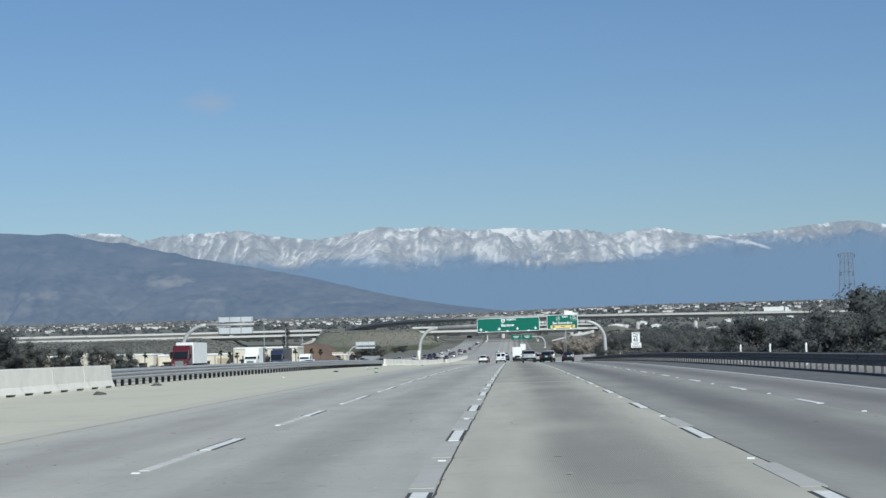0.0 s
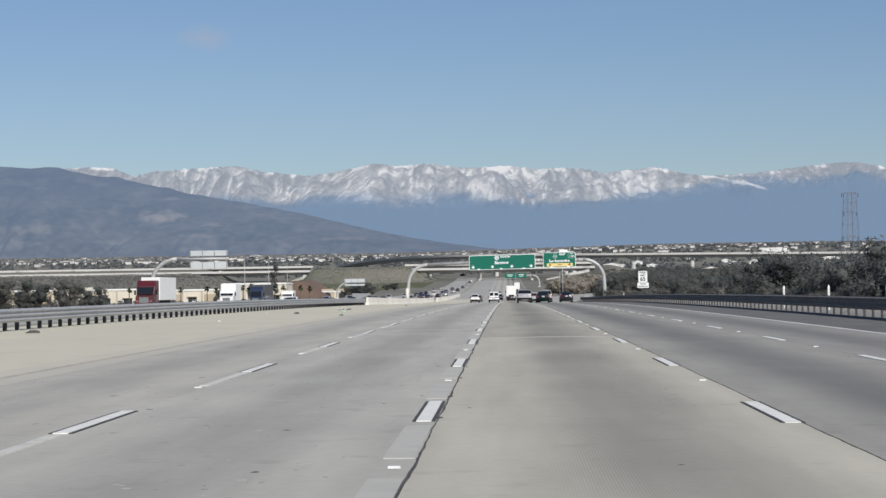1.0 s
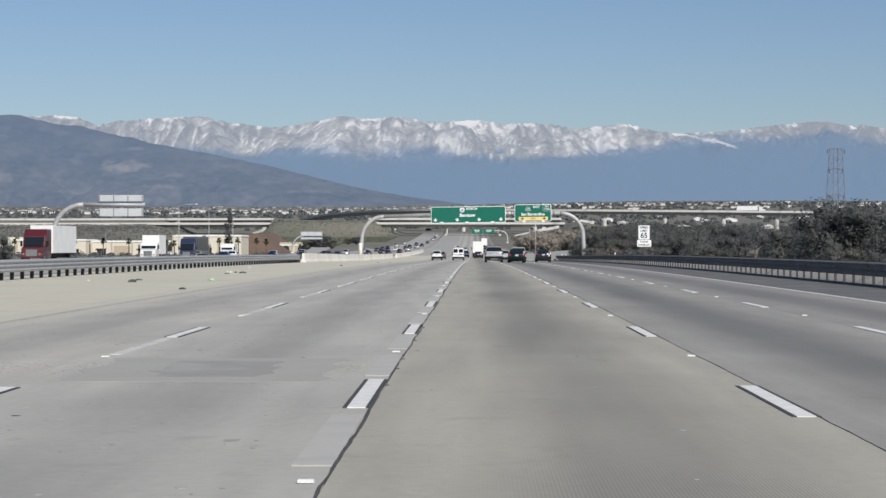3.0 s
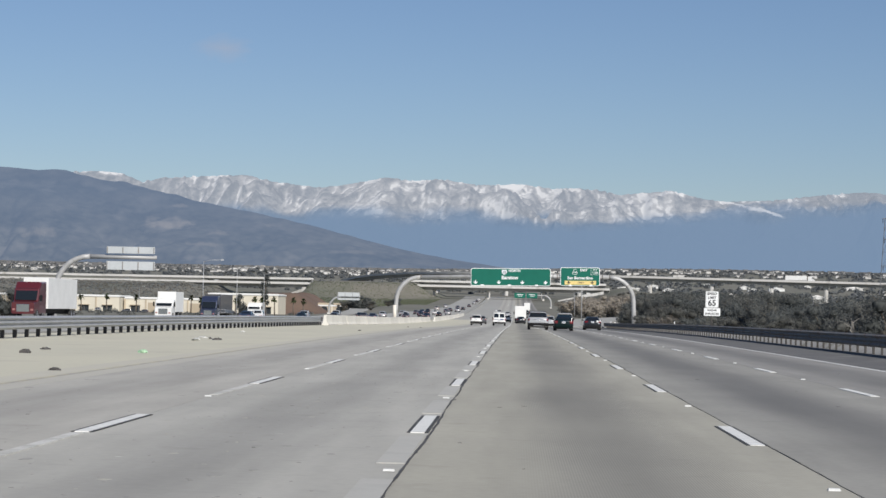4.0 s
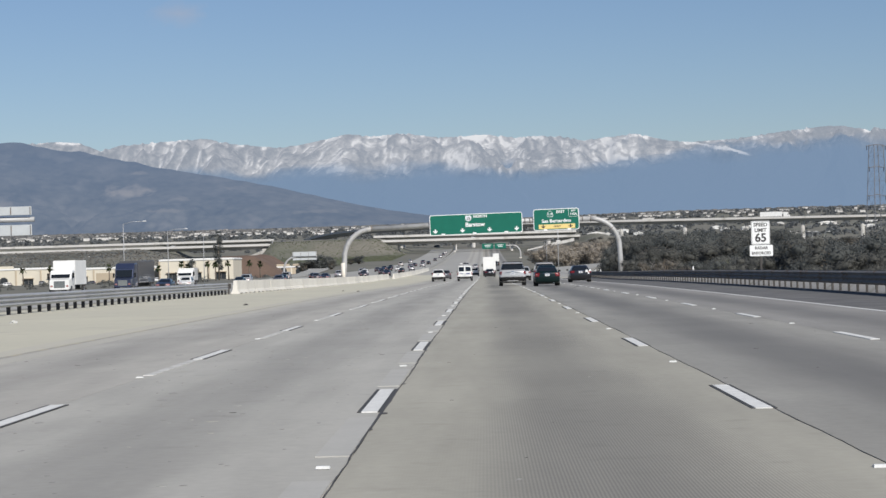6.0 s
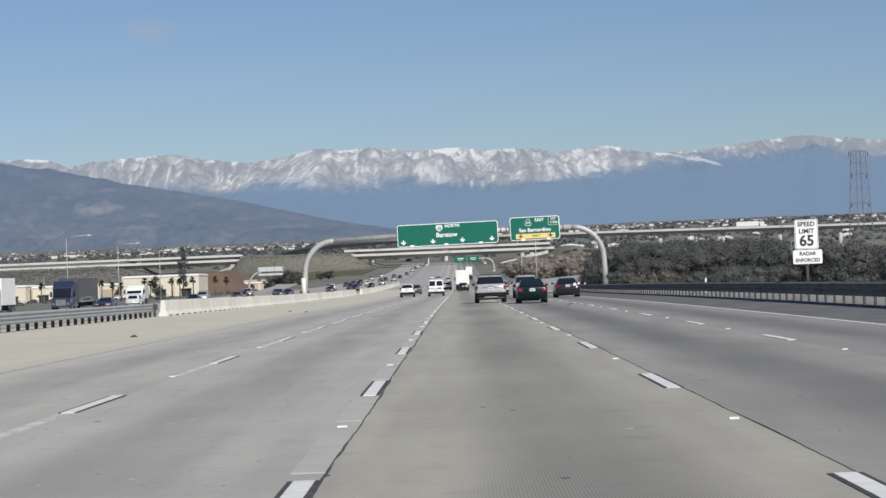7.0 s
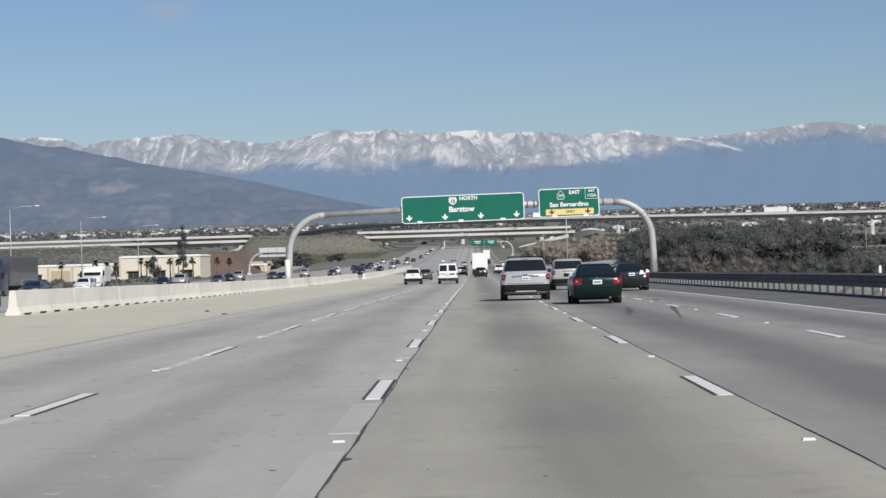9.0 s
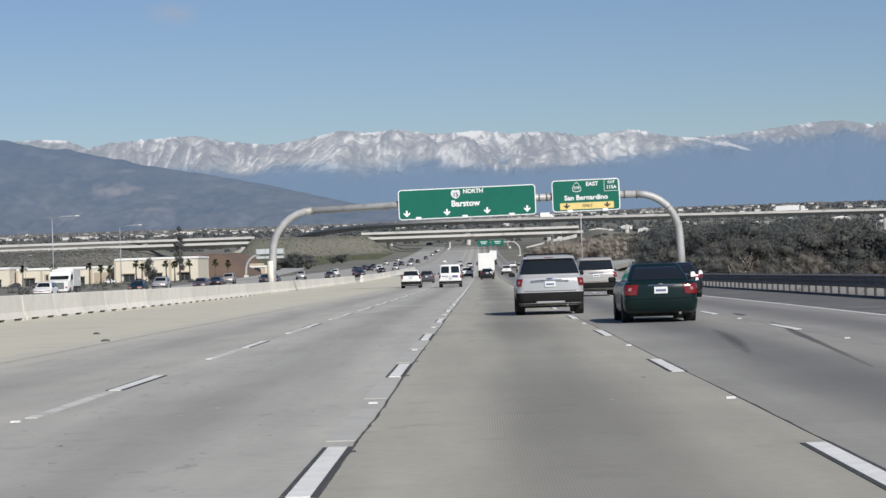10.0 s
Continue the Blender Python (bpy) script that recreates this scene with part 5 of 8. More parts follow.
# ---- speed limit sign ----
def speed_sign():
    y = 253.7
    zr = float(land_z(15.75, y))
    t = thing("speed_limit_sign", "white speed limit 65 sign with radar plate on a timber post", "road sign", pose(15.76, y, zr))
    part("post", box(-0.06, 0.06, 0.01, 0.13, -0.2, 3.05 - zr, 0.01), M["wood"], t, "brown timber post")
    c = 2.49 - zr
    p = part("speed_panel", plate(0.98, 1.24, 0.06, -0.03, 0.0, 0, c), M["sign_white"], t)
    ring = flat_shape(plate_outline(0.93, 1.19, 0.05), -0.034, -0.03, 0, c)
    part("panel_border", ring, M["sign_black"], p)
    part("panel_face", plate(0.90, 1.16, 0.045, -0.038, -0.034, 0, c), M["sign_white"], p)
    words("panel_word", "SPEED", 0.27, M["sign_black"], p, pose(0, -0.042, c + 0.42), thick=0.003)
    words("panel_word", "LIMIT", 0.27, M["sign_black"], p, pose(0, -0.042, c + 0.13), thick=0.003)
    words("panel_number", "65", 0.62, M["sign_black"], p, pose(0, -0.042, c - 0.28), thick=0.003)
    c2 = 1.55 - zr
    q = part("radar_panel", plate(1.22, 0.58, 0.05, -0.03, 0.0, 0.02, c2), M["sign_white"], t)
    words("panel_word", "RADAR", 0.21, M["sign_black"], q, pose(0.02, -0.034, c2 + 0.13), thick=0.003)
    words("panel_word", "ENFORCED", 0.21, M["sign_black"], q, pose(0.02, -0.034, c2 - 0.14), thick=0.003, width=0.95)


speed_sign()

# ---- barriers and guard rails ----
def corrugated(waves, pitch, deep, thick):
    """Closed outline of a steel beam with so many waves, about z = 0, facing +x."""
    n = waves * 8
    front = [(deep * (0.5 - 0.5 * math.cos(2 * math.pi * k / 8)), pitch * waves * (0.5 - k / n)) for k in range(n + 1)]
    return front + [(x - thick, z) for x, z in front[::-1]]


RAIL_PROFILE = corrugated(3, 0.168, 0.083, 0.006)


def rail_x(y):
    return -17.35 + 0.0 * y


def right_x(y):
    return 14.62 + 0.0022 * max(0.0, y - 160)


def guard_rail(name, label, xf, face, y0, y1, spacing, beam_mat, post_mat, slim=1.0):
    """A corrugated steel beam on blocked-out posts; face: the side that traffic passes (+1 or -1 in x)."""
    t = thing(name, label, "guard rail")
    prof = [(a * face, c) for a, c in RAIL_PROFILE]
    ys = np.arange(y0, y1 + 0.1, 7.62)
    for lift in ((0.57,)):
        for a, b in zip(ys, ys[1:]):
            path = [(xf(y), y, float(road_z(y)) + lift) for y in np.linspace(a - 0.1, b, 4)]
            part("beam", sweep(prof, path), beam_mat, t)
    post = box(-0.075 * slim, 0.075 * slim, -0.05, 0.05, -0.45, 0.80, 0.008)
    me = bpy.data.meshes.new("rail_post")
    post.to_mesh(me)
    post.free()
    me.materials.append(post_mat)
    blk = box(-0.055, 0.055, -0.05, 0.05, -0.17, 0.20, 0.006)
    mb = bpy.data.meshes.new("rail_block")
    blk.to_mesh(mb)
    blk.free()
    mb.materials.append(post_mat)
    for y in np.arange(y0 + 0.5, y1 - 0.2, spacing):
        z = float(road_z(y))
        part("post", me, None, t, m=pose(xf(y) - face * (0.14 + 0.075 * slim), y, z))
        part("block", mb, None, t, m=pose(xf(y) - face * 0.075, y, z + 0.57))
    return t


guard_rail("guard_rail", "galvanised steel guard rail on dark posts along the median shoulder", rail_x, 1, 94.3, 296, 1.905, M["galv"], M["wood"])
guard_rail("guard_rail", "dark weathered steel guard rail on timber posts beside the shoulder", right_x, -1, 20, 436, 1.905, M["galv_dull"], M["wood"], 0.55)

dike = thing("kerb", "low dark asphalt kerb at the foot of the guard rail", "kerb", kind="structure")
for y0 in range(-40, 430, 47):
    part("kerb_length", sweep([(-0.10, -0.05), (-0.05, 0.055), (0.05, 0.06), (0.10, -0.05)], [(right_x(y) - 0.16, y, float(road_z(y))) for y in np.linspace(y0, y0 + 46.96, 8)]), M["asphalt"], dike)

KRAIL = [(-0.305, 0.0), (-0.305, 0.075), (-0.18, 0.33), (-0.12, 0.98), (-0.09, 1.0), (0.09, 1.0), (0.12, 0.98), (0.18, 0.33), (0.305, 0.075), (0.305, 0.0)]


def k_rail_mesh(length=5.99):
    """A precast barrier unit with two drain slots through its foot."""
    bm = bmesh.new()
    slots = [(0.75, 2.25), (3.8, 5.3)]
    stops = [0.0] + [v for s in slots for v in s] + [length]
    for i, (a, b) in enumerate(zip(stops, stops[1:])):
        cut = 0.085 if i % 2 else 0.0
        prof = [(x, max(z, cut)) for x, z in KRAIL]
        ring_loft([[(x, a, z) for x, z in prof], [(x, b, z) for x, z in prof]], bm=bm)
    me = bpy.data.meshes.new("k_rail")
    bm.to_mesh(me)
    bm.free()
    me.materials.append(M["barrier"])
    return me


def build_barriers():
    me = k_rail_mesh()
    rnd = random.Random(8)
    for y0, y1, x in ((-60, 94, -17.3), (296.5, 545, -17.3), (548, 800, -16.6)):
        k = 0
        y = y1 - 6.1 if y1 == 94 else y0
        while (y > y0 - 6 if y1 == 94 else y < y1 - 5):
            z = float(road_z(y))
            tilt = math.degrees(math.atan2(float(road_z(y + 6) - z), 6))
            b = thing("concrete_barrier", "pale precast concrete barrier unit with drain slots", "barrier", pose(x + rnd.uniform(-0.02, 0.02), y, z + 0.002, tilt, 0, rnd.uniform(-0.12, 0.12)), "median barrier units")
            part("barrier_body", me, None, b)
            y += -6.1 if y1 == 94 else 6.1
            k += 1


build_barriers()


def delineator(x, y, h=1.35):
    z = float(land_z(x, y))
    t = thing("delineator_post", "white flexible marker post behind the guard rail", "marker post", pose(x, y, z), "marker posts")
    part("post", tube([(0, 0, -0.1), (0, 0, h + 0.9), (0.01, 0, h + 1.0)], [0.055, 0.055, 0.03], 10), M["sign_white"], t, smooth=True)
    part("reflector", box(-0.045, 0.045, -0.064, -0.054, h + 0.62, h + 0.85), M["marker"], t)


for y in (105.7, 120.5, 136, 288.5, 405, 418):
    delineator(15.6, y, 0.42 if y > 200 else 0.62)


# ---- lamp posts ----
def lamp_post(x, y, h, arm, z=None):
    z = float(land_z(x, y)) if z is None else z
    t = thing("street_lamp", "slim grey steel lamp post with a single arm", "street lamp", pose(x, y, z))
    part("pole", tube([(0, 0, -0.2), (0, 0, h * 0.5), (0, 0, h)], [0.085, 0.065, 0.045], 10), M["galv"], t, smooth=True)
    part("arm", tube([(0, 0, h - 0.1), (arm * 0.4, 0, h + 0.25), (arm, 0, h + 0.3)], [0.05, 0.04, 0.035], 8), M["galv"], t, smooth=True)
    part("lamp_head", box(arm - 0.1, arm + 0.45, -0.14, 0.14, h + 0.22, h + 0.36, 0.04), M["roof_white"], t, "pale lamp head")


lamp_post(13.2, 486, 9.3, -2.2)
for x, y, h in ((-54.0, 462, 10.4), (-54.2, 508, 10.1), (-56.8, 574, 10.2)):
    lamp_post(x, y, h, 3.1)
for x, y, h in ((84, 685, 9.0), (86.6, 690, 9.0), (88.2, 680, 8.8)):
    lamp_post(x, y, h, 0.9)
for x, y, h in ((-150, 930, 10), (20, 780, 9), (34, 1080, 11), (26, 1010, 10)):
    lamp_post(x, y, h, 1.8)


# ---- plants ----
def leaf_cloud(seed, clumps, leaves, size, squash=0.75, spread=1.0):
    """Vertices and quads of small leaves gathered in uneven clumps; clumps: (x, y, z, r)."""
    rs = np.random.RandomState(seed)
    c = np.array(clumps)
    which = rs.choice(len(c), leaves, p=c[:, 3] ** 2 / (c[:, 3] ** 2).sum())
    d = rs.normal(size=(leaves, 3))
    d /= np.linalg.norm(d, axis=1)[:, None]
    r = c[which, 3] * (0.40 + 0.72 * rs.rand(leaves) ** 0.8)
    p = c[which, :3] + d * r[:, None] * np.array([1, 1, squash]) * spread
    p[:, 2] = np.maximum(p[:, 2], 0.03)
    q = d + rs.normal(size=(leaves, 3)) * 0.22
    q /= np.linalg.norm(q, axis=1)[:, None]
    a = np.cross(q, rs.normal(size=(leaves, 3)))
    a /= np.linalg.norm(a, axis=1)[:, None]
    b = np.cross(q, a)
    s = size * (0.55 + 0.9 * rs.rand(leaves))[:, None]
    v = np.stack([p - a * s, p + b * s * 0.45, p + a * s, p - b * s * 0.45], 1).reshape(-1, 3)
    f = np.arange(leaves * 4).reshape(-1, 4)
    return v, f


def limbs(seed, clumps, base=0.12, sway=0.3):
    rs = random.Random(seed)
    bm = bmesh.new()
    for cx, cy, cz, r in clumps:
        o = Vector((rs.uniform(-0.15, 0.15), rs.uniform(-0.15, 0.15), -0.15))
        mid = Vector((cx * 0.45 + rs.uniform(-sway, sway), cy * 0.45 + rs.uniform(-sway, sway), cz * 0.5))
        tube([o, mid, Vector((cx, cy, cz))], [base, base * 0.6, base * 0.2], 6, bm)
    return bm


def plant_meshes(seed, height, width, n_clumps, leaves, size, leaf, wood, squash=0.8):
    rs = random.Random(seed)
    clumps = []
    for k in range(n_clumps):
        a, q = rs.uniform(0, 2 * math.pi), rs.random() ** 0.6
        z = height * rs.uniform(0.22, 0.88)
        w = width * 0.5 * q * (1.0 - 0.45 * abs(z / height - 0.45))
        clumps.append((math.cos(a) * w, math.sin(a) * w, z, rs.uniform(0.12, 0.27) * min(height, width)))
    v, f = leaf_cloud(seed, clumps, leaves, size, squash)
    # denser inner growth of each clump
    vs, fs = [v], [f]
    base = len(v)
    for k, (x, y, z, r) in enumerate(clumps):
        bm = bmesh.new()
        bmesh.ops.create_icosphere(bm, subdivisions=1, radius=r * 0.55)
        for q in bm.verts:
            q.co = q.co * rs.uniform(0.8, 1.12)
            q.co.z *= squash
            q.co += Vector((x, y, max(z, r * 0.3)))
        bm.verts.index_update()
        cv = np.array([q.co[:] for q in bm.verts])
        cf = np.array([[q.index for q in t.verts] for t in bm.faces])
        bm.free()
        vs.append(cv)
        fs.append(cf + base)
        base += len(cv)
    crown = mesh_of("crown", np.concatenate(vs), [tuple(t) for q in fs for t in q], leaf, True)
    bm = limbs(seed, clumps)
    # bare twigs that reach out of the crown
    for k in range(9):
        x, y, z, r = rs.choice(clumps)
        d = Vector((x, y, rs.uniform(0.0, 1.2)))
        d = (d if d.length > 0.2 else Vector((0.3, 0.2, 0.6))).normalized()
        o = Vector((x, y, z)) * 0.8
        e = Vector((x, y, z)) + d * r * rs.uniform(0.9, 1.2)
        tube([o, (o + e) / 2 + Vector((rs.uniform(-0.2, 0.2), rs.uniform(-0.2, 0.2), rs.uniform(0, 0.25))), e], [0.025, 0.018, 0.008], 5, bm)
    wood_me = bpy.data.meshes.new("limbs")
    bm.to_mesh(wood_me)
    bm.free()
    wood_me.materials.append(wood)
    return crown, wood_me


def plant(name, label, category, meshes, m, group=""):
    t = thing(name, label, category, m, group)
    part("crown", meshes[0], None, t)
    part("trunk", meshes[1], None, t)
    return t


SHRUBS = {
    "olive": [plant_meshes(20 + k, 4.0, 5.0, 34, 8200, 0.088, M["leaf_olive"], M["bark"]) for k in range(3)],
    "dark": [plant_meshes(30 + k, 4.2, 4.8, 32, 8200, 0.088, M["leaf_dark"], M["bark"]) for k in range(2)],
    "dry": [plant_meshes(40 + k, 3.0, 4.2, 24, 6000, 0.055, M["leaf_dry"], M["bark_pale"]) for k in range(2)],
    "tan": [plant_meshes(60 + k, 3.0, 3.6, 28, 8000, 0.05, M["leaf_tan"], M["bark_pale"]) for k in range(2)],
    "yellow": [plant_meshes(50, 3.2, 4.6, 24, 8000, 0.075, M["leaf_yellow"], M["bark"])],
}
SHRUB_TEXT = {
    "olive": ("shrub", "grey-green scrub bush in a dense roadside thicket", "bush"),
    "dark": ("tree", "dark green scrub oak in the roadside thicket", "tree"),
    "dry": ("shrub", "dry brown leafless brush behind the guard rail", "bush"),
    "tan": ("tree", "bare tan tree between the freeway and the exit ramp", "tree"),
    "yellow": ("shrub", "yellow-green bush in the roadside thicket", "bush"),
}


def put_shrub(kind, x, y, top, rnd):
    z = float(land_z(x, y)) - 0.08
    if 322 < y < 424 and 23 < x < 60:
        # an open, mown stretch with only low growth
        top = z + rnd.uniform(0.7, 1.5)
    base = {"olive": 4.0, "dark": 4.2, "dry": 3.0, "tan": 3.0, "yellow": 3.2}[kind] * 1.02
    s = max(0.35, (top - z) / base)
    w = s * rnd.uniform(0.85, 1.25)
    name, label, cat = SHRUB_TEXT[kind]
    t = plant(name, label, cat, rnd.choice(SHRUBS[kind]), Matrix.LocRotScale((x, y, z), Euler((0, 0, rnd.uniform(0, 6.28))), (w, w, s)), "roadside thicket")
    return t


RAMP = ((12.0, 430), (13.5, 520), (18.5, 640), (31, 775), (46, 865), (65, 950), (98, 1040), (150, 1110), (230, 1160))


def off_ramp(x, y):
    """Distance from the exit ramp's middle line."""
    best = 1e9
    for (xa, ya), (xb, yb) in zip(RAMP, RAMP[1:]):
        t = min(max(((x - xa) * (xb - xa) + (y - ya) * (yb - ya)) / ((xb - xa) ** 2 + (yb - ya) ** 2), 0), 1)
        best = min(best, math.hypot(x - xa - t * (xb - xa), y - ya - t * (yb - ya)))
    return best


def low(x, y, top, rnd):
    """The thicket keeps low along the rail and rises away from the road."""
    return min(top, (1.15 + 0.060 * x) * rnd.uniform(0.82, 1.04)) if 156 < y < 520 else top


def build_thicket():
    rnd = random.Random(21)
    y = 62.0
    while y < 500:
        # main row
        kind = rnd.choices(("olive", "dark", "dry"), (3.2, 6, 0.25))[0]
        if 172 < y < 193:
            kind = "dry"
        if y < 452:
            x = 24.0 + rnd.uniform(-1.0, 3.2)
            put_shrub(kind, x, y, low(x, y, rnd.uniform(1.6, 3.4) if y > 155 else rnd.uniform(2.2, 4.4), rnd), rnd)
        if rnd.random() < 0.55 and y < 425:
            put_shrub(rnd.choices(("olive", "dark", "dry"), (4, 2, 0.5))[0], 21.0 + rnd.uniform(-0.4, 0.9), y + rnd.uniform(-2, 2), rnd.uniform(0.3, 1.3), rnd)
        if rnd.random() < 0.75:
            x = 32 + rnd.uniform(-2, 6)
            put_shrub(rnd.choices(("olive", "dark"), (1, 1.8))[0], x, y + rnd.uniform(-3, 3), low(x, y, rnd.uniform(2.8, 4.0), rnd), rnd)
        y += rnd.uniform(3.4, 5.0)
    for x, y, top in ((24.5, 146, 3.2), (27.0, 156, 3.5), (24.0, 136, 3.3), (25.5, 128, 3.5), (31, 250, 3.9), (33, 258, 4.2), (29.6, 150, 6.2), (31.6, 154, 5.8),
                      (22.9, 159, 3.1), (24.6, 164, 3.3), (26.6, 168, 3.4), (23.6, 170, 3.2), (23.2, 198, 3.9), (25.0, 204, 4.1), (26.6, 210, 3.8)):
        put_shrub("dark", x, y, top, rnd)
    put_shrub("yellow", 22.5, 319, 1.7, rnd)
    for x, y, top in ((28, 172, 3.5), (31, 190, 3.9), (27, 214, 3.4), (33, 232, 4.1), (29, 276, 3.6), (34, 300, 4.2), (28, 338, 3.5), (35, 362, 4.3), (30, 398, 3.8), (37, 430, 4.6), (25.5, 420, 3.4), (27, 436, 3.9), (24.5, 446, 3.3), (30, 448, 4.4)):
        put_shrub("dark", x, y, low(x, y, top, rnd), rnd)
    for k in range(16):
        y = rnd.uniform(250, 430)
        x = 38 + rnd.uniform(0, 16)
        put_shrub(rnd.choice(("olive", "dark", "dark")), x, y, low(x, y, rnd.uniform(4.0, 5.4), rnd), rnd)
    # a stand of tall dark trees behind the thicket
    for x, y, top in ((51, 400, 7.2), (48, 396, 6.4), (54, 405, 6.8), (57.5, 399, 6.0), (46, 408, 5.6)):
        put_shrub("dark", x, y, top, rnd)
    # a deep grove of tall dark trees between the exit ramp and the open lots
    for k in range(120):
        y = rnd.uniform(436, 800)
        x = 1.2 + rnd.uniform(0.088, 0.176) * (y - 237)
        if off_ramp(x, y) > 9.5:
            crown = 1.2 + 0.0150 * (y - 237) * rnd.choice((rnd.uniform(0.5, 0.8), rnd.uniform(0.78, 1.0)))
            put_shrub(rnd.choices(("olive", "dark"), (2, 5))[0], x, y, crown, rnd)
    for x, y, top in ((63, 563, 0.4), (66.5, 572, 0.9), (60.5, 549, 0.1), (71, 580, 0.6)):
        put_shrub("yellow", x, y, top, rnd)
    # bare tan trees in the fork between freeway and ramp
    for k in range(34):
        y = rnd.uniform(955, 1080)
        x = rnd.uniform(23, 50) + (y - 955) * 0.06
        if off_ramp(x, y) > 6:
            put_shrub("tan", x, y, float(land_z(x, y)) + rnd.uniform(6.0, 10.0), rnd)
    for k in range(46):
        y = rnd.uniform(1080, 1400)
        x = rnd.uniform(24, 210)
        if off_ramp(x, y) > 6:
            put_shrub(rnd.choices(("olive", "tan", "dry"), (3, 1, 3))[0], x, y, float(land_z(x, y)) + rnd.uniform(3.0, 6.5), rnd)


build_thicket()


def dead_tree(x, y, h, seed):
    """A bleached bare trunk that forks twice and leans."""
    rs = random.Random(seed)
    t = thing("dead_tree", "bleached dead tree trunk with bare forked limbs", "dead tree", pose(x, y, float(land_z(x, y)), 0, 0, rs.uniform(0, 360)), "dead trees in the thicket")
    lean = rs.uniform(-0.25, 0.25)
    top = Vector((lean * h, rs.uniform(-0.1, 0.1) * h, h * 0.6))
    part("trunk", tube([(0, 0, -0.2), (lean * h * 0.35, 0.05, h * 0.3), top], [0.11, 0.08, 0.055], 8), M["bark_bleached"], t, smooth=True)
    for k in range(4):
        o = top * rs.uniform(0.55, 1.0)
        a = rs.uniform(0, 6.28)
        e = o + Vector((math.cos(a) * h * 0.22, math.sin(a) * h * 0.22, h * rs.uniform(0.2, 0.42)))
        m = (o + e) / 2 + Vector((rs.uniform(-0.2, 0.2), rs.uniform(-0.2, 0.2), 0.1))
        limb = part("limb", tube([o, m, e], [0.05, 0.035, 0.014], 6), M["bark_bleached"], t, smooth=True)
        for j in range(2):
            f = m.lerp(e, rs.uniform(0.2, 0.8))
            part("twig", tube([f, f + Vector((rs.uniform(-0.4, 0.4), rs.uniform(-0.4, 0.4), rs.uniform(0.1, 0.6)))], [0.025, 0.01], 5), M["bark_bleached"], limb)


M["bark_bleached"] = mat("bleached_dead_wood", (0.30, 0.282, 0.255), (0.21, 0.196, 0.178), scale=4, fine=30, rough=0.9, bump=0.3)
for i, (x, y, h) in enumerate(((22.0, 403, 2.8), (21.6, 222, 2.4), (21.3, 171, 1.9), (22.2, 338, 2.2))):
    dead_tree(x, y, h, 300 + i)


def scrub(name, label, n, region, radius, leaf, seed, per, size):
    rs = np.random.RandomState(seed)
    x0, x1, y0, y1 = region
    xs, ys = rs.uniform(x0, x1, n), rs.uniform(y0, y1, n)
    keep = np.array([x < 12 or y > 1200 or (off_ramp(x, y) > 8 and not (440 < y < (1130 if radius[1] > 4.5 else 950) and x < 8 + 0.089 * (y - 237))) for x, y in zip(xs, ys)])
    xs, ys = xs[keep], ys[keep]
    n = len(xs)
    zs = land_z(xs, ys)
    rr = rs.uniform(radius[0], radius[1], n)
    which = np.repeat(np.arange(n), per)
    m = len(which)
    d = rs.normal(size=(m, 3))
    d /= np.linalg.norm(d, axis=1)[:, None]
    d[:, 2] = np.abs(d[:, 2])
    p = np.stack([xs, ys, zs - 0.1], -1)[which] + d * (rr[which] * (0.35 + 0.65 * rs.rand(m)))[:, None] * np.array([1, 1, 0.9])
    q = d + rs.normal(size=(m, 3)) * 0.55
    q /= np.linalg.norm(q, axis=1)[:, None]
    a = np.cross(q, rs.normal(size=(m, 3)))
    a /= np.linalg.norm(a, axis=1)[:, None]
    b = np.cross(q, a)
    s = (size * (0.6 + 0.8 * rs.rand(m)))[:, None]
    v = np.stack([p - a * s, p + b * s * 0.5, p + a * s, p - b * s * 0.5], 1).reshape(-1, 3)
    tagged(new(name, mesh_of(name, v, np.arange(m * 4).reshape(-1, 4), leaf)), label, "vegetation", kind="stuff")


scrub("dry_grass", "low dry grass and weeds behind the guard rail", 1500, (17.2, 21.5, 20, 520), (0.10, 0.32), M["leaf_straw"], 3, 16, 0.08)
scrub("brush", "mixed brown brush filling the wash beside the freeway", 700, (22, 46, 300, 1150), (0.9, 2.0), M["leaf_olive"], 5, 70, 0.34)
scrub("brush", "tan dry brush on the slope beyond the exit ramp", 1000, (24, 130, 660, 1400), (1.6, 3.4), M["leaf_dry"], 6, 90, 0.40)
scrub("brush", "grey-brown scrub scattered over the far wash", 700, (40, 300, 950, 1380), (1.6, 3.6), M["leaf_dry"], 7, 90, 0.55)
scrub("brush", "grey scrub on the far side of the wash", 900, (40, 300, 850, 1400), (1.6, 3.8), M["leaf_olive"], 17, 90, 0.55)
scrub("grass_bank", "green-grey weeds on the interchange embankment", 9500, (-150, -48, 1230, 1468), (0.15, 0.42), M["leaf_bank"], 8, 9, 0.30)
scrub("brush", "low grey brush over the slope behind the stores", 5600, (-430, -150, 1070, 1470), (0.3, 0.8), M["leaf_dry"], 33, 10, 0.42)
scrub("brush", "pale grey-green brush over the slope behind the stores", 5200, (-430, -150, 1070, 1470), (0.3, 0.8), M["leaf_far"], 34, 10, 0.42)
scrub("grass_bank", "pale dry weeds on the interchange embankment", 1100, (-150, -48, 1230, 1468), (0.15, 0.4), M["leaf_straw"], 28, 9, 0.3)
scrub("brush", "tan and grey brush on the bank below the flyover", 900, (44, 330, 1405, 1452), (0.8, 1.8), M["leaf_dry"], 29, 60, 0.4)
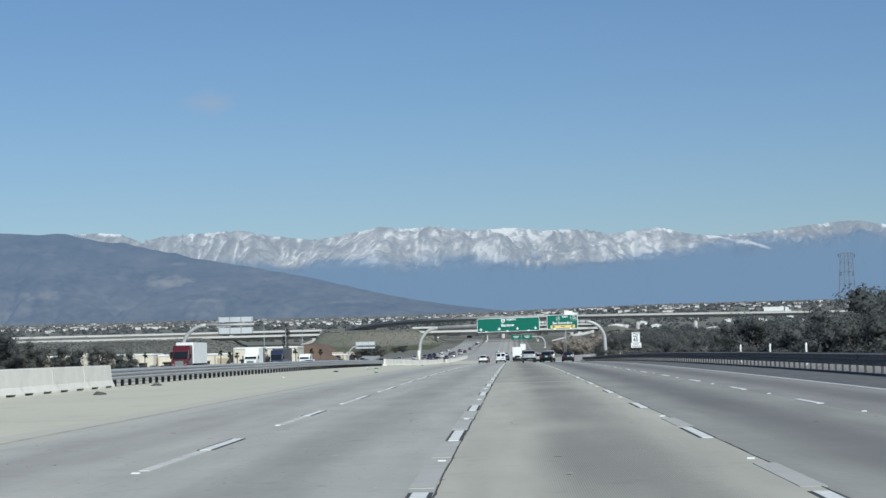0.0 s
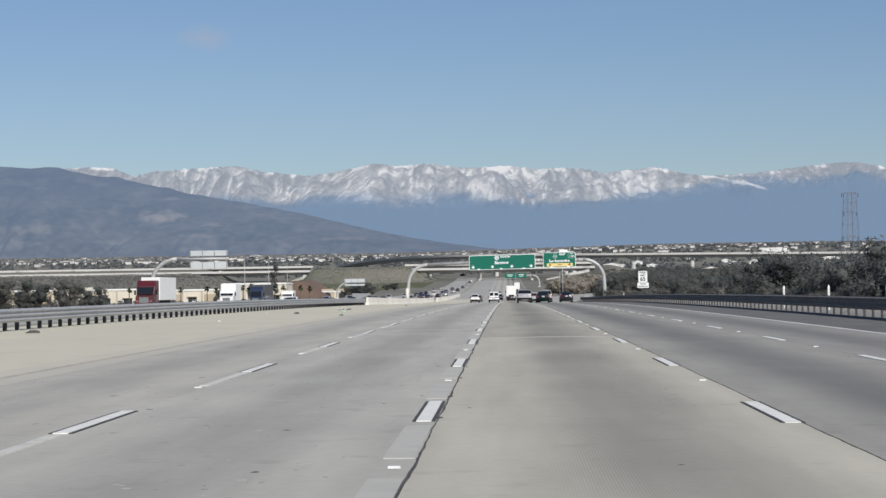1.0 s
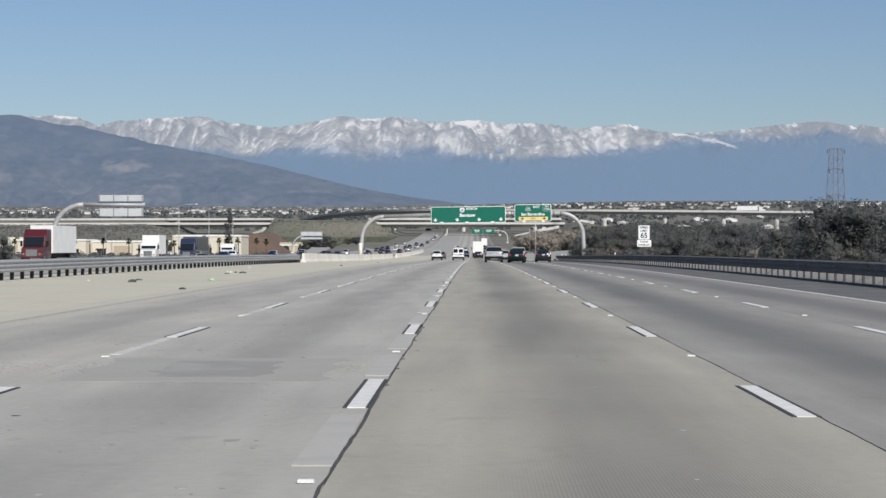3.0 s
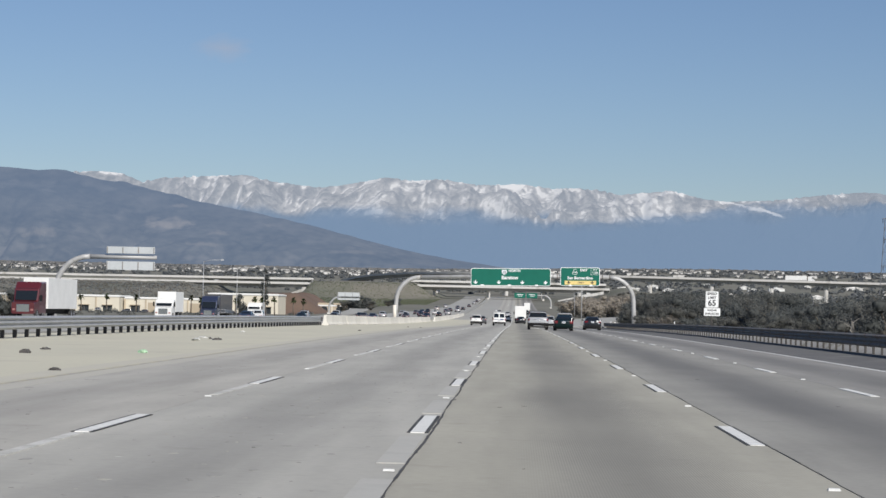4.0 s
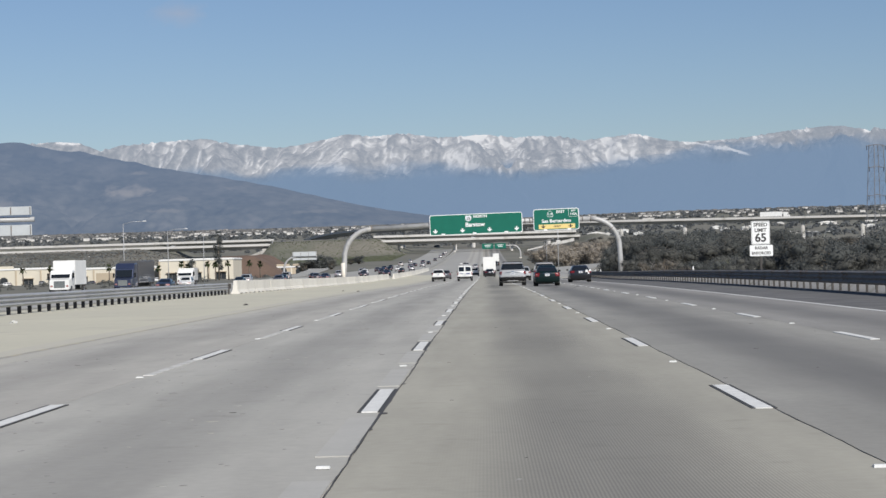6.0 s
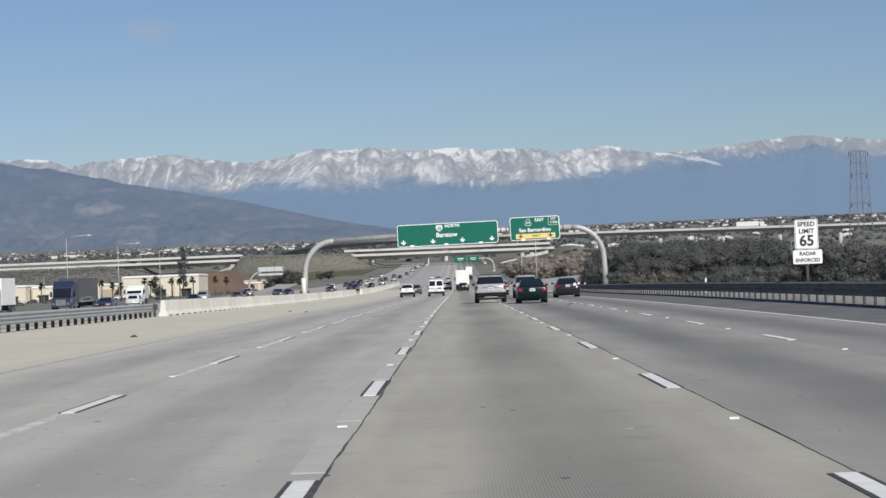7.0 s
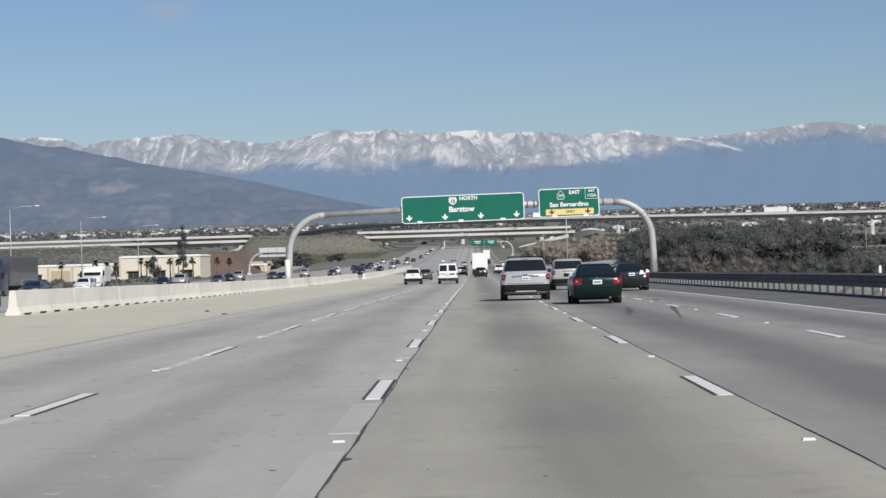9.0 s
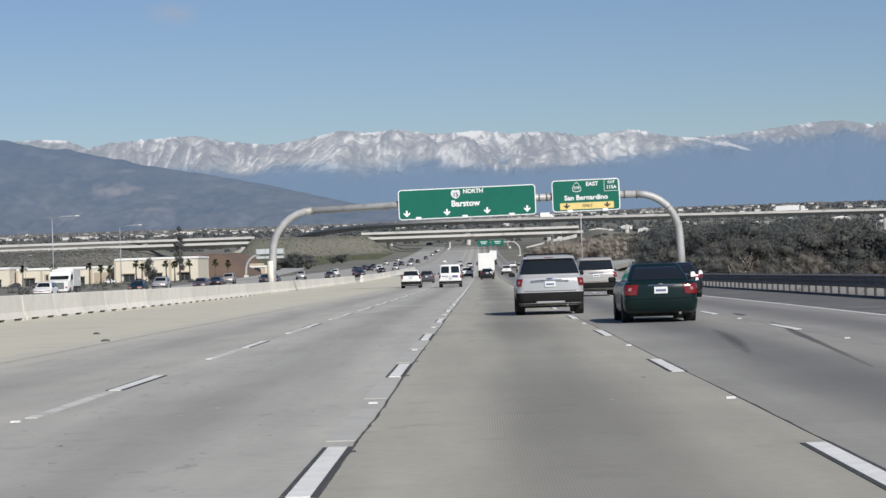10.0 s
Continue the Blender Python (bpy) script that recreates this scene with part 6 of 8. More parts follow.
scrub("brush", "grey-green brush on the bank below the flyover", 900, (44, 330, 1400, 1452), (0.9, 2.2), M["leaf_olive"], 30, 60, 0.45)
scrub("far_trees", "haze-pale street trees scattered between distant houses", 7600, (-1100, 1000, 1640, 4140), (2.0, 4.8), M["leaf_far"], 9, 34, 1.5)
scrub("far_trees", "low shrubs along the commercial frontage", 150, (-250, -64, 560, 985), (0.8, 2.2), M["leaf_olive"], 10, 70, 0.35)


def verge(name, x0, x1, y0, y1, lift, material, label):
    ys = np.arange(y0, y1, 6.0)
    X, Y = np.meshgrid(np.linspace(x0, x1, 15), ys)
    Z = np.maximum(land_z(X, Y), -99) + lift + (LAND.fbm(X / 2.2, Y / 2.2, 3) - 0.5) * 0.12
    Z = Z + 0.62 * smooth01((X - 15.0) / 0.9) * (1 - smooth01((X - 16.6) / 3.2))
    tagged(new(name, grid_mesh(name, X, Y, Z, material)), label, "ground", kind="structure")


M["dirt"] = mat("pale_dry_dirt", (0.385, 0.375, 0.355), (0.31, 0.302, 0.285), scale=0.3, fine=4, rough=0.95, bump=0.3, space="World", spots=((0.17, 0.16, 0.10), 0.6, 0.36))
M["dirt_brown"] = mat("brown_graded_dirt", (0.135, 0.088, 0.064), (0.10, 0.07, 0.053), scale=0.05, fine=0.6, rough=0.95, space="World")
verge("verge", 14.92, 21.8, 0, 560, 0.06, M["dirt"], "strip of pale dry dirt behind the guard rail")


def left_trees():
    rnd = random.Random(9)
    for x, y, top, kind in ((-98, 394, 7.4, "dark"), (-94, 398, 5.8, "dark"), (-89, 390, 4.4, "olive"), (-84, 396, 4.2, "dark"), (-77, 394, 4.2, "olive"), (-72.5, 396, 2.9, "dark"),
                            (-104, 410, 6.0, "olive"), (-66, 1000, 6.2, "dark"), (-70, 1010, 5.6, "dark"), (-61.5, 994, 4.2, "olive"), (-73.5, 1003, 3.6, "olive"), (-60, 1160, 6.0, "dark"), (-66, 1190, 5.0, "olive"), (-78, 1210, 6.5, "dark")):
        put_shrub(kind, x, y, top, rnd)["group"] = "trees beyond the opposing lanes"


left_trees()


def palm(x, y, h, seed):
    rs = random.Random(seed)
    z = float(land_z(x, y))
    t = thing("palm_tree", "short fan palm in front of the cream building", "palm tree", pose(x, y, z, 0, 0, rs.uniform(0, 360)), "palms along the frontage")
    part("trunk", tube([(0, 0, -0.2), (0.1, 0, h * 0.5), (0.05, 0.1, h)], [0.28, 0.22, 0.2], 8), M["bark"], t, smooth=True)
    bm = bmesh.new()
    for k in range(26):
        a, el = rs.uniform(0, 2 * math.pi), rs.uniform(-0.9, 1.2)
        d = Vector((math.cos(a) * math.cos(el), math.sin(a) * math.cos(el), math.sin(el)))
        side = d.cross(Vector((0, 0, 1))).normalized()
        ln = rs.uniform(1.2, 1.9)
        o = Vector((0.05, 0.1, h))
        pts = [(o, 0.06), (o + d * ln * 0.6, 0.55), (o + d * ln - Vector((0, 0, 0.35)), 0.08)]
        vs = [(bm.verts.new(p - side * w), bm.verts.new(p + side * w)) for p, w in pts]
        for (a1, b1), (a2, b2) in zip(vs, vs[1:]):
            bm.faces.new((a1, b1, b2, a2))
    part("fronds", bm, M["leaf_palm"], t)


for i, (x, y, h) in enumerate(((-152, 935, 5.9), (-140.6, 930, 6.0), (-130.6, 940, 6.6), (-125.8, 935, 5.6), (-121.8, 930, 5.2), (-113.9, 935, 6.8), (-111.2, 930, 5.6), (-104.3, 938, 6.4),
                               (-100.6, 932, 6.2), (-96.6, 940, 6.6), (-94.3, 990, 6.4), (-91, 1000, 6.0), (-163, 930, 6.0), (-175, 938, 5.8), (-188, 932, 6.1), (-198, 940, 5.5))):
    palm(x, y, h, i)


def conifer(x, y, h, seed, label):
    rs = np.random.RandomState(seed)
    z = float(land_z(x, y))
    t = thing("pine_tree", label, "pine tree", pose(x, y, z))
    part("trunk", tube([(0, 0, -0.3), (0, 0, h * 0.6), (0, 0, h * 0.97)], [0.35, 0.22, 0.05], 8), M["bark"], t, smooth=True)
    cl = []
    for k in range(34):
        q = rs.rand()
        zz = h * (0.16 + 0.8 * q)
        w = (1.9 if q < 0.75 else 1.9 * (1 - q) / 0.25) * rs.rand() ** 0.5
        a = rs.rand() * 6.28
        cl.append((math.cos(a) * w, math.sin(a) * w, zz, 0.55 + 0.7 * rs.rand()))
    v, f = leaf_cloud(seed, cl, 2600, 0.26, 1.2)
    part("crown", mesh_of("crown", v, f, M["leaf_dark"]), None, t)


conifer(-103, 961, 19.5, 2, "tall narrow dark conifer beside the cream building")
conifer(-113.0, 958, 8.0, 3, "dark conifer beside the cream building")


# ---- commercial buildings ----
def store(x0, x1, y, depth, h, wall, seed, label):
    rs = random.Random(seed)
    z = float(land_z((x0 + x1) / 2, y)) - 0.3
    t = thing("store_building", label, "building", pose((x0 + x1) / 2, y, z))
    w = (x1 - x0) / 2
    part("wall", box(-w, w, 0, depth, 0, h), M[wall], t)
    part("cornice", box(-w - 0.25, w + 0.25, -0.3, depth + 0.3, h, h + 0.7, 0.08), M["roof_white"], t, "white cornice")
    part("roof", box(-w + 0.6, w - 0.6, 0.6, depth - 0.6, h + 0.7, h + 0.85), M["roof_white"], t)
    n = max(2, int(2 * w / 9))
    other = M["stucco" if wall != "stucco" else "stucco_tan"]
    for k in range(n):
        cx = -w + (k + 0.5) * 2 * w / n
        part("pilaster", box(cx - w / n - 0.35, cx - w / n + 0.35, -0.25, 0, 0, h), other, t)
        bay = rs.random()
        if bay < 0.4:
            d = part("opening", box(cx - 2.0, cx + 2.0, -0.06, 0.02, 0, 3.2), M["dark_glass"], t, "dark shopfront opening")
            part("awning", box(cx - 2.3, cx + 2.3, -1.0, 0, 3.25, 3.6, 0.05), M["stucco_tan"], d)
            part("mullion", box(cx - 0.06, cx + 0.06, -0.09, -0.06, 0, 3.2), M["galv_dull"], d)
        elif bay < 0.75:
            part("wall_panel", box(cx - w / n + 0.9, cx + w / n - 0.9, -0.08, 0, 0.4, h - 1.5), M["stucco_shade"], t, "tan recessed wall panel")
        else:
            a = [(cx + math.cos(math.pi * q / 10) * 1.7, 2.6 + math.sin(math.pi * q / 10) * 1.5) for q in range(11)]
            o = [(cx + 1.7, 0), *a, (cx - 1.7, 0)]
            part("archway", ring_loft([[(p, -0.1, q) for p, q in o], [(p, 0.02, q) for p, q in o]]), M["dark_glass"], t, "dark arched doorway")
            part("parapet", box(cx - w / n * 0.8, cx + w / n * 0.8, -0.2, 0.5, h + 0.7, h + 1.7, 0.06), M[wall], t, "raised parapet over the door")


M["stucco_shade"] = mat("tan_wall_panel", (0.40, 0.335, 0.245), (0.35, 0.295, 0.22), scale=0.2, fine=3, rough=0.9)
store(-262, -214, 1010, 30, 6.3, "stucco_tan", 1, "tan stucco store with white cornice")
store(-213, -172, 1004, 30, 6.9, "stucco", 2, "long cream stucco store with white cornice")
store(-171, -134, 1012, 30, 6.1, "stucco", 3, "cream stucco store with dark openings")
store(-133, -102.5, 1004, 30, 8.2, "stucco", 4, "cream stucco store end wall beside palms")
store(-330, -266, 1030, 30, 7.0, "stucco", 5, "long low cream warehouse")
store(-95, -80, 1100, 14, 4.0, "stucco_tan", 6, "small tan kiosk building")
store(-420, -340, 980, 30, 6.0, "stucco_tan", 7, "low tan stucco warehouse with white cornice")


def shed(x, y, w, depth, h, clad="shed_red", label="maroon metal storage shed behind the thicket", group=""):
    z = float(land_z(x, y)) - 0.3
    t = thing("storage_shed", label, "shed", pose(x, y, z), group)
    part("wall", box(-w / 2, w / 2, 0, depth, 0, h), M[clad], t)
    part("roof", ring_loft([[(-w / 2 - 0.4, yy, h), (w / 2 + 0.4, yy, h), (w / 2 + 0.4, yy, h + 0.15), (0, yy, h + 1.3), (-w / 2 - 0.4, yy, h + 0.15)] for yy in (-0.4, depth + 0.4)]), M[clad], t)
    d = part("roller_door", box(-1.8, 1.8, -0.08, 0.0, 0, min(3.6, h * 0.8)), M["roof_white"], t, "pale roller door")
    part("door_track", box(-2.0, -1.8, -0.1, 0.0, 0, min(3.8, h * 0.85)), M["galv_dull"], d)


M["shed_red"] = mat("maroon_metal_cladding", (0.115, 0.035, 0.033), (0.085, 0.028, 0.027), scale=0.5, fine=6, rough=0.7, stretch=(6, 6, 0.2))
shed(131, 748, 9, 16, 14.6)
lot = random.Random(58)
for k in range(22):
    y = lot.uniform(1680, 2250)
    shed((0.035 + 0.0095 * k) * y + lot.uniform(-12, 12), y, lot.uniform(6, 17), lot.uniform(6, 10), lot.uniform(1.8, 2.9), lot.choice(("roof_white", "house")),
         "low pale metal building beyond the flyover", "pale buildings beyond the flyover")


def berm():
    xs, ys = np.linspace(-126, -84, 43), np.linspace(1060, 1190, 61)
    X, Y = np.meshgrid(xs, ys)
    h = 9.6 * smooth01((X + 126) / 9) * (1 - smooth01((X + 104) / 20)) * smooth01((Y - 1060) / 18) * (1 - smooth01((Y - 1150) / 40))
    Z = land_z(X, Y) + h * (0.85 + 0.3 * LAND.fbm(X / 9, Y / 9, 4)) - 0.1
    tagged(new("dirt_mound", grid_mesh("dirt_mound", X, Y, Z, M["dirt_brown"])), "bare brown dirt mound beside the stores", "dirt mound", kind="structure")


berm()


# ---- interchange bridges ----
def deck_mesh(path, section):
    rings = []
    pts = [Vector(p) for p in path]
    for i, p in enumerate(pts):
        d = pts[min(i + 1, len(pts) - 1)] - pts[max(i - 1, 0)]
        n = Vector((d.y, -d.x, 0)).normalized()
        rings.append([p + n * a + Vector((0, 0, c)) for a, c in section])
    return ring_loft(rings)


def bridge(name, label, keys, width, depth, columns, abutments=()):
    t = thing(name, label, "bridge", kind="")
    path = curve_points(keys)
    w = width / 2
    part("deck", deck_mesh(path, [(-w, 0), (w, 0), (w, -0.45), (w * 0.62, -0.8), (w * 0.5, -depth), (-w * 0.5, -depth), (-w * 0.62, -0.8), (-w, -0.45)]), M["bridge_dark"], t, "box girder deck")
    for s in (-1, 1):
        part("parapet", deck_mesh(path, [(s * (w + 0.02), -0.5), (s * (w + 0.02), 0.95), (s * (w - 0.25), 0.95), (s * (w - 0.3), 0.02)][::s]), M["bridge"], t, "pale concrete parapet")
    for x, r in columns:
        p = min(path, key=lambda q: abs(q.x - x))
        zb = float(land_z(x, p.y)) - 0.5
        part("pier", ring_loft([[(p.x + a * r * k, p.y + b * r * 0.7 * k, z) for a, b in ((-1, -0.4), (-0.4, -1), (0.4, -1), (1, -0.4), (1, 0.4), (0.4, 1), (-0.4, 1), (-1, 0.4))]
                                for z, k in ((zb, 1.0), (p.z - depth - 2.0, 1.0), (p.z - depth - 0.05, 1.35))]), M["bridge"], t, "concrete pier")
    for x, s, run in abutments:
        p = min(path, key=lambda q: abs(q.x - x))
        zb = float(road_z(p.y)) - 0.6
        part("abutment", box(x - 1.2, x + 1.2, p.y - w - 0.6, p.y + w + 0.6, zb, p.z - depth + 0.1), M["bridge"], t, "pale concrete abutment")
        slope = [(x, zb), (x + s * run, zb), (x, p.z - depth - 0.6)]
        part("slope_paving", ring_loft([[(a, p.y - w - 1.5, c) for a, c in slope], [(a, p.y + w + 1.5, c) for a, c in slope]]), M["bridge"], t, "paved concrete bank under the deck")
        wing = [(x - s * 10, p.z - depth + 1.2), (x + s * run * 0.98, zb + 0.8), (x + s * run, zb), (x - s * 10, p.z - depth - 0.8)]
        part("wing_wall", ring_loft([[(a, p.y - w - 2.6, c) for a, c in wing], [(a, p.y - w - 1.7, c) for a, c in wing]]), M["bridge"], t, "pale sloping wing wall")


bridge("overpass", "concrete highway overpass crossing the freeway at the interchange", [(-71, 1480, 15.9), (-18, 1480, 15.9), (62, 1480, 15.9)], 16, 2.3,
       ((-18, 0.8), (-53, 0.8), (20, 0.8)), ((-67, 1, 18), (48, -1, 20)))
bridge("overpass", "concrete highway overpass spanning the ramp beside the stores", [(-560, 1490, 15.2), (-300, 1484, 15.6), (-136, 1481, 15.8)], 16, 2.3, (), ((-139, -1, 14),))
bridge("overpass", "second concrete overpass deck behind the first", [(-560, 1545, 19.0), (-300, 1540, 19.3), (-140, 1537, 19.5)], 15, 2.1, (), ())
bridge("overpass", "second concrete overpass deck over the freeway lanes", [(-72, 1536, 19.6), (-18, 1536, 19.6), (62, 1536, 19.6)], 15, 2.1,
       ((-18, 0.8), (-53, 0.8), (20, 0.8)), ())
FLY = [(-158, 1960, 21.5), (-112, 1780, 26.4), (-40, 1640, 27.6), (60, 1580, 26.4), (160, 1552, 25.2), (290, 1524, 23.7), (430, 1500, 22.2), (700, 1470, 19)]
bridge("flyover_ramp", "long concrete flyover ramp on single piers", FLY, 10.5, 2.3, tuple((x, 1.25) for x in (-60, -8, 46, 92, 134, 174, 213, 256, 300, 345)))

# ---- exit ramp ----
def exit_ramp():
    t = thing("road", "pale concrete exit ramp curving away from the freeway", "road", kind="structure")
    path = curve_points([(x, y, float(road_z(y)) + (0.0 if y < 600 else 0.15)) for x, y in RAMP], 10)
    part("lane", deck_mesh(path, [(-7.5, 0), (7.5, 0.25), (7.5, -0.8), (-7.5, -0.8)]), M["concrete_opposite"], t)


exit_ramp()


# ---- distant houses ----
def house_meshes(w, d, h):
    wall = box(-w / 2, w / 2, -d / 2, d / 2, 0, h)
    wm = bpy.data.meshes.new("house_wall")
    wall.to_mesh(wm)
    wall.free()
    wm.materials.append(M["house"])
    e = 0.5
    bm = bmesh.new()
    rh = w * 0.17
    b = [bm.verts.new(p) for p in ((-w / 2 - e, -d / 2 - e, h), (w / 2 + e, -d / 2 - e, h), (w / 2 + e, d / 2 + e, h), (-w / 2 - e, d / 2 + e, h))]
    r = [bm.verts.new(p) for p in ((-w / 2 + d * 0.4, 0, h + rh), (w / 2 - d * 0.4, 0, h + rh))]
    for f in ((b[0], b[1], r[1], r[0]), (b[2], b[3], r[0], r[1]), (b[1], b[2], r[1]), (b[3], b[0], r[0]), (b[3], b[2], b[1], b[0])):
        bm.faces.new(f)
    rm = bpy.data.meshes.new("house_roof")
    bm.to_mesh(rm)
    bm.free()
    return wm, rm


HOUSES = [house_meshes(w, d, h) for w, d, h in ((12, 8, 5.2), (10, 8, 4.8), (14, 9, 3.2), (11, 9, 5.4))]
win_bm = box(-0.9, 0.9, -0.06, 0.0, 0, 1.3)
WINDOW = bpy.data.meshes.new("window")
win_bm.to_mesh(WINDOW)
win_bm.free()
WINDOW.materials.append(M["dark_glass"])


def build_houses():
    rnd = random.Random(31)
    roofs = []
    for wm, rm in HOUSES:
        pair = []
        for m in ("roof_tile", "roof_grey"):
            c = rm.copy()
            c.materials.append(M[m])
            pair.append(c)
        roofs.append(pair)
    for k in range(125):
        x = rnd.uniform(-0.27, 0.24)
        y = (2350 if x < 0.03 else 3050) + (1500 if x < 0.03 else 850) * rnd.random() ** 0.8
        x = x * y
        i, j = rnd.randrange(4), rnd.randrange(2)
        z = float(land_z(x, y))
        t = thing("house", "distant stucco house with a %s roof" % ("clay tile" if j == 0 else "grey shingle"), "house", pose(x, y, z - 0.3, 0, 0, rnd.choice((0, 0, 90, 25, -20))) @ Matrix.Scale(rnd.uniform(0.55, 0.75), 4), "far residential tract")
        part("wall", HOUSES[i][0], None, t)
        part("roof", roofs[i][j], None, t)
        w, d = ((12, 8), (10, 8), (14, 9), (11, 9))[i]
        for s in (-0.28, 0.25):
            part("window", WINDOW, None, t, m=pose(w * s, -d / 2, 1.6))
    # beyond them a joined carpet of roofs
    bw, br = bmesh.new(), bmesh.new()
    for k in range(2000):
        y = rnd.uniform(2500, 4140)
        x = (rnd.uniform(-0.29, 0.27) if k < 1200 else rnd.uniform(-0.29, 0.03)) * y
        z = float(land_z(x, y))
        w, d, h = rnd.uniform(3.5, 8), rnd.uniform(4, 7), rnd.uniform(1.6, 3.4)
        box(x - w / 2, x + w / 2, y - d / 2, y + d / 2, z - 0.5, z + h, bm=bw)
        box(x - w / 2 - 0.6, x + w / 2 + 0.6, y - d / 2 - 0.6, y + d / 2 + 0.6, z + h, z + h + 0.8, bm=br)
    far = thing("far_houses", "carpet of tiny pale houses below the mountains", "houses", kind="stuff")
    part("walls", bw, M["house"], far)
    part("roofs", br, M["roof_grey"], far)


build_houses()


# ---- transmission tower ----
def pylon(x, y, top):
    z = float(land_z(x, y)) - 0.3
    h = top - z
    t = thing("transmission_tower", "grey steel lattice power pylon behind the thicket", "power pylon", pose(x, y, z, 0, 0, 20))

    def half(q):
        return 3.7 * (1 - q) + 1.9 * q

    for sx in (-1, 1):
        for sy in (-1, 1):
            part("leg", tube([(sx * half(q), sy * half(q), h * q) for q in (0, 0.5, 1)], 0.15, 6), M["lattice"], t)
    levels = [0.0, 0.2, 0.38, 0.54, 0.68, 0.8, 0.9, 1.0]
    bm = bmesh.new()
    for a, b in zip(levels, levels[1:]):
        for s in (-1, 1):
            for k in (-1, 1):
                tube([(s * k * half(a), s * half(a), h * a), (-s * k * half(b), s * half(b), h * b)], 0.035, 4, bm)
                tube([(s * half(a), s * k * half(a), h * a), (s * half(b), -s * k * half(b), h * b)], 0.035, 4, bm)
            tube([(-half(b), s * half(b), h * b), (half(b), s * half(b), h * b)], 0.035, 4, bm)
            tube([(s * half(b), -half(b), h * b), (s * half(b), half(b), h * b)], 0.035, 4, bm)
    part("bracing", bm, M["lattice"], t)
    for q, w in ((0.99, 4.2), (0.80, 3.2), (0.55, 3.8)):
        arm = part("crossarm", tube([(-w, 0, h * q), (0, 0, h * q + 0.5), (w, 0, h * q)], 0.14, 6), M["lattice"], t)
        for s in (-1, 1):
            part("insulator", tube([(s * w * 0.95, 0, h * q), (s * w * 0.95, 0, h * q - 1.6)], 0.12, 6), M["trim"], arm)


pylon(151, 942, 41.5)


# ---- vehicles ----
def section(y, hw, z0, z1, r=0.12, bulge=0.03):
    """A rounded body section across x at station y."""
    zm = z0 + (z1 - z0) * 0.52
    return [(-hw + r, y, z0), (hw - r, y, z0), (hw - r * 0.3, y, z0 + r * 0.35), (hw - 0.01, y, z0 + r), (hw + bulge, y, zm), (hw - 0.01, y, z1 - r), (hw - r * 0.35, y, z1 - r * 0.25), (hw - r, y, z1),
            (-hw + r, y, z1), (-hw + r * 0.35, y, z1 - r * 0.25), (-hw + 0.01, y, z1 - r), (-hw - bulge, y, zm), (-hw + 0.01, y, z0 + r), (-hw + r * 0.3, y, z0 + r * 0.35)]


def wheel(parent, x, y, r, w, side):
    t = part("wheel", tube([(x - w / 2 * 0.9, y, r), (x + w / 2 * 0.9, y, r)], r * 0.55, 16), M["under"], parent)
    prof = [(-w / 2, 0.62), (-w / 2, 0.9), (-w / 2 + 0.04, 1.0), (w / 2 - 0.04, 1.0), (w / 2, 0.9), (w / 2, 0.62)]
    n = 22
    bm = bmesh.new()
    vs = [[bm.verts.new((x + a, y + math.cos(2 * math.pi * k / n) * q * r, r + math.sin(2 * math.pi * k / n) * q * r)) for k in range(n)] for a, q in prof]
    for a, b in zip(vs, vs[1:] + vs[:1]):
        for k in range(n):
            bm.faces.new((a[k], a[(k + 1) % n], b[(k + 1) % n], b[k]))
    bmesh.ops.recalc_face_normals(bm, faces=bm.faces)
    part("tyre", bm, M["tyre"], t, smooth=False)
    bm = bmesh.new()
    xo = x + side * w * 0.42
    tube([(xo - side * 0.01, y, r), (xo + side * 0.02, y, r)], r * 0.16, 10, bm)
    for k in range(5):
        a = 2 * math.pi * k / 5 + 0.3
        tube([(xo, y + math.cos(a) * r * 0.1, r + math.sin(a) * r * 0.1), (xo, y + math.cos(a) * r * 0.6, r + math.sin(a) * r * 0.6)], [r * 0.09, r * 0.06], 6, bm)
    part("rim", bm, M["rim"], t)


def face_panel(corners, out, inset=0.06, lift=0.006, thick=0.012):
    """A glass pane inside four corners (in order), lifted along out."""
    c = [Vector(p) for p in corners]
    mid = sum(c, Vector()) / 4
    out = Vector(out).normalized()
    ring = [p + (mid - p).normalized() * inset for p in c]
    # round the corners a little
    o = []
    for i, p in enumerate(ring):
        a, b = ring[i - 1], ring[(i + 1) % 4]
        o += [p + (a - p) * 0.08, p + (a - p) * 0.02 + (b - p) * 0.02, p + (b - p) * 0.08]
    return ring_loft([[p + out * lift for p in o], [p + out * (lift - thick) for p in o]])


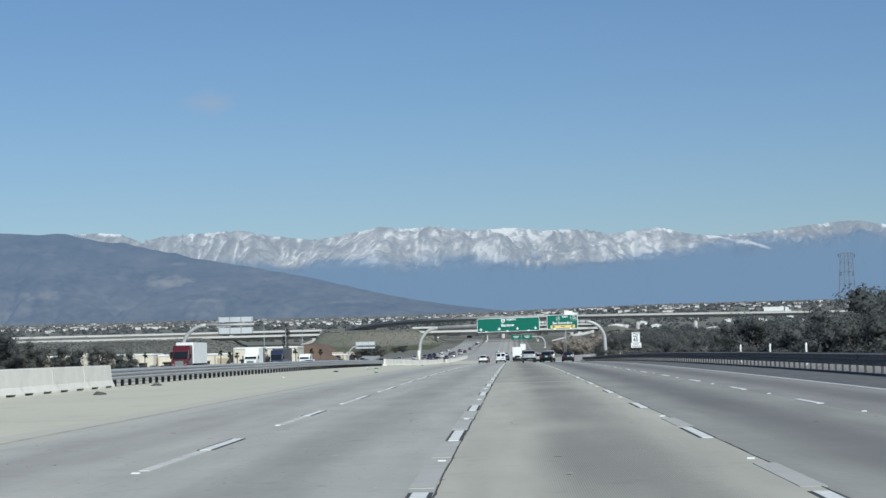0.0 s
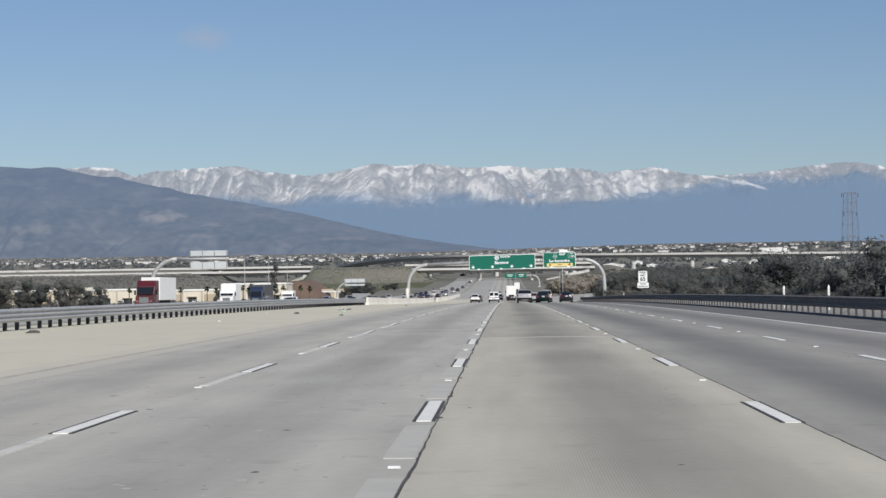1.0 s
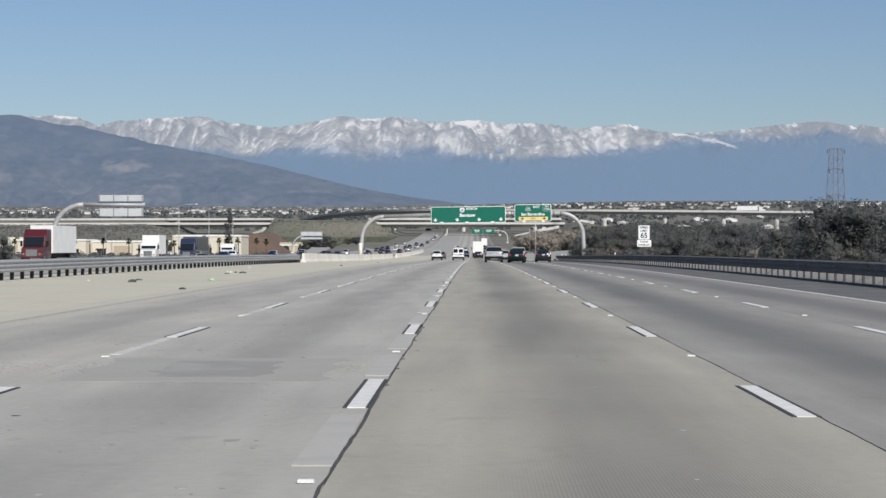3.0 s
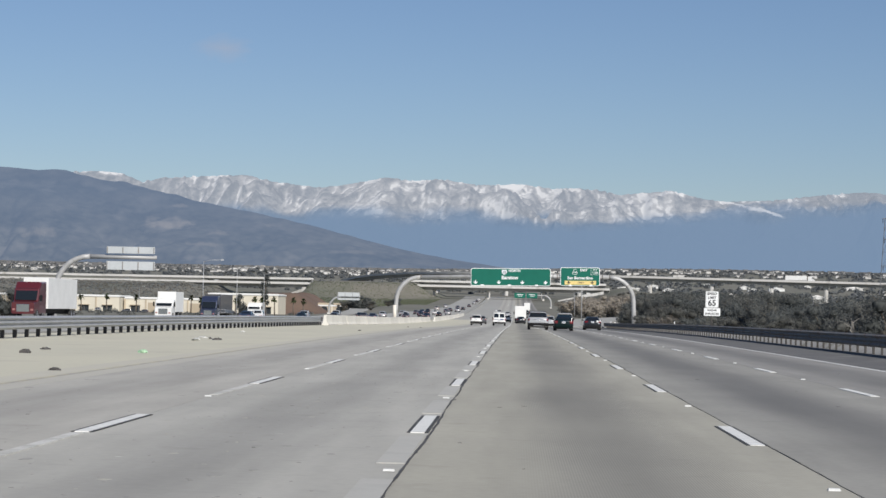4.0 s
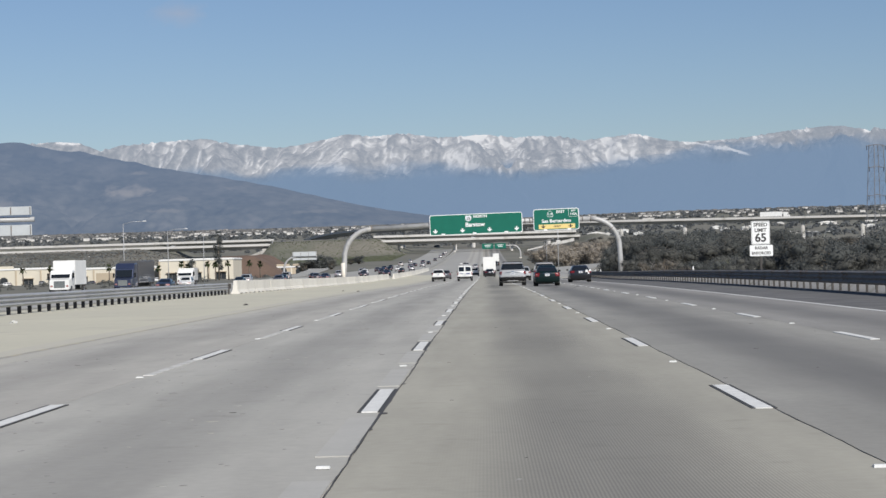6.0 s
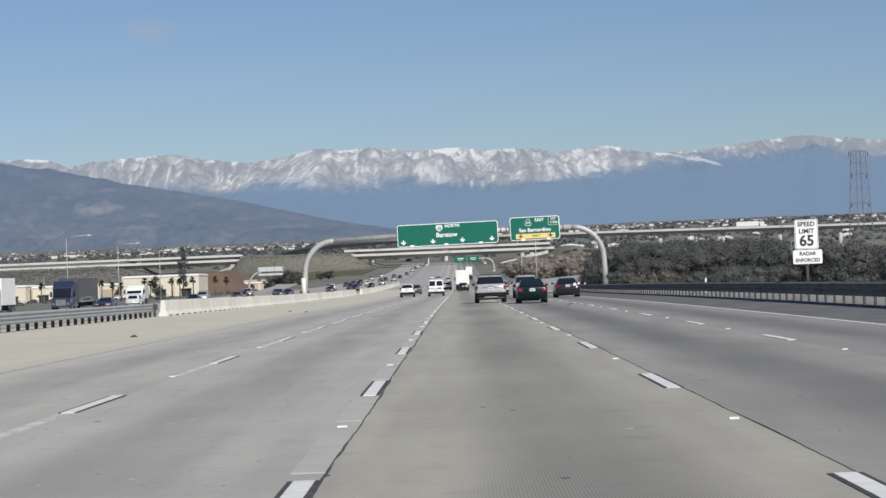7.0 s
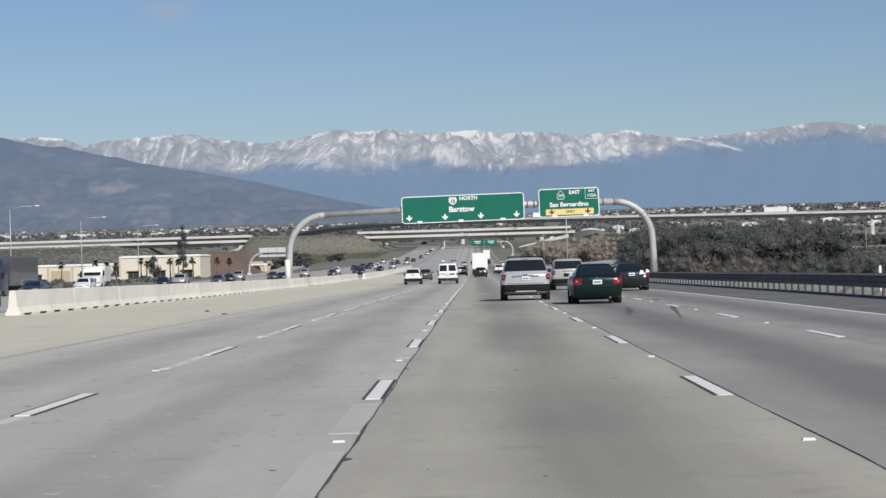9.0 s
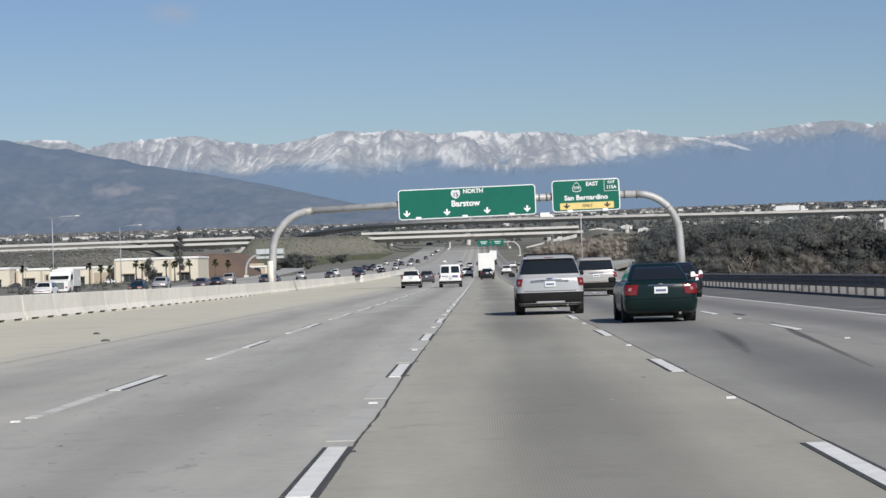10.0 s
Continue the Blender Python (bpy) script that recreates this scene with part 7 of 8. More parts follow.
class Shell:
    """The outer skin of a car body: at each height a rounded plan outline, from keys (z, half width, tail y, nose y)."""

    def __init__(self, keys, r_tail=0.22, r_nose=0.38, bow=0.05):
        self.k, self.r, self.rn, self.bow = sorted(keys), r_tail, r_nose, bow

    def at(self, z):
        zs = [k[0] for k in self.k]
        return [float(np.interp(z, zs, [k[i] for k in self.k])) for i in (1, 2, 3)]

    def tail(self, q, z, out=0.0):
        """A point on the tail: q from -1 to 1 across the flat, to 2 round the corner, then along the side in metres."""
        w, y0, y1 = self.at(z)
        w, y0, r, s, q = w + out, y0 - out, self.r, (1 if q > 0 else -1), abs(q)
        if q <= 1:
            return Vector((s * q * (w - r), y0 + self.bow * q * q, z))
        yb = y0 + self.bow
        if q <= 2:
            a = (q - 1) * math.pi / 2
            return Vector((s * (w - r + r * math.sin(a)), yb + r - r * math.cos(a), z))
        return Vector((s * w, yb + r + q - 2, z))

    def nose(self, q, z, out=0.0):
        w, y0, y1 = self.at(z)
        w, y1, r, s, q = w + out, y1 + out, self.rn, (1 if q > 0 else -1), abs(q)
        if q <= 1:
            return Vector((s * q * (w - r), y1 - self.bow * 2 * q * q, z))
        a = (q - 1) * math.pi / 2
        return Vector((s * (w - r + r * math.sin(a)), y1 - self.bow * 2 - r + r * math.cos(a), z))

    def ring(self, z):
        qs = [-1.8, -1.6, -1.4, -1.2, -1, -0.5, 0, 0.5, 1, 1.2, 1.4, 1.6, 1.8, 2]
        w, y0, y1 = self.at(z)
        ya, yb = y0 + self.bow + self.r, y1 - 2 * self.bow - self.rn
        side = [ya + (yb - ya) * k / 5 for k in range(1, 5)]
        pts = [self.tail(-2, z)] + [self.tail(q, z) for q in qs]
        pts += [Vector((w, y, z)) for y in side] + [self.nose(2, z)] + [self.nose(q, z) for q in qs[::-1][1:]] + [self.nose(-2, z)]
        return pts + [Vector((-w, y, z)) for y in side[::-1]]

    def skin(self, levels):
        return ring_loft([self.ring(z) for z in levels])


def slab(point, us, vs, out=0.008, deep=0.03):
    """A curved plate lying on a skin: point(u, v, out) over the grid us, vs, with its rim turned in."""
    bm = bmesh.new()
    grids = [[[bm.verts.new(point(u, v, o)) for u in us] for v in vs] for o in (out, out - deep)]
    for g in grids:
        for r0, r1 in zip(g, g[1:]):
            for k in range(len(us) - 1):
                bm.faces.new((r0[k], r0[k + 1], r1[k + 1], r1[k]))
    rim = [(0, k) for k in range(len(us))] + [(j, len(us) - 1) for j in range(1, len(vs))] + [(len(vs) - 1, k) for k in range(len(us) - 2, -1, -1)] + [(j, 0) for j in range(len(vs) - 2, 0, -1)]
    for (j0, k0), (j1, k1) in zip(rim, rim[1:] + rim[:1]):
        bm.faces.new((grids[0][j0][k0], grids[0][j1][k1], grids[1][j1][k1], grids[1][j0][k0]))
    bmesh.ops.recalc_face_normals(bm, faces=bm.faces)
    return bm


def creased(ob, degrees=38):
    ob.data.polygons.foreach_set("use_smooth", [True] * len(ob.data.polygons))
    ob.data.set_sharp_from_angle(angle=radians(degrees))
    return ob


def vehicle(name, label, category, paint, L, W, H, belt, tail, nose, rear_y, roof_y0, roof_y1, front_y, lamps, wheel_r=0.35, base=0.24, lower=None, rack=False, plate_z=0.9,
            spoiler=False, group="cars on the northbound lanes", roof_w=0.78, bumper="trim", detail=True, cabin_w=0.94, r_tail=0.24, lens=(0.35, 0.65), glass_w=1.25):
    """A road car, tail at y = 0, nose at y = L, standing on z = 0. belt: waistline height; nose: bonnet height;
    rear_y, roof_y0, roof_y1, front_y: where the cabin's rear foot, roof and windscreen foot lie; lens: the clear band of each tail lamp."""
    t = thing(name, label, category, None, group)
    hw = W / 2
    bz = lower if lower else base + 0.28
    mid = (bz + belt) / 2
    keys = [(base, hw * 0.90, 0.16, L - 0.22), (base + 0.07, hw * 0.965, 0.04, L - 0.06), (bz - 0.06, hw * 0.995, -0.03, L), (bz, hw * 0.998, -0.03, L), (bz + 0.03, hw * 0.99, 0.025, L - 0.01),
            (mid, hw, 0.03, L - 0.06), (nose - 0.04, hw * 0.99, 0.035, L - 0.22), (nose + 0.02, hw * 0.985, 0.04, L - 0.42), (belt - 0.07, hw * 0.965, 0.06, front_y + 0.42), (belt - 0.02, hw * 0.945, 0.09, front_y + 0.12), (belt, hw * 0.915, 0.13, front_y + 0.02)]
    body = Shell(keys, r_tail)
    creased(part("body", body.skin([k[0] for k in sorted(keys)]), paint, t))
    bw, tw, ht = hw * cabin_w, hw * roof_w, H - belt
    ck = []
    for f in (0.0, 0.12, 0.3, 0.5, 0.7, 0.86):
        e = f / 0.86
        ck.append((belt - 0.03 + (ht + 0.03) * f, bw + (tw - bw) * e ** 1.25, rear_y + (roof_y0 - rear_y) * e ** 1.15, front_y + (roof_y1 - front_y) * e ** 1.1))
    ck += [(H - ht * 0.07, tw * 0.955, roof_y0 + 0.05, roof_y1 - 0.12), (H - ht * 0.02, tw * 0.86, roof_y0 + 0.16, roof_y1 - 0.3), (H, tw * 0.62, roof_y0 + 0.45, roof_y1 - 0.6)]
    cabin = Shell(ck, r_tail * 0.75, 0.26, 0.05)
    creased(part("cabin", cabin.skin([k[0] for k in ck]), paint, t), 50)
    g0, g1 = belt + ht * 0.10, H - ht * 0.20
    rows = [g0 + (g1 - g0) * k / 4 for k in range(5)]
    across = [-glass_w + 2 * glass_w * k / 12 for k in range(13)]
    creased(part("rear_window", slab(cabin.tail, across, rows), M["glass"], t, "dark tinted rear glass"))
    creased(part("windscreen", slab(cabin.nose, [-1.25 + 2.5 * k / 10 for k in range(11)], rows), M["glass"], t))
    for s in (-1, 1):
        def side_point(u, z, out, s=s):
            w, ya, yb = cabin.at(z)
            return Vector((s * (w + out), ya + 0.30 + (yb - ya - 0.62) * u, z))
        for u0, u1 in ((0.0, 0.47), (0.52, 1.0)):
            part("side_window", slab(side_point, [u0, (u0 + u1) / 2, u1], rows), M["glass"], t)
        ym = front_y - 0.35
        mir = part("door_mirror", box(s * hw + (-0.02 if s > 0 else -0.17), s * hw + (0.17 if s > 0 else 0.02), ym - 0.05, ym + 0.09, belt - 0.01, belt + 0.12, 0.035, 2), M["trim"], t, smooth=True)
        part("mirror_glass", box(s * hw + (0.02 if s > 0 else -0.14), s * hw + (0.14 if s > 0 else -0.02), ym - 0.056, ym - 0.048, belt + 0.015, belt + 0.095), M["glass"], mir)
    # wheels
    for y in (0.95, L - 0.95):
        for s in (-1, 1):
            wheel(t, s * (hw - 0.125), y, wheel_r, 0.23, s)
            part("wheel_arch", tube([(s * (hw - 0.25), y, wheel_r + 0.02), (s * (hw + 0.004), y, wheel_r + 0.02)], wheel_r * 1.13, 20), M["under"], t)
    part("underbody", box(-hw * 0.8, hw * 0.8, 0.30, L - 0.25, base - 0.06, base + 0.1), M["under"], t)
    # tail
    wrap = [-2.2, -2, -1.75, -1.5, -1.25, -1, -0.5, 0, 0.5, 1, 1.25, 1.5, 1.75, 2, 2.2]
    creased(part("rear_bumper", slab(body.tail, wrap, [base + 0.03, base + 0.09, (base + bz) / 2, bz - 0.05, bz], 0.012, 0.06), M[bumper] if isinstance(bumper, str) else bumper, t))
    creased(part("front_bumper", slab(body.nose, [q * 0.9 for q in wrap[1:-1]], [base + 0.05, base + 0.2, base + 0.32], 0.012, 0.06), M["trim"], t))
    x0, x1, z0, z1 = lamps

    def across_q(x, z):
        w = body.at(z)[0] if z < belt else cabin.at(z)[0]
        r = body.r if z < belt else cabin.r
        return x / (w - r) if x < w - r else 1 + math.asin(min(1.0, (x - w + r) / r)) / (math.pi / 2)

    def tail_skin(q, z, out):
        return body.tail(q, z, out) if z < belt - 0.02 else cabin.tail(q, z, out + 0.012)
    for s in (-1, 1):
        def lamp_point(u, v, out, s=s):
            z = z0 + (z1 - z0) * v
            lean = 0.05 * (1 - v)
            qa, qb = across_q(x0 + lean, z), 2.12
            return tail_skin(s * (qa + (qb - qa) * u), z, out)
        us = [k / 6 for k in range(7)]
        lamp = creased(part("tail_lamp", slab(lamp_point, us, [0, 0.15, 0.5, 0.85, 1], 0.016, 0.05), M["lamp_red"], t, "red tail lamp"))
        part("lamp_lens", slab(lamp_point, us[1:3], [lens[0], lens[1]], 0.022, 0.02), M["lamp_clear"], lamp, "clear lamp lens")
        part("head_lamp", slab(body.nose, [s * 0.75, s * 1.0, s * 1.3, s * 1.6], [nose - 0.26, nose - 0.17, nose - 0.08], 0.012, 0.04), M["lamp_clear"], t)
    part("grille", slab(body.nose, [-0.6, 0, 0.6], [nose - 0.28, nose - 0.1], 0.01, 0.04), M["trim"], t)
    yp = (body.at(plate_z)[1] if plate_z < belt else cabin.at(plate_z)[1])
    pl = part("number_plate", box(-0.16, 0.16, yp - 0.03, yp + 0.06, plate_z - 0.08, plate_z + 0.08, 0.006), M["plate"], t, "white number plate")
    part("plate_bar", box(-0.12, 0.12, yp - 0.034, yp - 0.02, plate_z - 0.03, plate_z + 0.025), M["plate_bar"], pl)
    if detail:
        part("tailgate_handle", slab(body.tail, [-0.45, 0, 0.45], [plate_z + 0.105, plate_z + 0.135], 0.012, 0.03), M["chrome"], t)
        part("tailgate_seam", slab(body.tail, [-1.05, -0.5, 0, 0.5, 1.05], [bz + 0.035, bz + 0.047], 0.004, 0.02), M["trim"], t)
        part("exhaust", tube([(hw * 0.5, -0.02, base + 0.01), (hw * 0.5, 0.4, base + 0.01)], 0.035, 8), M["chrome"], t)
    if rack:
        for s in (-1, 1):
            part("roof_rail", tube([(s * tw * 0.9, roof_y0 + 0.2, H - 0.06), (s * tw * 0.9, roof_y0 + 0.35, H + 0.03), (s * tw * 0.9, roof_y1 - 0.5, H + 0.03), (s * tw * 0.9, roof_y1 - 0.35, H - 0.06)], 0.02, 6), M["trim"], t)
        for y in (roof_y0 + 0.5, roof_y1 - 0.7):
            part("cross_bar", tube([(-tw * 0.9, y, H + 0.035), (tw * 0.9, y, H + 0.035)], 0.018, 6), M["trim"], t)
    if spoiler:
        sp = creased(part("roof_spoiler", slab(cabin.tail, [-1.3, -1, -0.5, 0, 0.5, 1, 1.3], [H - ht * 0.17, H - ht * 0.11, H - ht * 0.06], 0.10, 0.16), paint, t))
        part("brake_light", slab(cabin.tail, [-0.2, 0, 0.2], [H - ht * 0.14, H - ht * 0.11], 0.105, 0.02), M["lamp_red"], sp, "high red brake light")
    return t


def put(t, x, y, turn=0.0, z=None, fn=road_z):
    za = float(fn(y)) if z is None else z
    L = 4.5
    tilt = math.degrees(math.atan2(float(road_z(y + L) - road_z(y)), L)) if z is None else 0
    t.matrix_basis = pose(x, y, za + 0.006, tilt, 0, turn)
    return t


def build_traffic():
    suv = vehicle("suv", "silver sport utility car with dark bumper and roof rails", "car", M["silver"], 5.0, 1.98, 1.76, 1.14, 1.10, 1.02, 0.16, 0.66, 3.05, 3.75,
                  (0.79, 0.95, 0.85, 1.07), 0.38, 0.27, 0.66, True, 0.90, spoiler=True, roof_w=0.76, cabin_w=0.93, glass_w=1.6)
    part("badge", box(-0.09, 0.09, 0.0, 0.09, 1.06, 1.10, 0.015), M["shield_blue"], suv)
    part("plate_hood", box(-0.55, 0.55, 0.0, 0.06, 0.985, 1.02, 0.012), M["chrome"], suv, "bright tailgate strip")
    part("skid_plate", box(-0.42, 0.42, -0.055, 0.0, 0.34, 0.40, 0.02), M["silver"], suv)
    put(suv, 3.2, 299)
    sedan = vehicle("sedan", "dark green saloon car with large red tail lamps", "car", M["dark_green"], 4.7, 1.74, 1.41, 0.97, 0.99, 0.84, 0.62, 1.32, 2.65, 3.55,
                    (0.52, 0.84, 0.66, 0.90), 0.31, 0.20, 0.54, False, 0.76, bumper=M["dark_green"], roof_w=0.66, cabin_w=0.86, r_tail=0.2, lens=(0.4, 0.7))
    part("boot_badge", box(-0.05, 0.05, 0.0, 0.09, 0.90, 0.93, 0.01), M["chrome"], sedan)
    put(sedan, 5.42, 287)
    black = vehicle("sedan", "black saloon car with a bare dented rear wing", "car", M["black"], 4.85, 1.86, 1.46, 1.02, 1.08, 0.88, 0.62, 1.28, 2.75, 3.70,
                    (0.50, 0.88, 0.80, 0.98), 0.33, 0.19, 0.58, False, 0.86, bumper=M["black"], roof_w=0.66, cabin_w=0.86, r_tail=0.22, lens=(0.45, 0.55))
    for dx, dy, dz, sc in ((0.52, -0.01, 0.95, 0.12), (0.84, 0.10, 1.02, 0.09), (0.68, 0.02, 0.76, 0.07)):
        part("paint_scrape", ring_loft([[(dx - sc, dy, dz - sc), (dx + sc * 1.2, dy, dz - sc * 0.6), (dx + sc * 0.4, dy, dz + sc), (dx - sc * 0.7, dy, dz + sc * 0.8)],
                                        [(dx - sc, dy + 0.15, dz - sc), (dx + sc * 1.2, dy + 0.15, dz - sc * 0.6), (dx + sc * 0.4, dy + 0.15, dz + sc), (dx - sc * 0.7, dy + 0.15, dz + sc * 0.8)]]), M["sign_white"], black, "white scraped patch")
    put(black, 9.4, 324)
    suv2 = vehicle("suv", "champagne silver boxy sport utility car", "car", M["silver_warm"], 4.8, 1.98, 1.86, 1.18, 1.14, 1.06, 0.14, 0.40, 3.05, 3.65,
                   (0.78, 0.95, 0.90, 1.14), 0.39, 0.29, 0.66, False, 0.98, roof_w=0.80, cabin_w=0.92, r_tail=0.18, glass_w=1.35)
    put(suv2, 6.7, 338)
    white = vehicle("suv", "white crossover car with black lower bumper", "car", M["white"], 4.5, 1.83, 1.66, 1.08, 1.06, 0.96, 0.18, 0.66, 2.9, 3.55,
                    (0.70, 0.87, 0.86, 1.22), 0.35, 0.25, 0.62, False, 0.92, spoiler=True, roof_w=0.72, cabin_w=0.92)
    put(white, -5.3, 430)
    hatch = vehicle("car", "dark grey hatchback with a pale tailgate", "car", M["grey"], 4.2, 1.74, 1.48, 0.99, 0.98, 0.86, 0.22, 0.72, 2.5, 3.3,
                    (0.55, 0.82, 0.74, 0.93), 0.31, 0.2, 0.52, False, 0.78, bumper=M["grey"], roof_w=0.70, cabin_w=0.90)
    put(hatch, -5.45, 492)
    crossover = vehicle("suv", "silver white crossover car with red tail lamps", "car", M["silver"], 4.6, 1.85, 1.68, 1.08, 1.06, 0.96, 0.20, 0.68, 2.9, 3.6,
                        (0.60, 0.88, 0.84, 1.05), 0.35, 0.24, 0.56, False, 0.88, roof_w=0.72, cabin_w=0.92)
    put(crossover, 5.75, 395)
    van = vehicle("van", "white panel van with a ladder rack on its roof", "van", M["white"], 5.5, 2.02, 2.06, 1.20, 1.20, 1.08, 0.13, 0.24, 3.6, 4.35,
                  (0.84, 0.97, 0.82, 1.16), 0.37, 0.34, 0.58, False, 0.78, roof_w=0.86, cabin_w=0.93, r_tail=0.12, glass_w=0.98)
    part("door_seam", box(-0.012, 0.012, 0.0, 0.06, 0.66, 1.18), M["trim"], van)
    part("window_pillar", box(-0.09, 0.09, 0.13, 0.30, 1.2, 1.95), M["white"], van)
    part("lettering_bar", box(-0.72, -0.20, 0.01, 0.09, 0.98, 1.05), M["plate_bar"], van)
    part("lettering_bar", box(0.18, 0.70, 0.01, 0.09, 0.88, 1.08), M["plate_bar"], van)
    for y in (0.5, 1.9, 3.3):
        part("rack_bar", tube([(-0.92, y, 2.0), (-0.9, y, 2.22), (0.9, y, 2.22), (0.92, y, 2.0)], 0.025, 6), M["ladder"], van)
    for x in (0.25, 0.62):
        part("ladder_rail", box(x - 0.03, x + 0.03, 0.1, 4.0, 2.24, 2.32), M["ladder"], van)
    part("tool_case", box(-0.62, -0.32, 0.4, 3.2, 2.25, 2.40, 0.03), M["box_white"], van)
    put(van, -1.6, 425)
    yellow = vehicle("suv", "yellow sport utility car with black trim", "car", M["yellow_paint"], 4.4, 1.85, 1.82, 1.10, 1.10, 1.02, 0.12, 0.30, 2.7, 3.2,
                     (0.74, 0.88, 0.84, 1.06), 0.38, 0.30, 0.60, False, 0.90, roof_w=0.82, cabin_w=0.93, r_tail=0.14)
    put(yellow, 5.9, 436)
    far_white = copy_thing(white, pose(-1.0, 560, float(road_z(560)) + 0.006))
    tagged(far_white, "white crossover car far ahead on the freeway")
    for src, x, y, text in ((black, 2.0, 520, "black saloon car far ahead on the freeway"), (white, 5.6, 600, "white crossover far ahead in traffic"), (suv2, 9.0, 640, "champagne sport utility car far ahead"),
                            (hatch, 2.1, 700, "dark hatchback far ahead in traffic"), (white, 9.1, 760, "white crossover near the exit ramp"), (crossover, -1.8, 800, "silver crossover far ahead in traffic"),
                            (suv, -5.4, 870, "silver sport utility car far ahead"), (sedan, 5.5, 900, "dark green saloon far ahead")):
        tagged(copy_thing(src, pose(x, y, float(road_z(y)) + 0.006)), text)
    # opposing stream, noses towards the camera
    rnd = random.Random(77)
    pool = [suv, sedan, black, suv2, white, hatch, crossover]
    words_of = {suv: "silver sport utility car", sedan: "dark green saloon car", black: "black saloon car", suv2: "champagne sport utility car", white: "white crossover car", hatch: "dark hatchback car", crossover: "silver crossover car"}
    lanes = (-22.6, -26.3, -29.9, -33.0)
    last = {x: 770.0 for x in lanes}
    for k in range(20):
        x = rnd.choice(lanes)
        y = last[x] + rnd.uniform(20, 130)
        last[x] = y + 6
        if y > 1420:
            continue
        src = rnd.choices(pool, (2, 3, 4, 2, 2, 4, 2))[0]
        c = copy_thing(src, pose(x, y, float(road_z(y)) + 0.03, 0, 0, 180))
        tagged(c, words_of[src] + " in the opposing traffic stream", group="cars on the opposing lanes")
    # outer opposing lanes, nearer
    for k, (x, y) in enumerate(((-38.2, 402), (-41.9, 446), (-38.0, 478), (-34.4, 505), (-41.7, 520), (-37.9, 548), (-34.2, 582), (-41.8, 596), (-38.1, 622), (-34.3, 652), (-30.6, 560), (-26.9, 628), (-22.8, 655), (-30.2, 690), (-26.5, 705), (-33.2, 730), (-22.7, 742), (-29.8, 771))):
        src = pool[(2, 4, 1, 5, 0, 2, 5, 3, 1, 6, 2, 5, 2, 4, 5, 0, 1, 2)[k]]
        c = copy_thing(src, pose(x, y, float(road_z(y)) + 0.03, 0, 0, 180))
        tagged(c, words_of[src] + " in the outer opposing lanes", group="cars on the opposing lanes")
    # cars parked before the stores, and a few on the crossing highway
    for k in range(9):
        x, y = -205 + 11.0 * k + rnd.uniform(-1.2, 1.2), 962 + rnd.uniform(-14, 8)
        src = rnd.choices(pool, (2, 1, 2, 1, 4, 2, 2))[0]
        tagged(copy_thing(src, pose(x, y, float(land_z(x, y)) + 0.02, 0, 0, rnd.choice((90, -90, 80, 0)))), words_of[src] + " parked before the stores", group="cars parked by the stores")
    for x, y, z, turn, src in ((-196, 1478, 15.72, 90, white), (-262, 1489, 15.66, -90, suv), (-318, 1480, 15.62, 90, hatch), (-8, 1484, 15.93, -90, white), (24, 1476, 15.93, 90, sedan)):
        tagged(copy_thing(src, pose(x, y, z, 0, 0, turn)), words_of[src] + " crossing on the overpass", group="cars on the crossing highway")


build_traffic()


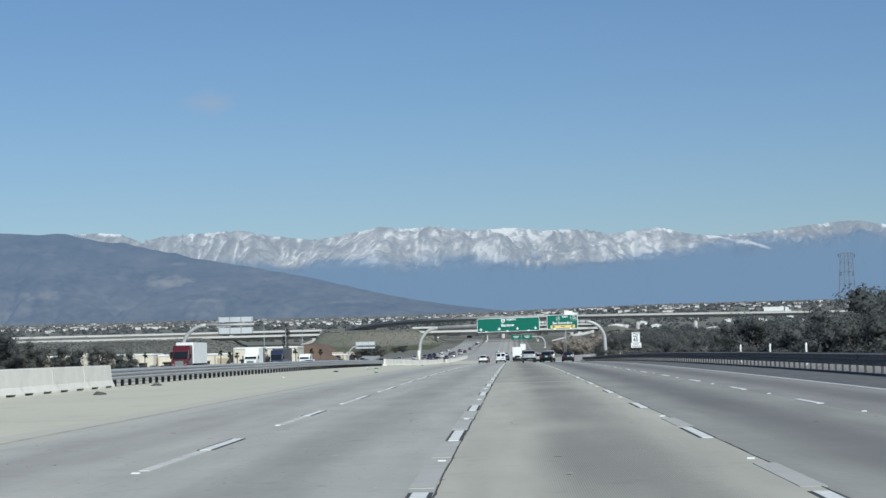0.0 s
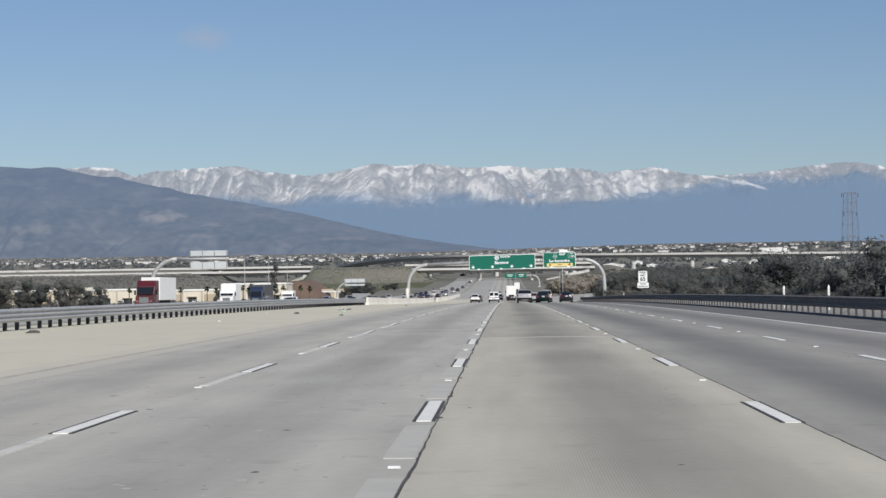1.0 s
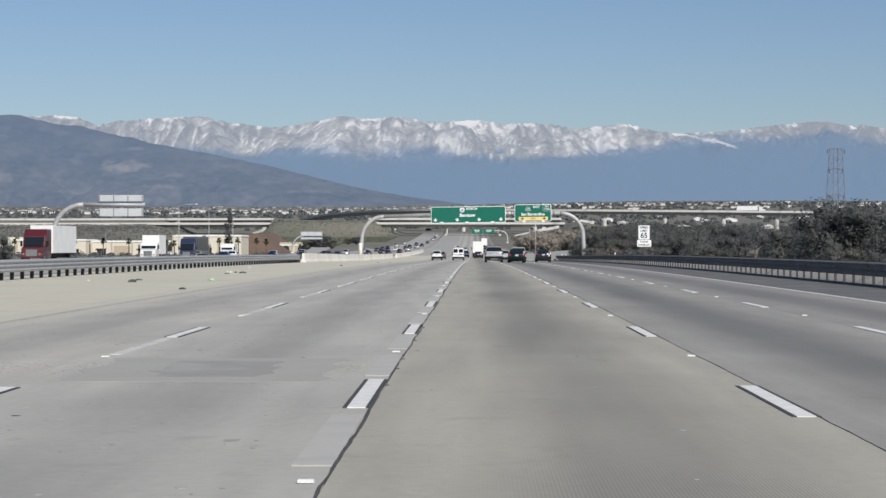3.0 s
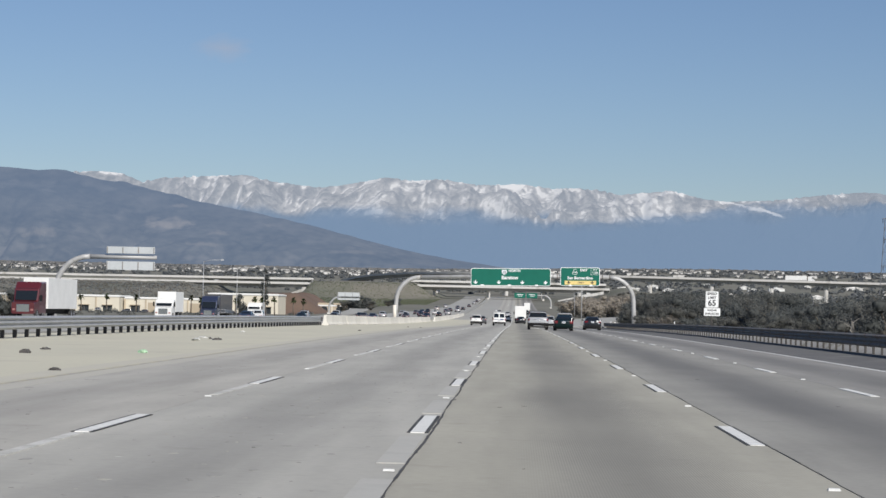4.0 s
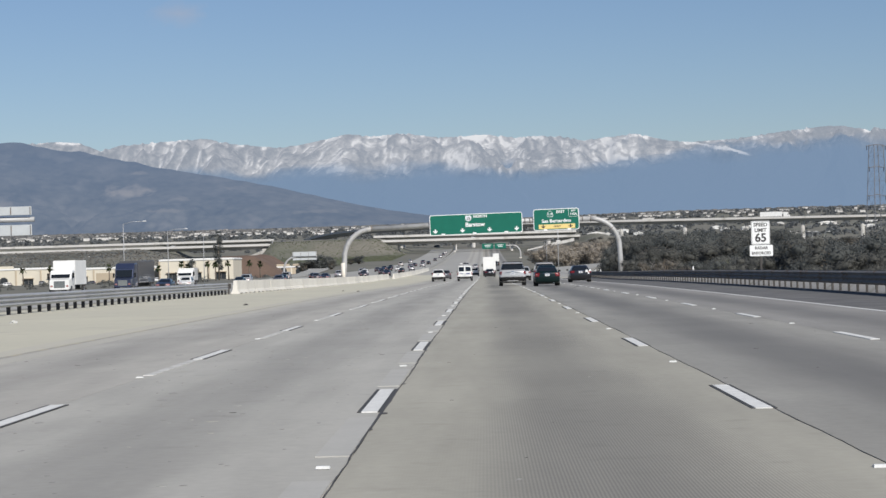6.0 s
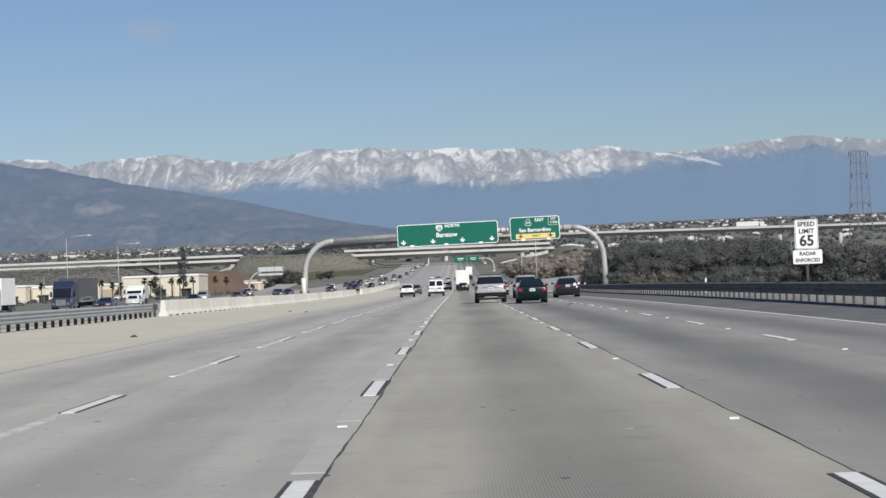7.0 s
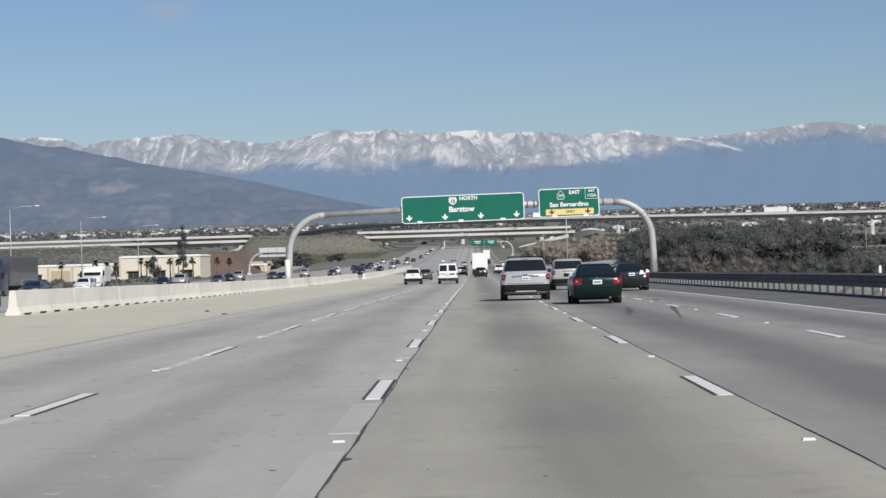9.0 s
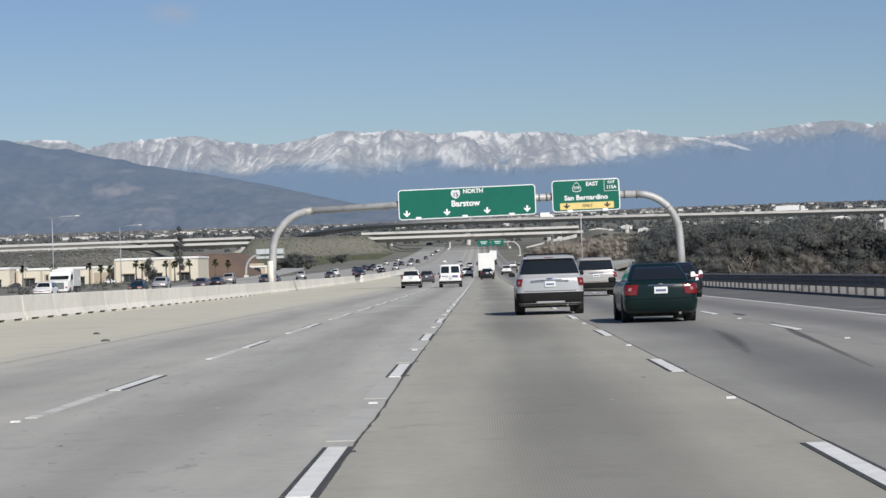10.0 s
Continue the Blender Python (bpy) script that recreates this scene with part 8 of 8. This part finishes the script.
def truck(name, label, cab, box_mat, cab_len, box_len, H, x, y, turn=0.0, z=None, semi=False):
    """A truck with a cab at its front (+y) and a tall box behind, tail at y = 0."""
    t = thing(name, label, "truck", None, "trucks")
    w = 1.25
    by = 0.0
    part("cargo_box", box(-w, w, by, by + box_len, 1.05, H, 0.03), box_mat, t, "tall plain cargo box")
    part("rear_door", box(-w + 0.08, w - 0.08, by - 0.03, by, 1.15, H - 0.1), M["box_white"], t)
    cy = by + box_len + (0.9 if semi else 0.25)
    ch = 3.7 if semi else 2.75
    rings = [section(yy, ww, 0.55, zz, 0.14, 0.0) for yy, ww, zz in ((cy, w, ch), (cy + cab_len * 0.45, w, ch - 0.05), (cy + cab_len * 0.62, w * 0.98, ch * 0.80), (cy + cab_len * 0.72, w * 0.95, 1.85), (cy + cab_len, w * 0.88, 1.65))]
    part("cab", ring_loft(rings), cab, t, smooth=False)
    part("windscreen", face_panel(((-w * 0.86, cy + cab_len * 0.735, 1.85), (w * 0.86, cy + cab_len * 0.735, 1.85), (w * 0.88, cy + cab_len * 0.60, ch * 0.82), (-w * 0.88, cy + cab_len * 0.60, ch * 0.82)), (0, 1, 0.4), 0.05, 0.03), M["glass"], t)
    part("grille", box(-w * 0.5, w * 0.5, cy + cab_len - 0.02, cy + cab_len + 0.04, 0.75, 1.5, 0.03), M["chrome"], t)
    part("chassis", box(-0.5, 0.5, 0.1, cy + cab_len - 0.2, 0.6, 1.05), M["under"], t)
    for s in (-1, 1):
        part("head_lamp", box(s * w * 0.7 - 0.14, s * w * 0.7 + 0.14, cy + cab_len - 0.06, cy + cab_len + 0.03, 0.85, 1.05, 0.03), M["lamp_clear"], t)
        part("tail_lamp", box(s * w * 0.8 - 0.1, s * w * 0.8 + 0.1, -0.05, 0.02, 0.85, 1.0, 0.02), M["lamp_red"], t)
        part("door_mirror", box(s * (w + 0.16) - 0.1, s * (w + 0.16) + 0.1, cy + cab_len * 0.62, cy + cab_len * 0.68, 1.8, 2.4, 0.02), M["trim"], t)
        for yy in ((1.2, 2.4, cy + cab_len * 0.25, cy + cab_len * 0.78) if semi else (1.4, cy + cab_len * 0.62)):
            wheel(t, s * (w - 0.16), yy, 0.5, 0.28, s)
    part("rear_bar", box(-w, w, -0.05, 0.03, 0.5, 0.62, 0.02), M["trim"], t)
    t.matrix_basis = pose(x, y, (float(road_z(y)) + 0.03) if z is None else z, 0, 0, turn)
    return t


truck("box_truck", "white box truck ahead in the freeway lanes", M["white"], M["box_white"], 2.6, 6.6, 3.7, 2.0, 556)
truck("box_truck", "white box truck in the opposing lanes", M["white"], M["box_white"], 2.6, 6.6, 3.8, -46.2, 384, 180)
truck("semi_truck", "maroon semi truck with a white trailer", M["red"], M["box_white"], 4.4, 13.5, 4.1, -46.3, 314, 180, semi=True)
truck("semi_truck", "navy semi truck with a dark trailer", M["blue"], M["grey"], 4.4, 13.5, 4.0, -46.2, 434, 180, semi=True)
truck("camper_van", "white high-top camper in the opposing lanes", M["white"], M["white"], 2.2, 4.2, 3.0, -46.2, 478, 180)
truck("semi_truck", "white semi truck crossing on the flyover ramp", M["white"], M["box_white"], 4.4, 14.5, 4.1, 186, 1547, -102, z=24.95, semi=True)
truck("box_truck", "white box truck on the flyover ramp", M["white"], M["box_white"], 2.6, 6.6, 3.8, 40, 1588, -72, z=26.75)
truck("semi_truck", "white semi truck far ahead climbing the freeway", M["white"], M["box_white"], 4.4, 13.5, 4.1, 5.6, 980, semi=True)


# ---- litter on the shoulder ----
def litter(kind, label, x, y, s, material, seed):
    rs = random.Random(seed)
    bm = bmesh.new()
    n = 9
    rings = []
    for q, zz in ((1.0, 0.0), (0.9, 0.25), (0.5, 0.42), (0.1, 0.45)):
        rings.append([(math.cos(2 * math.pi * k / n) * s * q * rs.uniform(0.5, 1.2), math.sin(2 * math.pi * k / n) * s * 0.7 * q * rs.uniform(0.5, 1.2), zz * s * rs.uniform(0.5, 1.1)) for k in range(n)])
    ring_loft(rings, bm=bm)
    me = bpy.data.meshes.new(kind)
    bm.to_mesh(me)
    bm.free()
    me.materials.append(material)
    ob = new(kind, me)
    ob.matrix_basis = pose(x, y, float(road_z(y)) + 0.004, 0, 0, rs.uniform(0, 360))
    return tagged(ob, label, "litter", "litter on the shoulder")


for i, (k, x, y, s) in enumerate((("d", -11.79, 150.2, 0.24), ("p", -12.1, 118.0, 0.14), ("p", -11.93, 182.3, 0.2), ("p", -13.62, 207.7, 0.2), ("p", -13.88, 152.4, 0.12), ("d", -12.27, 154.6, 0.16), ("d", -8.06, 136.8, 0.14),
                                  ("g", -9.23, 153.1, 0.22), ("p", -11.21, 175.7, 0.26), ("d", -11.41, 180.8, 0.16), ("d", -10.75, 178.3, 0.22), ("d", -9.15, 232.2, 0.16), ("d", -9.11, 293.0, 0.12), ("d", -7.6, 286.0, 0.12),
                                  ("d", -14.0, 75, 0.3), ("d", -15.5, 96, 0.25))):
    litter("tyre_scrap" if k == "d" else "litter", {"d": "scrap of dark tyre rubber on the shoulder", "p": "pale scrap of litter on the shoulder", "g": "crumpled pale green plastic bag on the shoulder"}[k], x, y, s,
           {"d": M["debris"], "p": M["debris_pale"], "g": M["debris_green"]}[k], i)
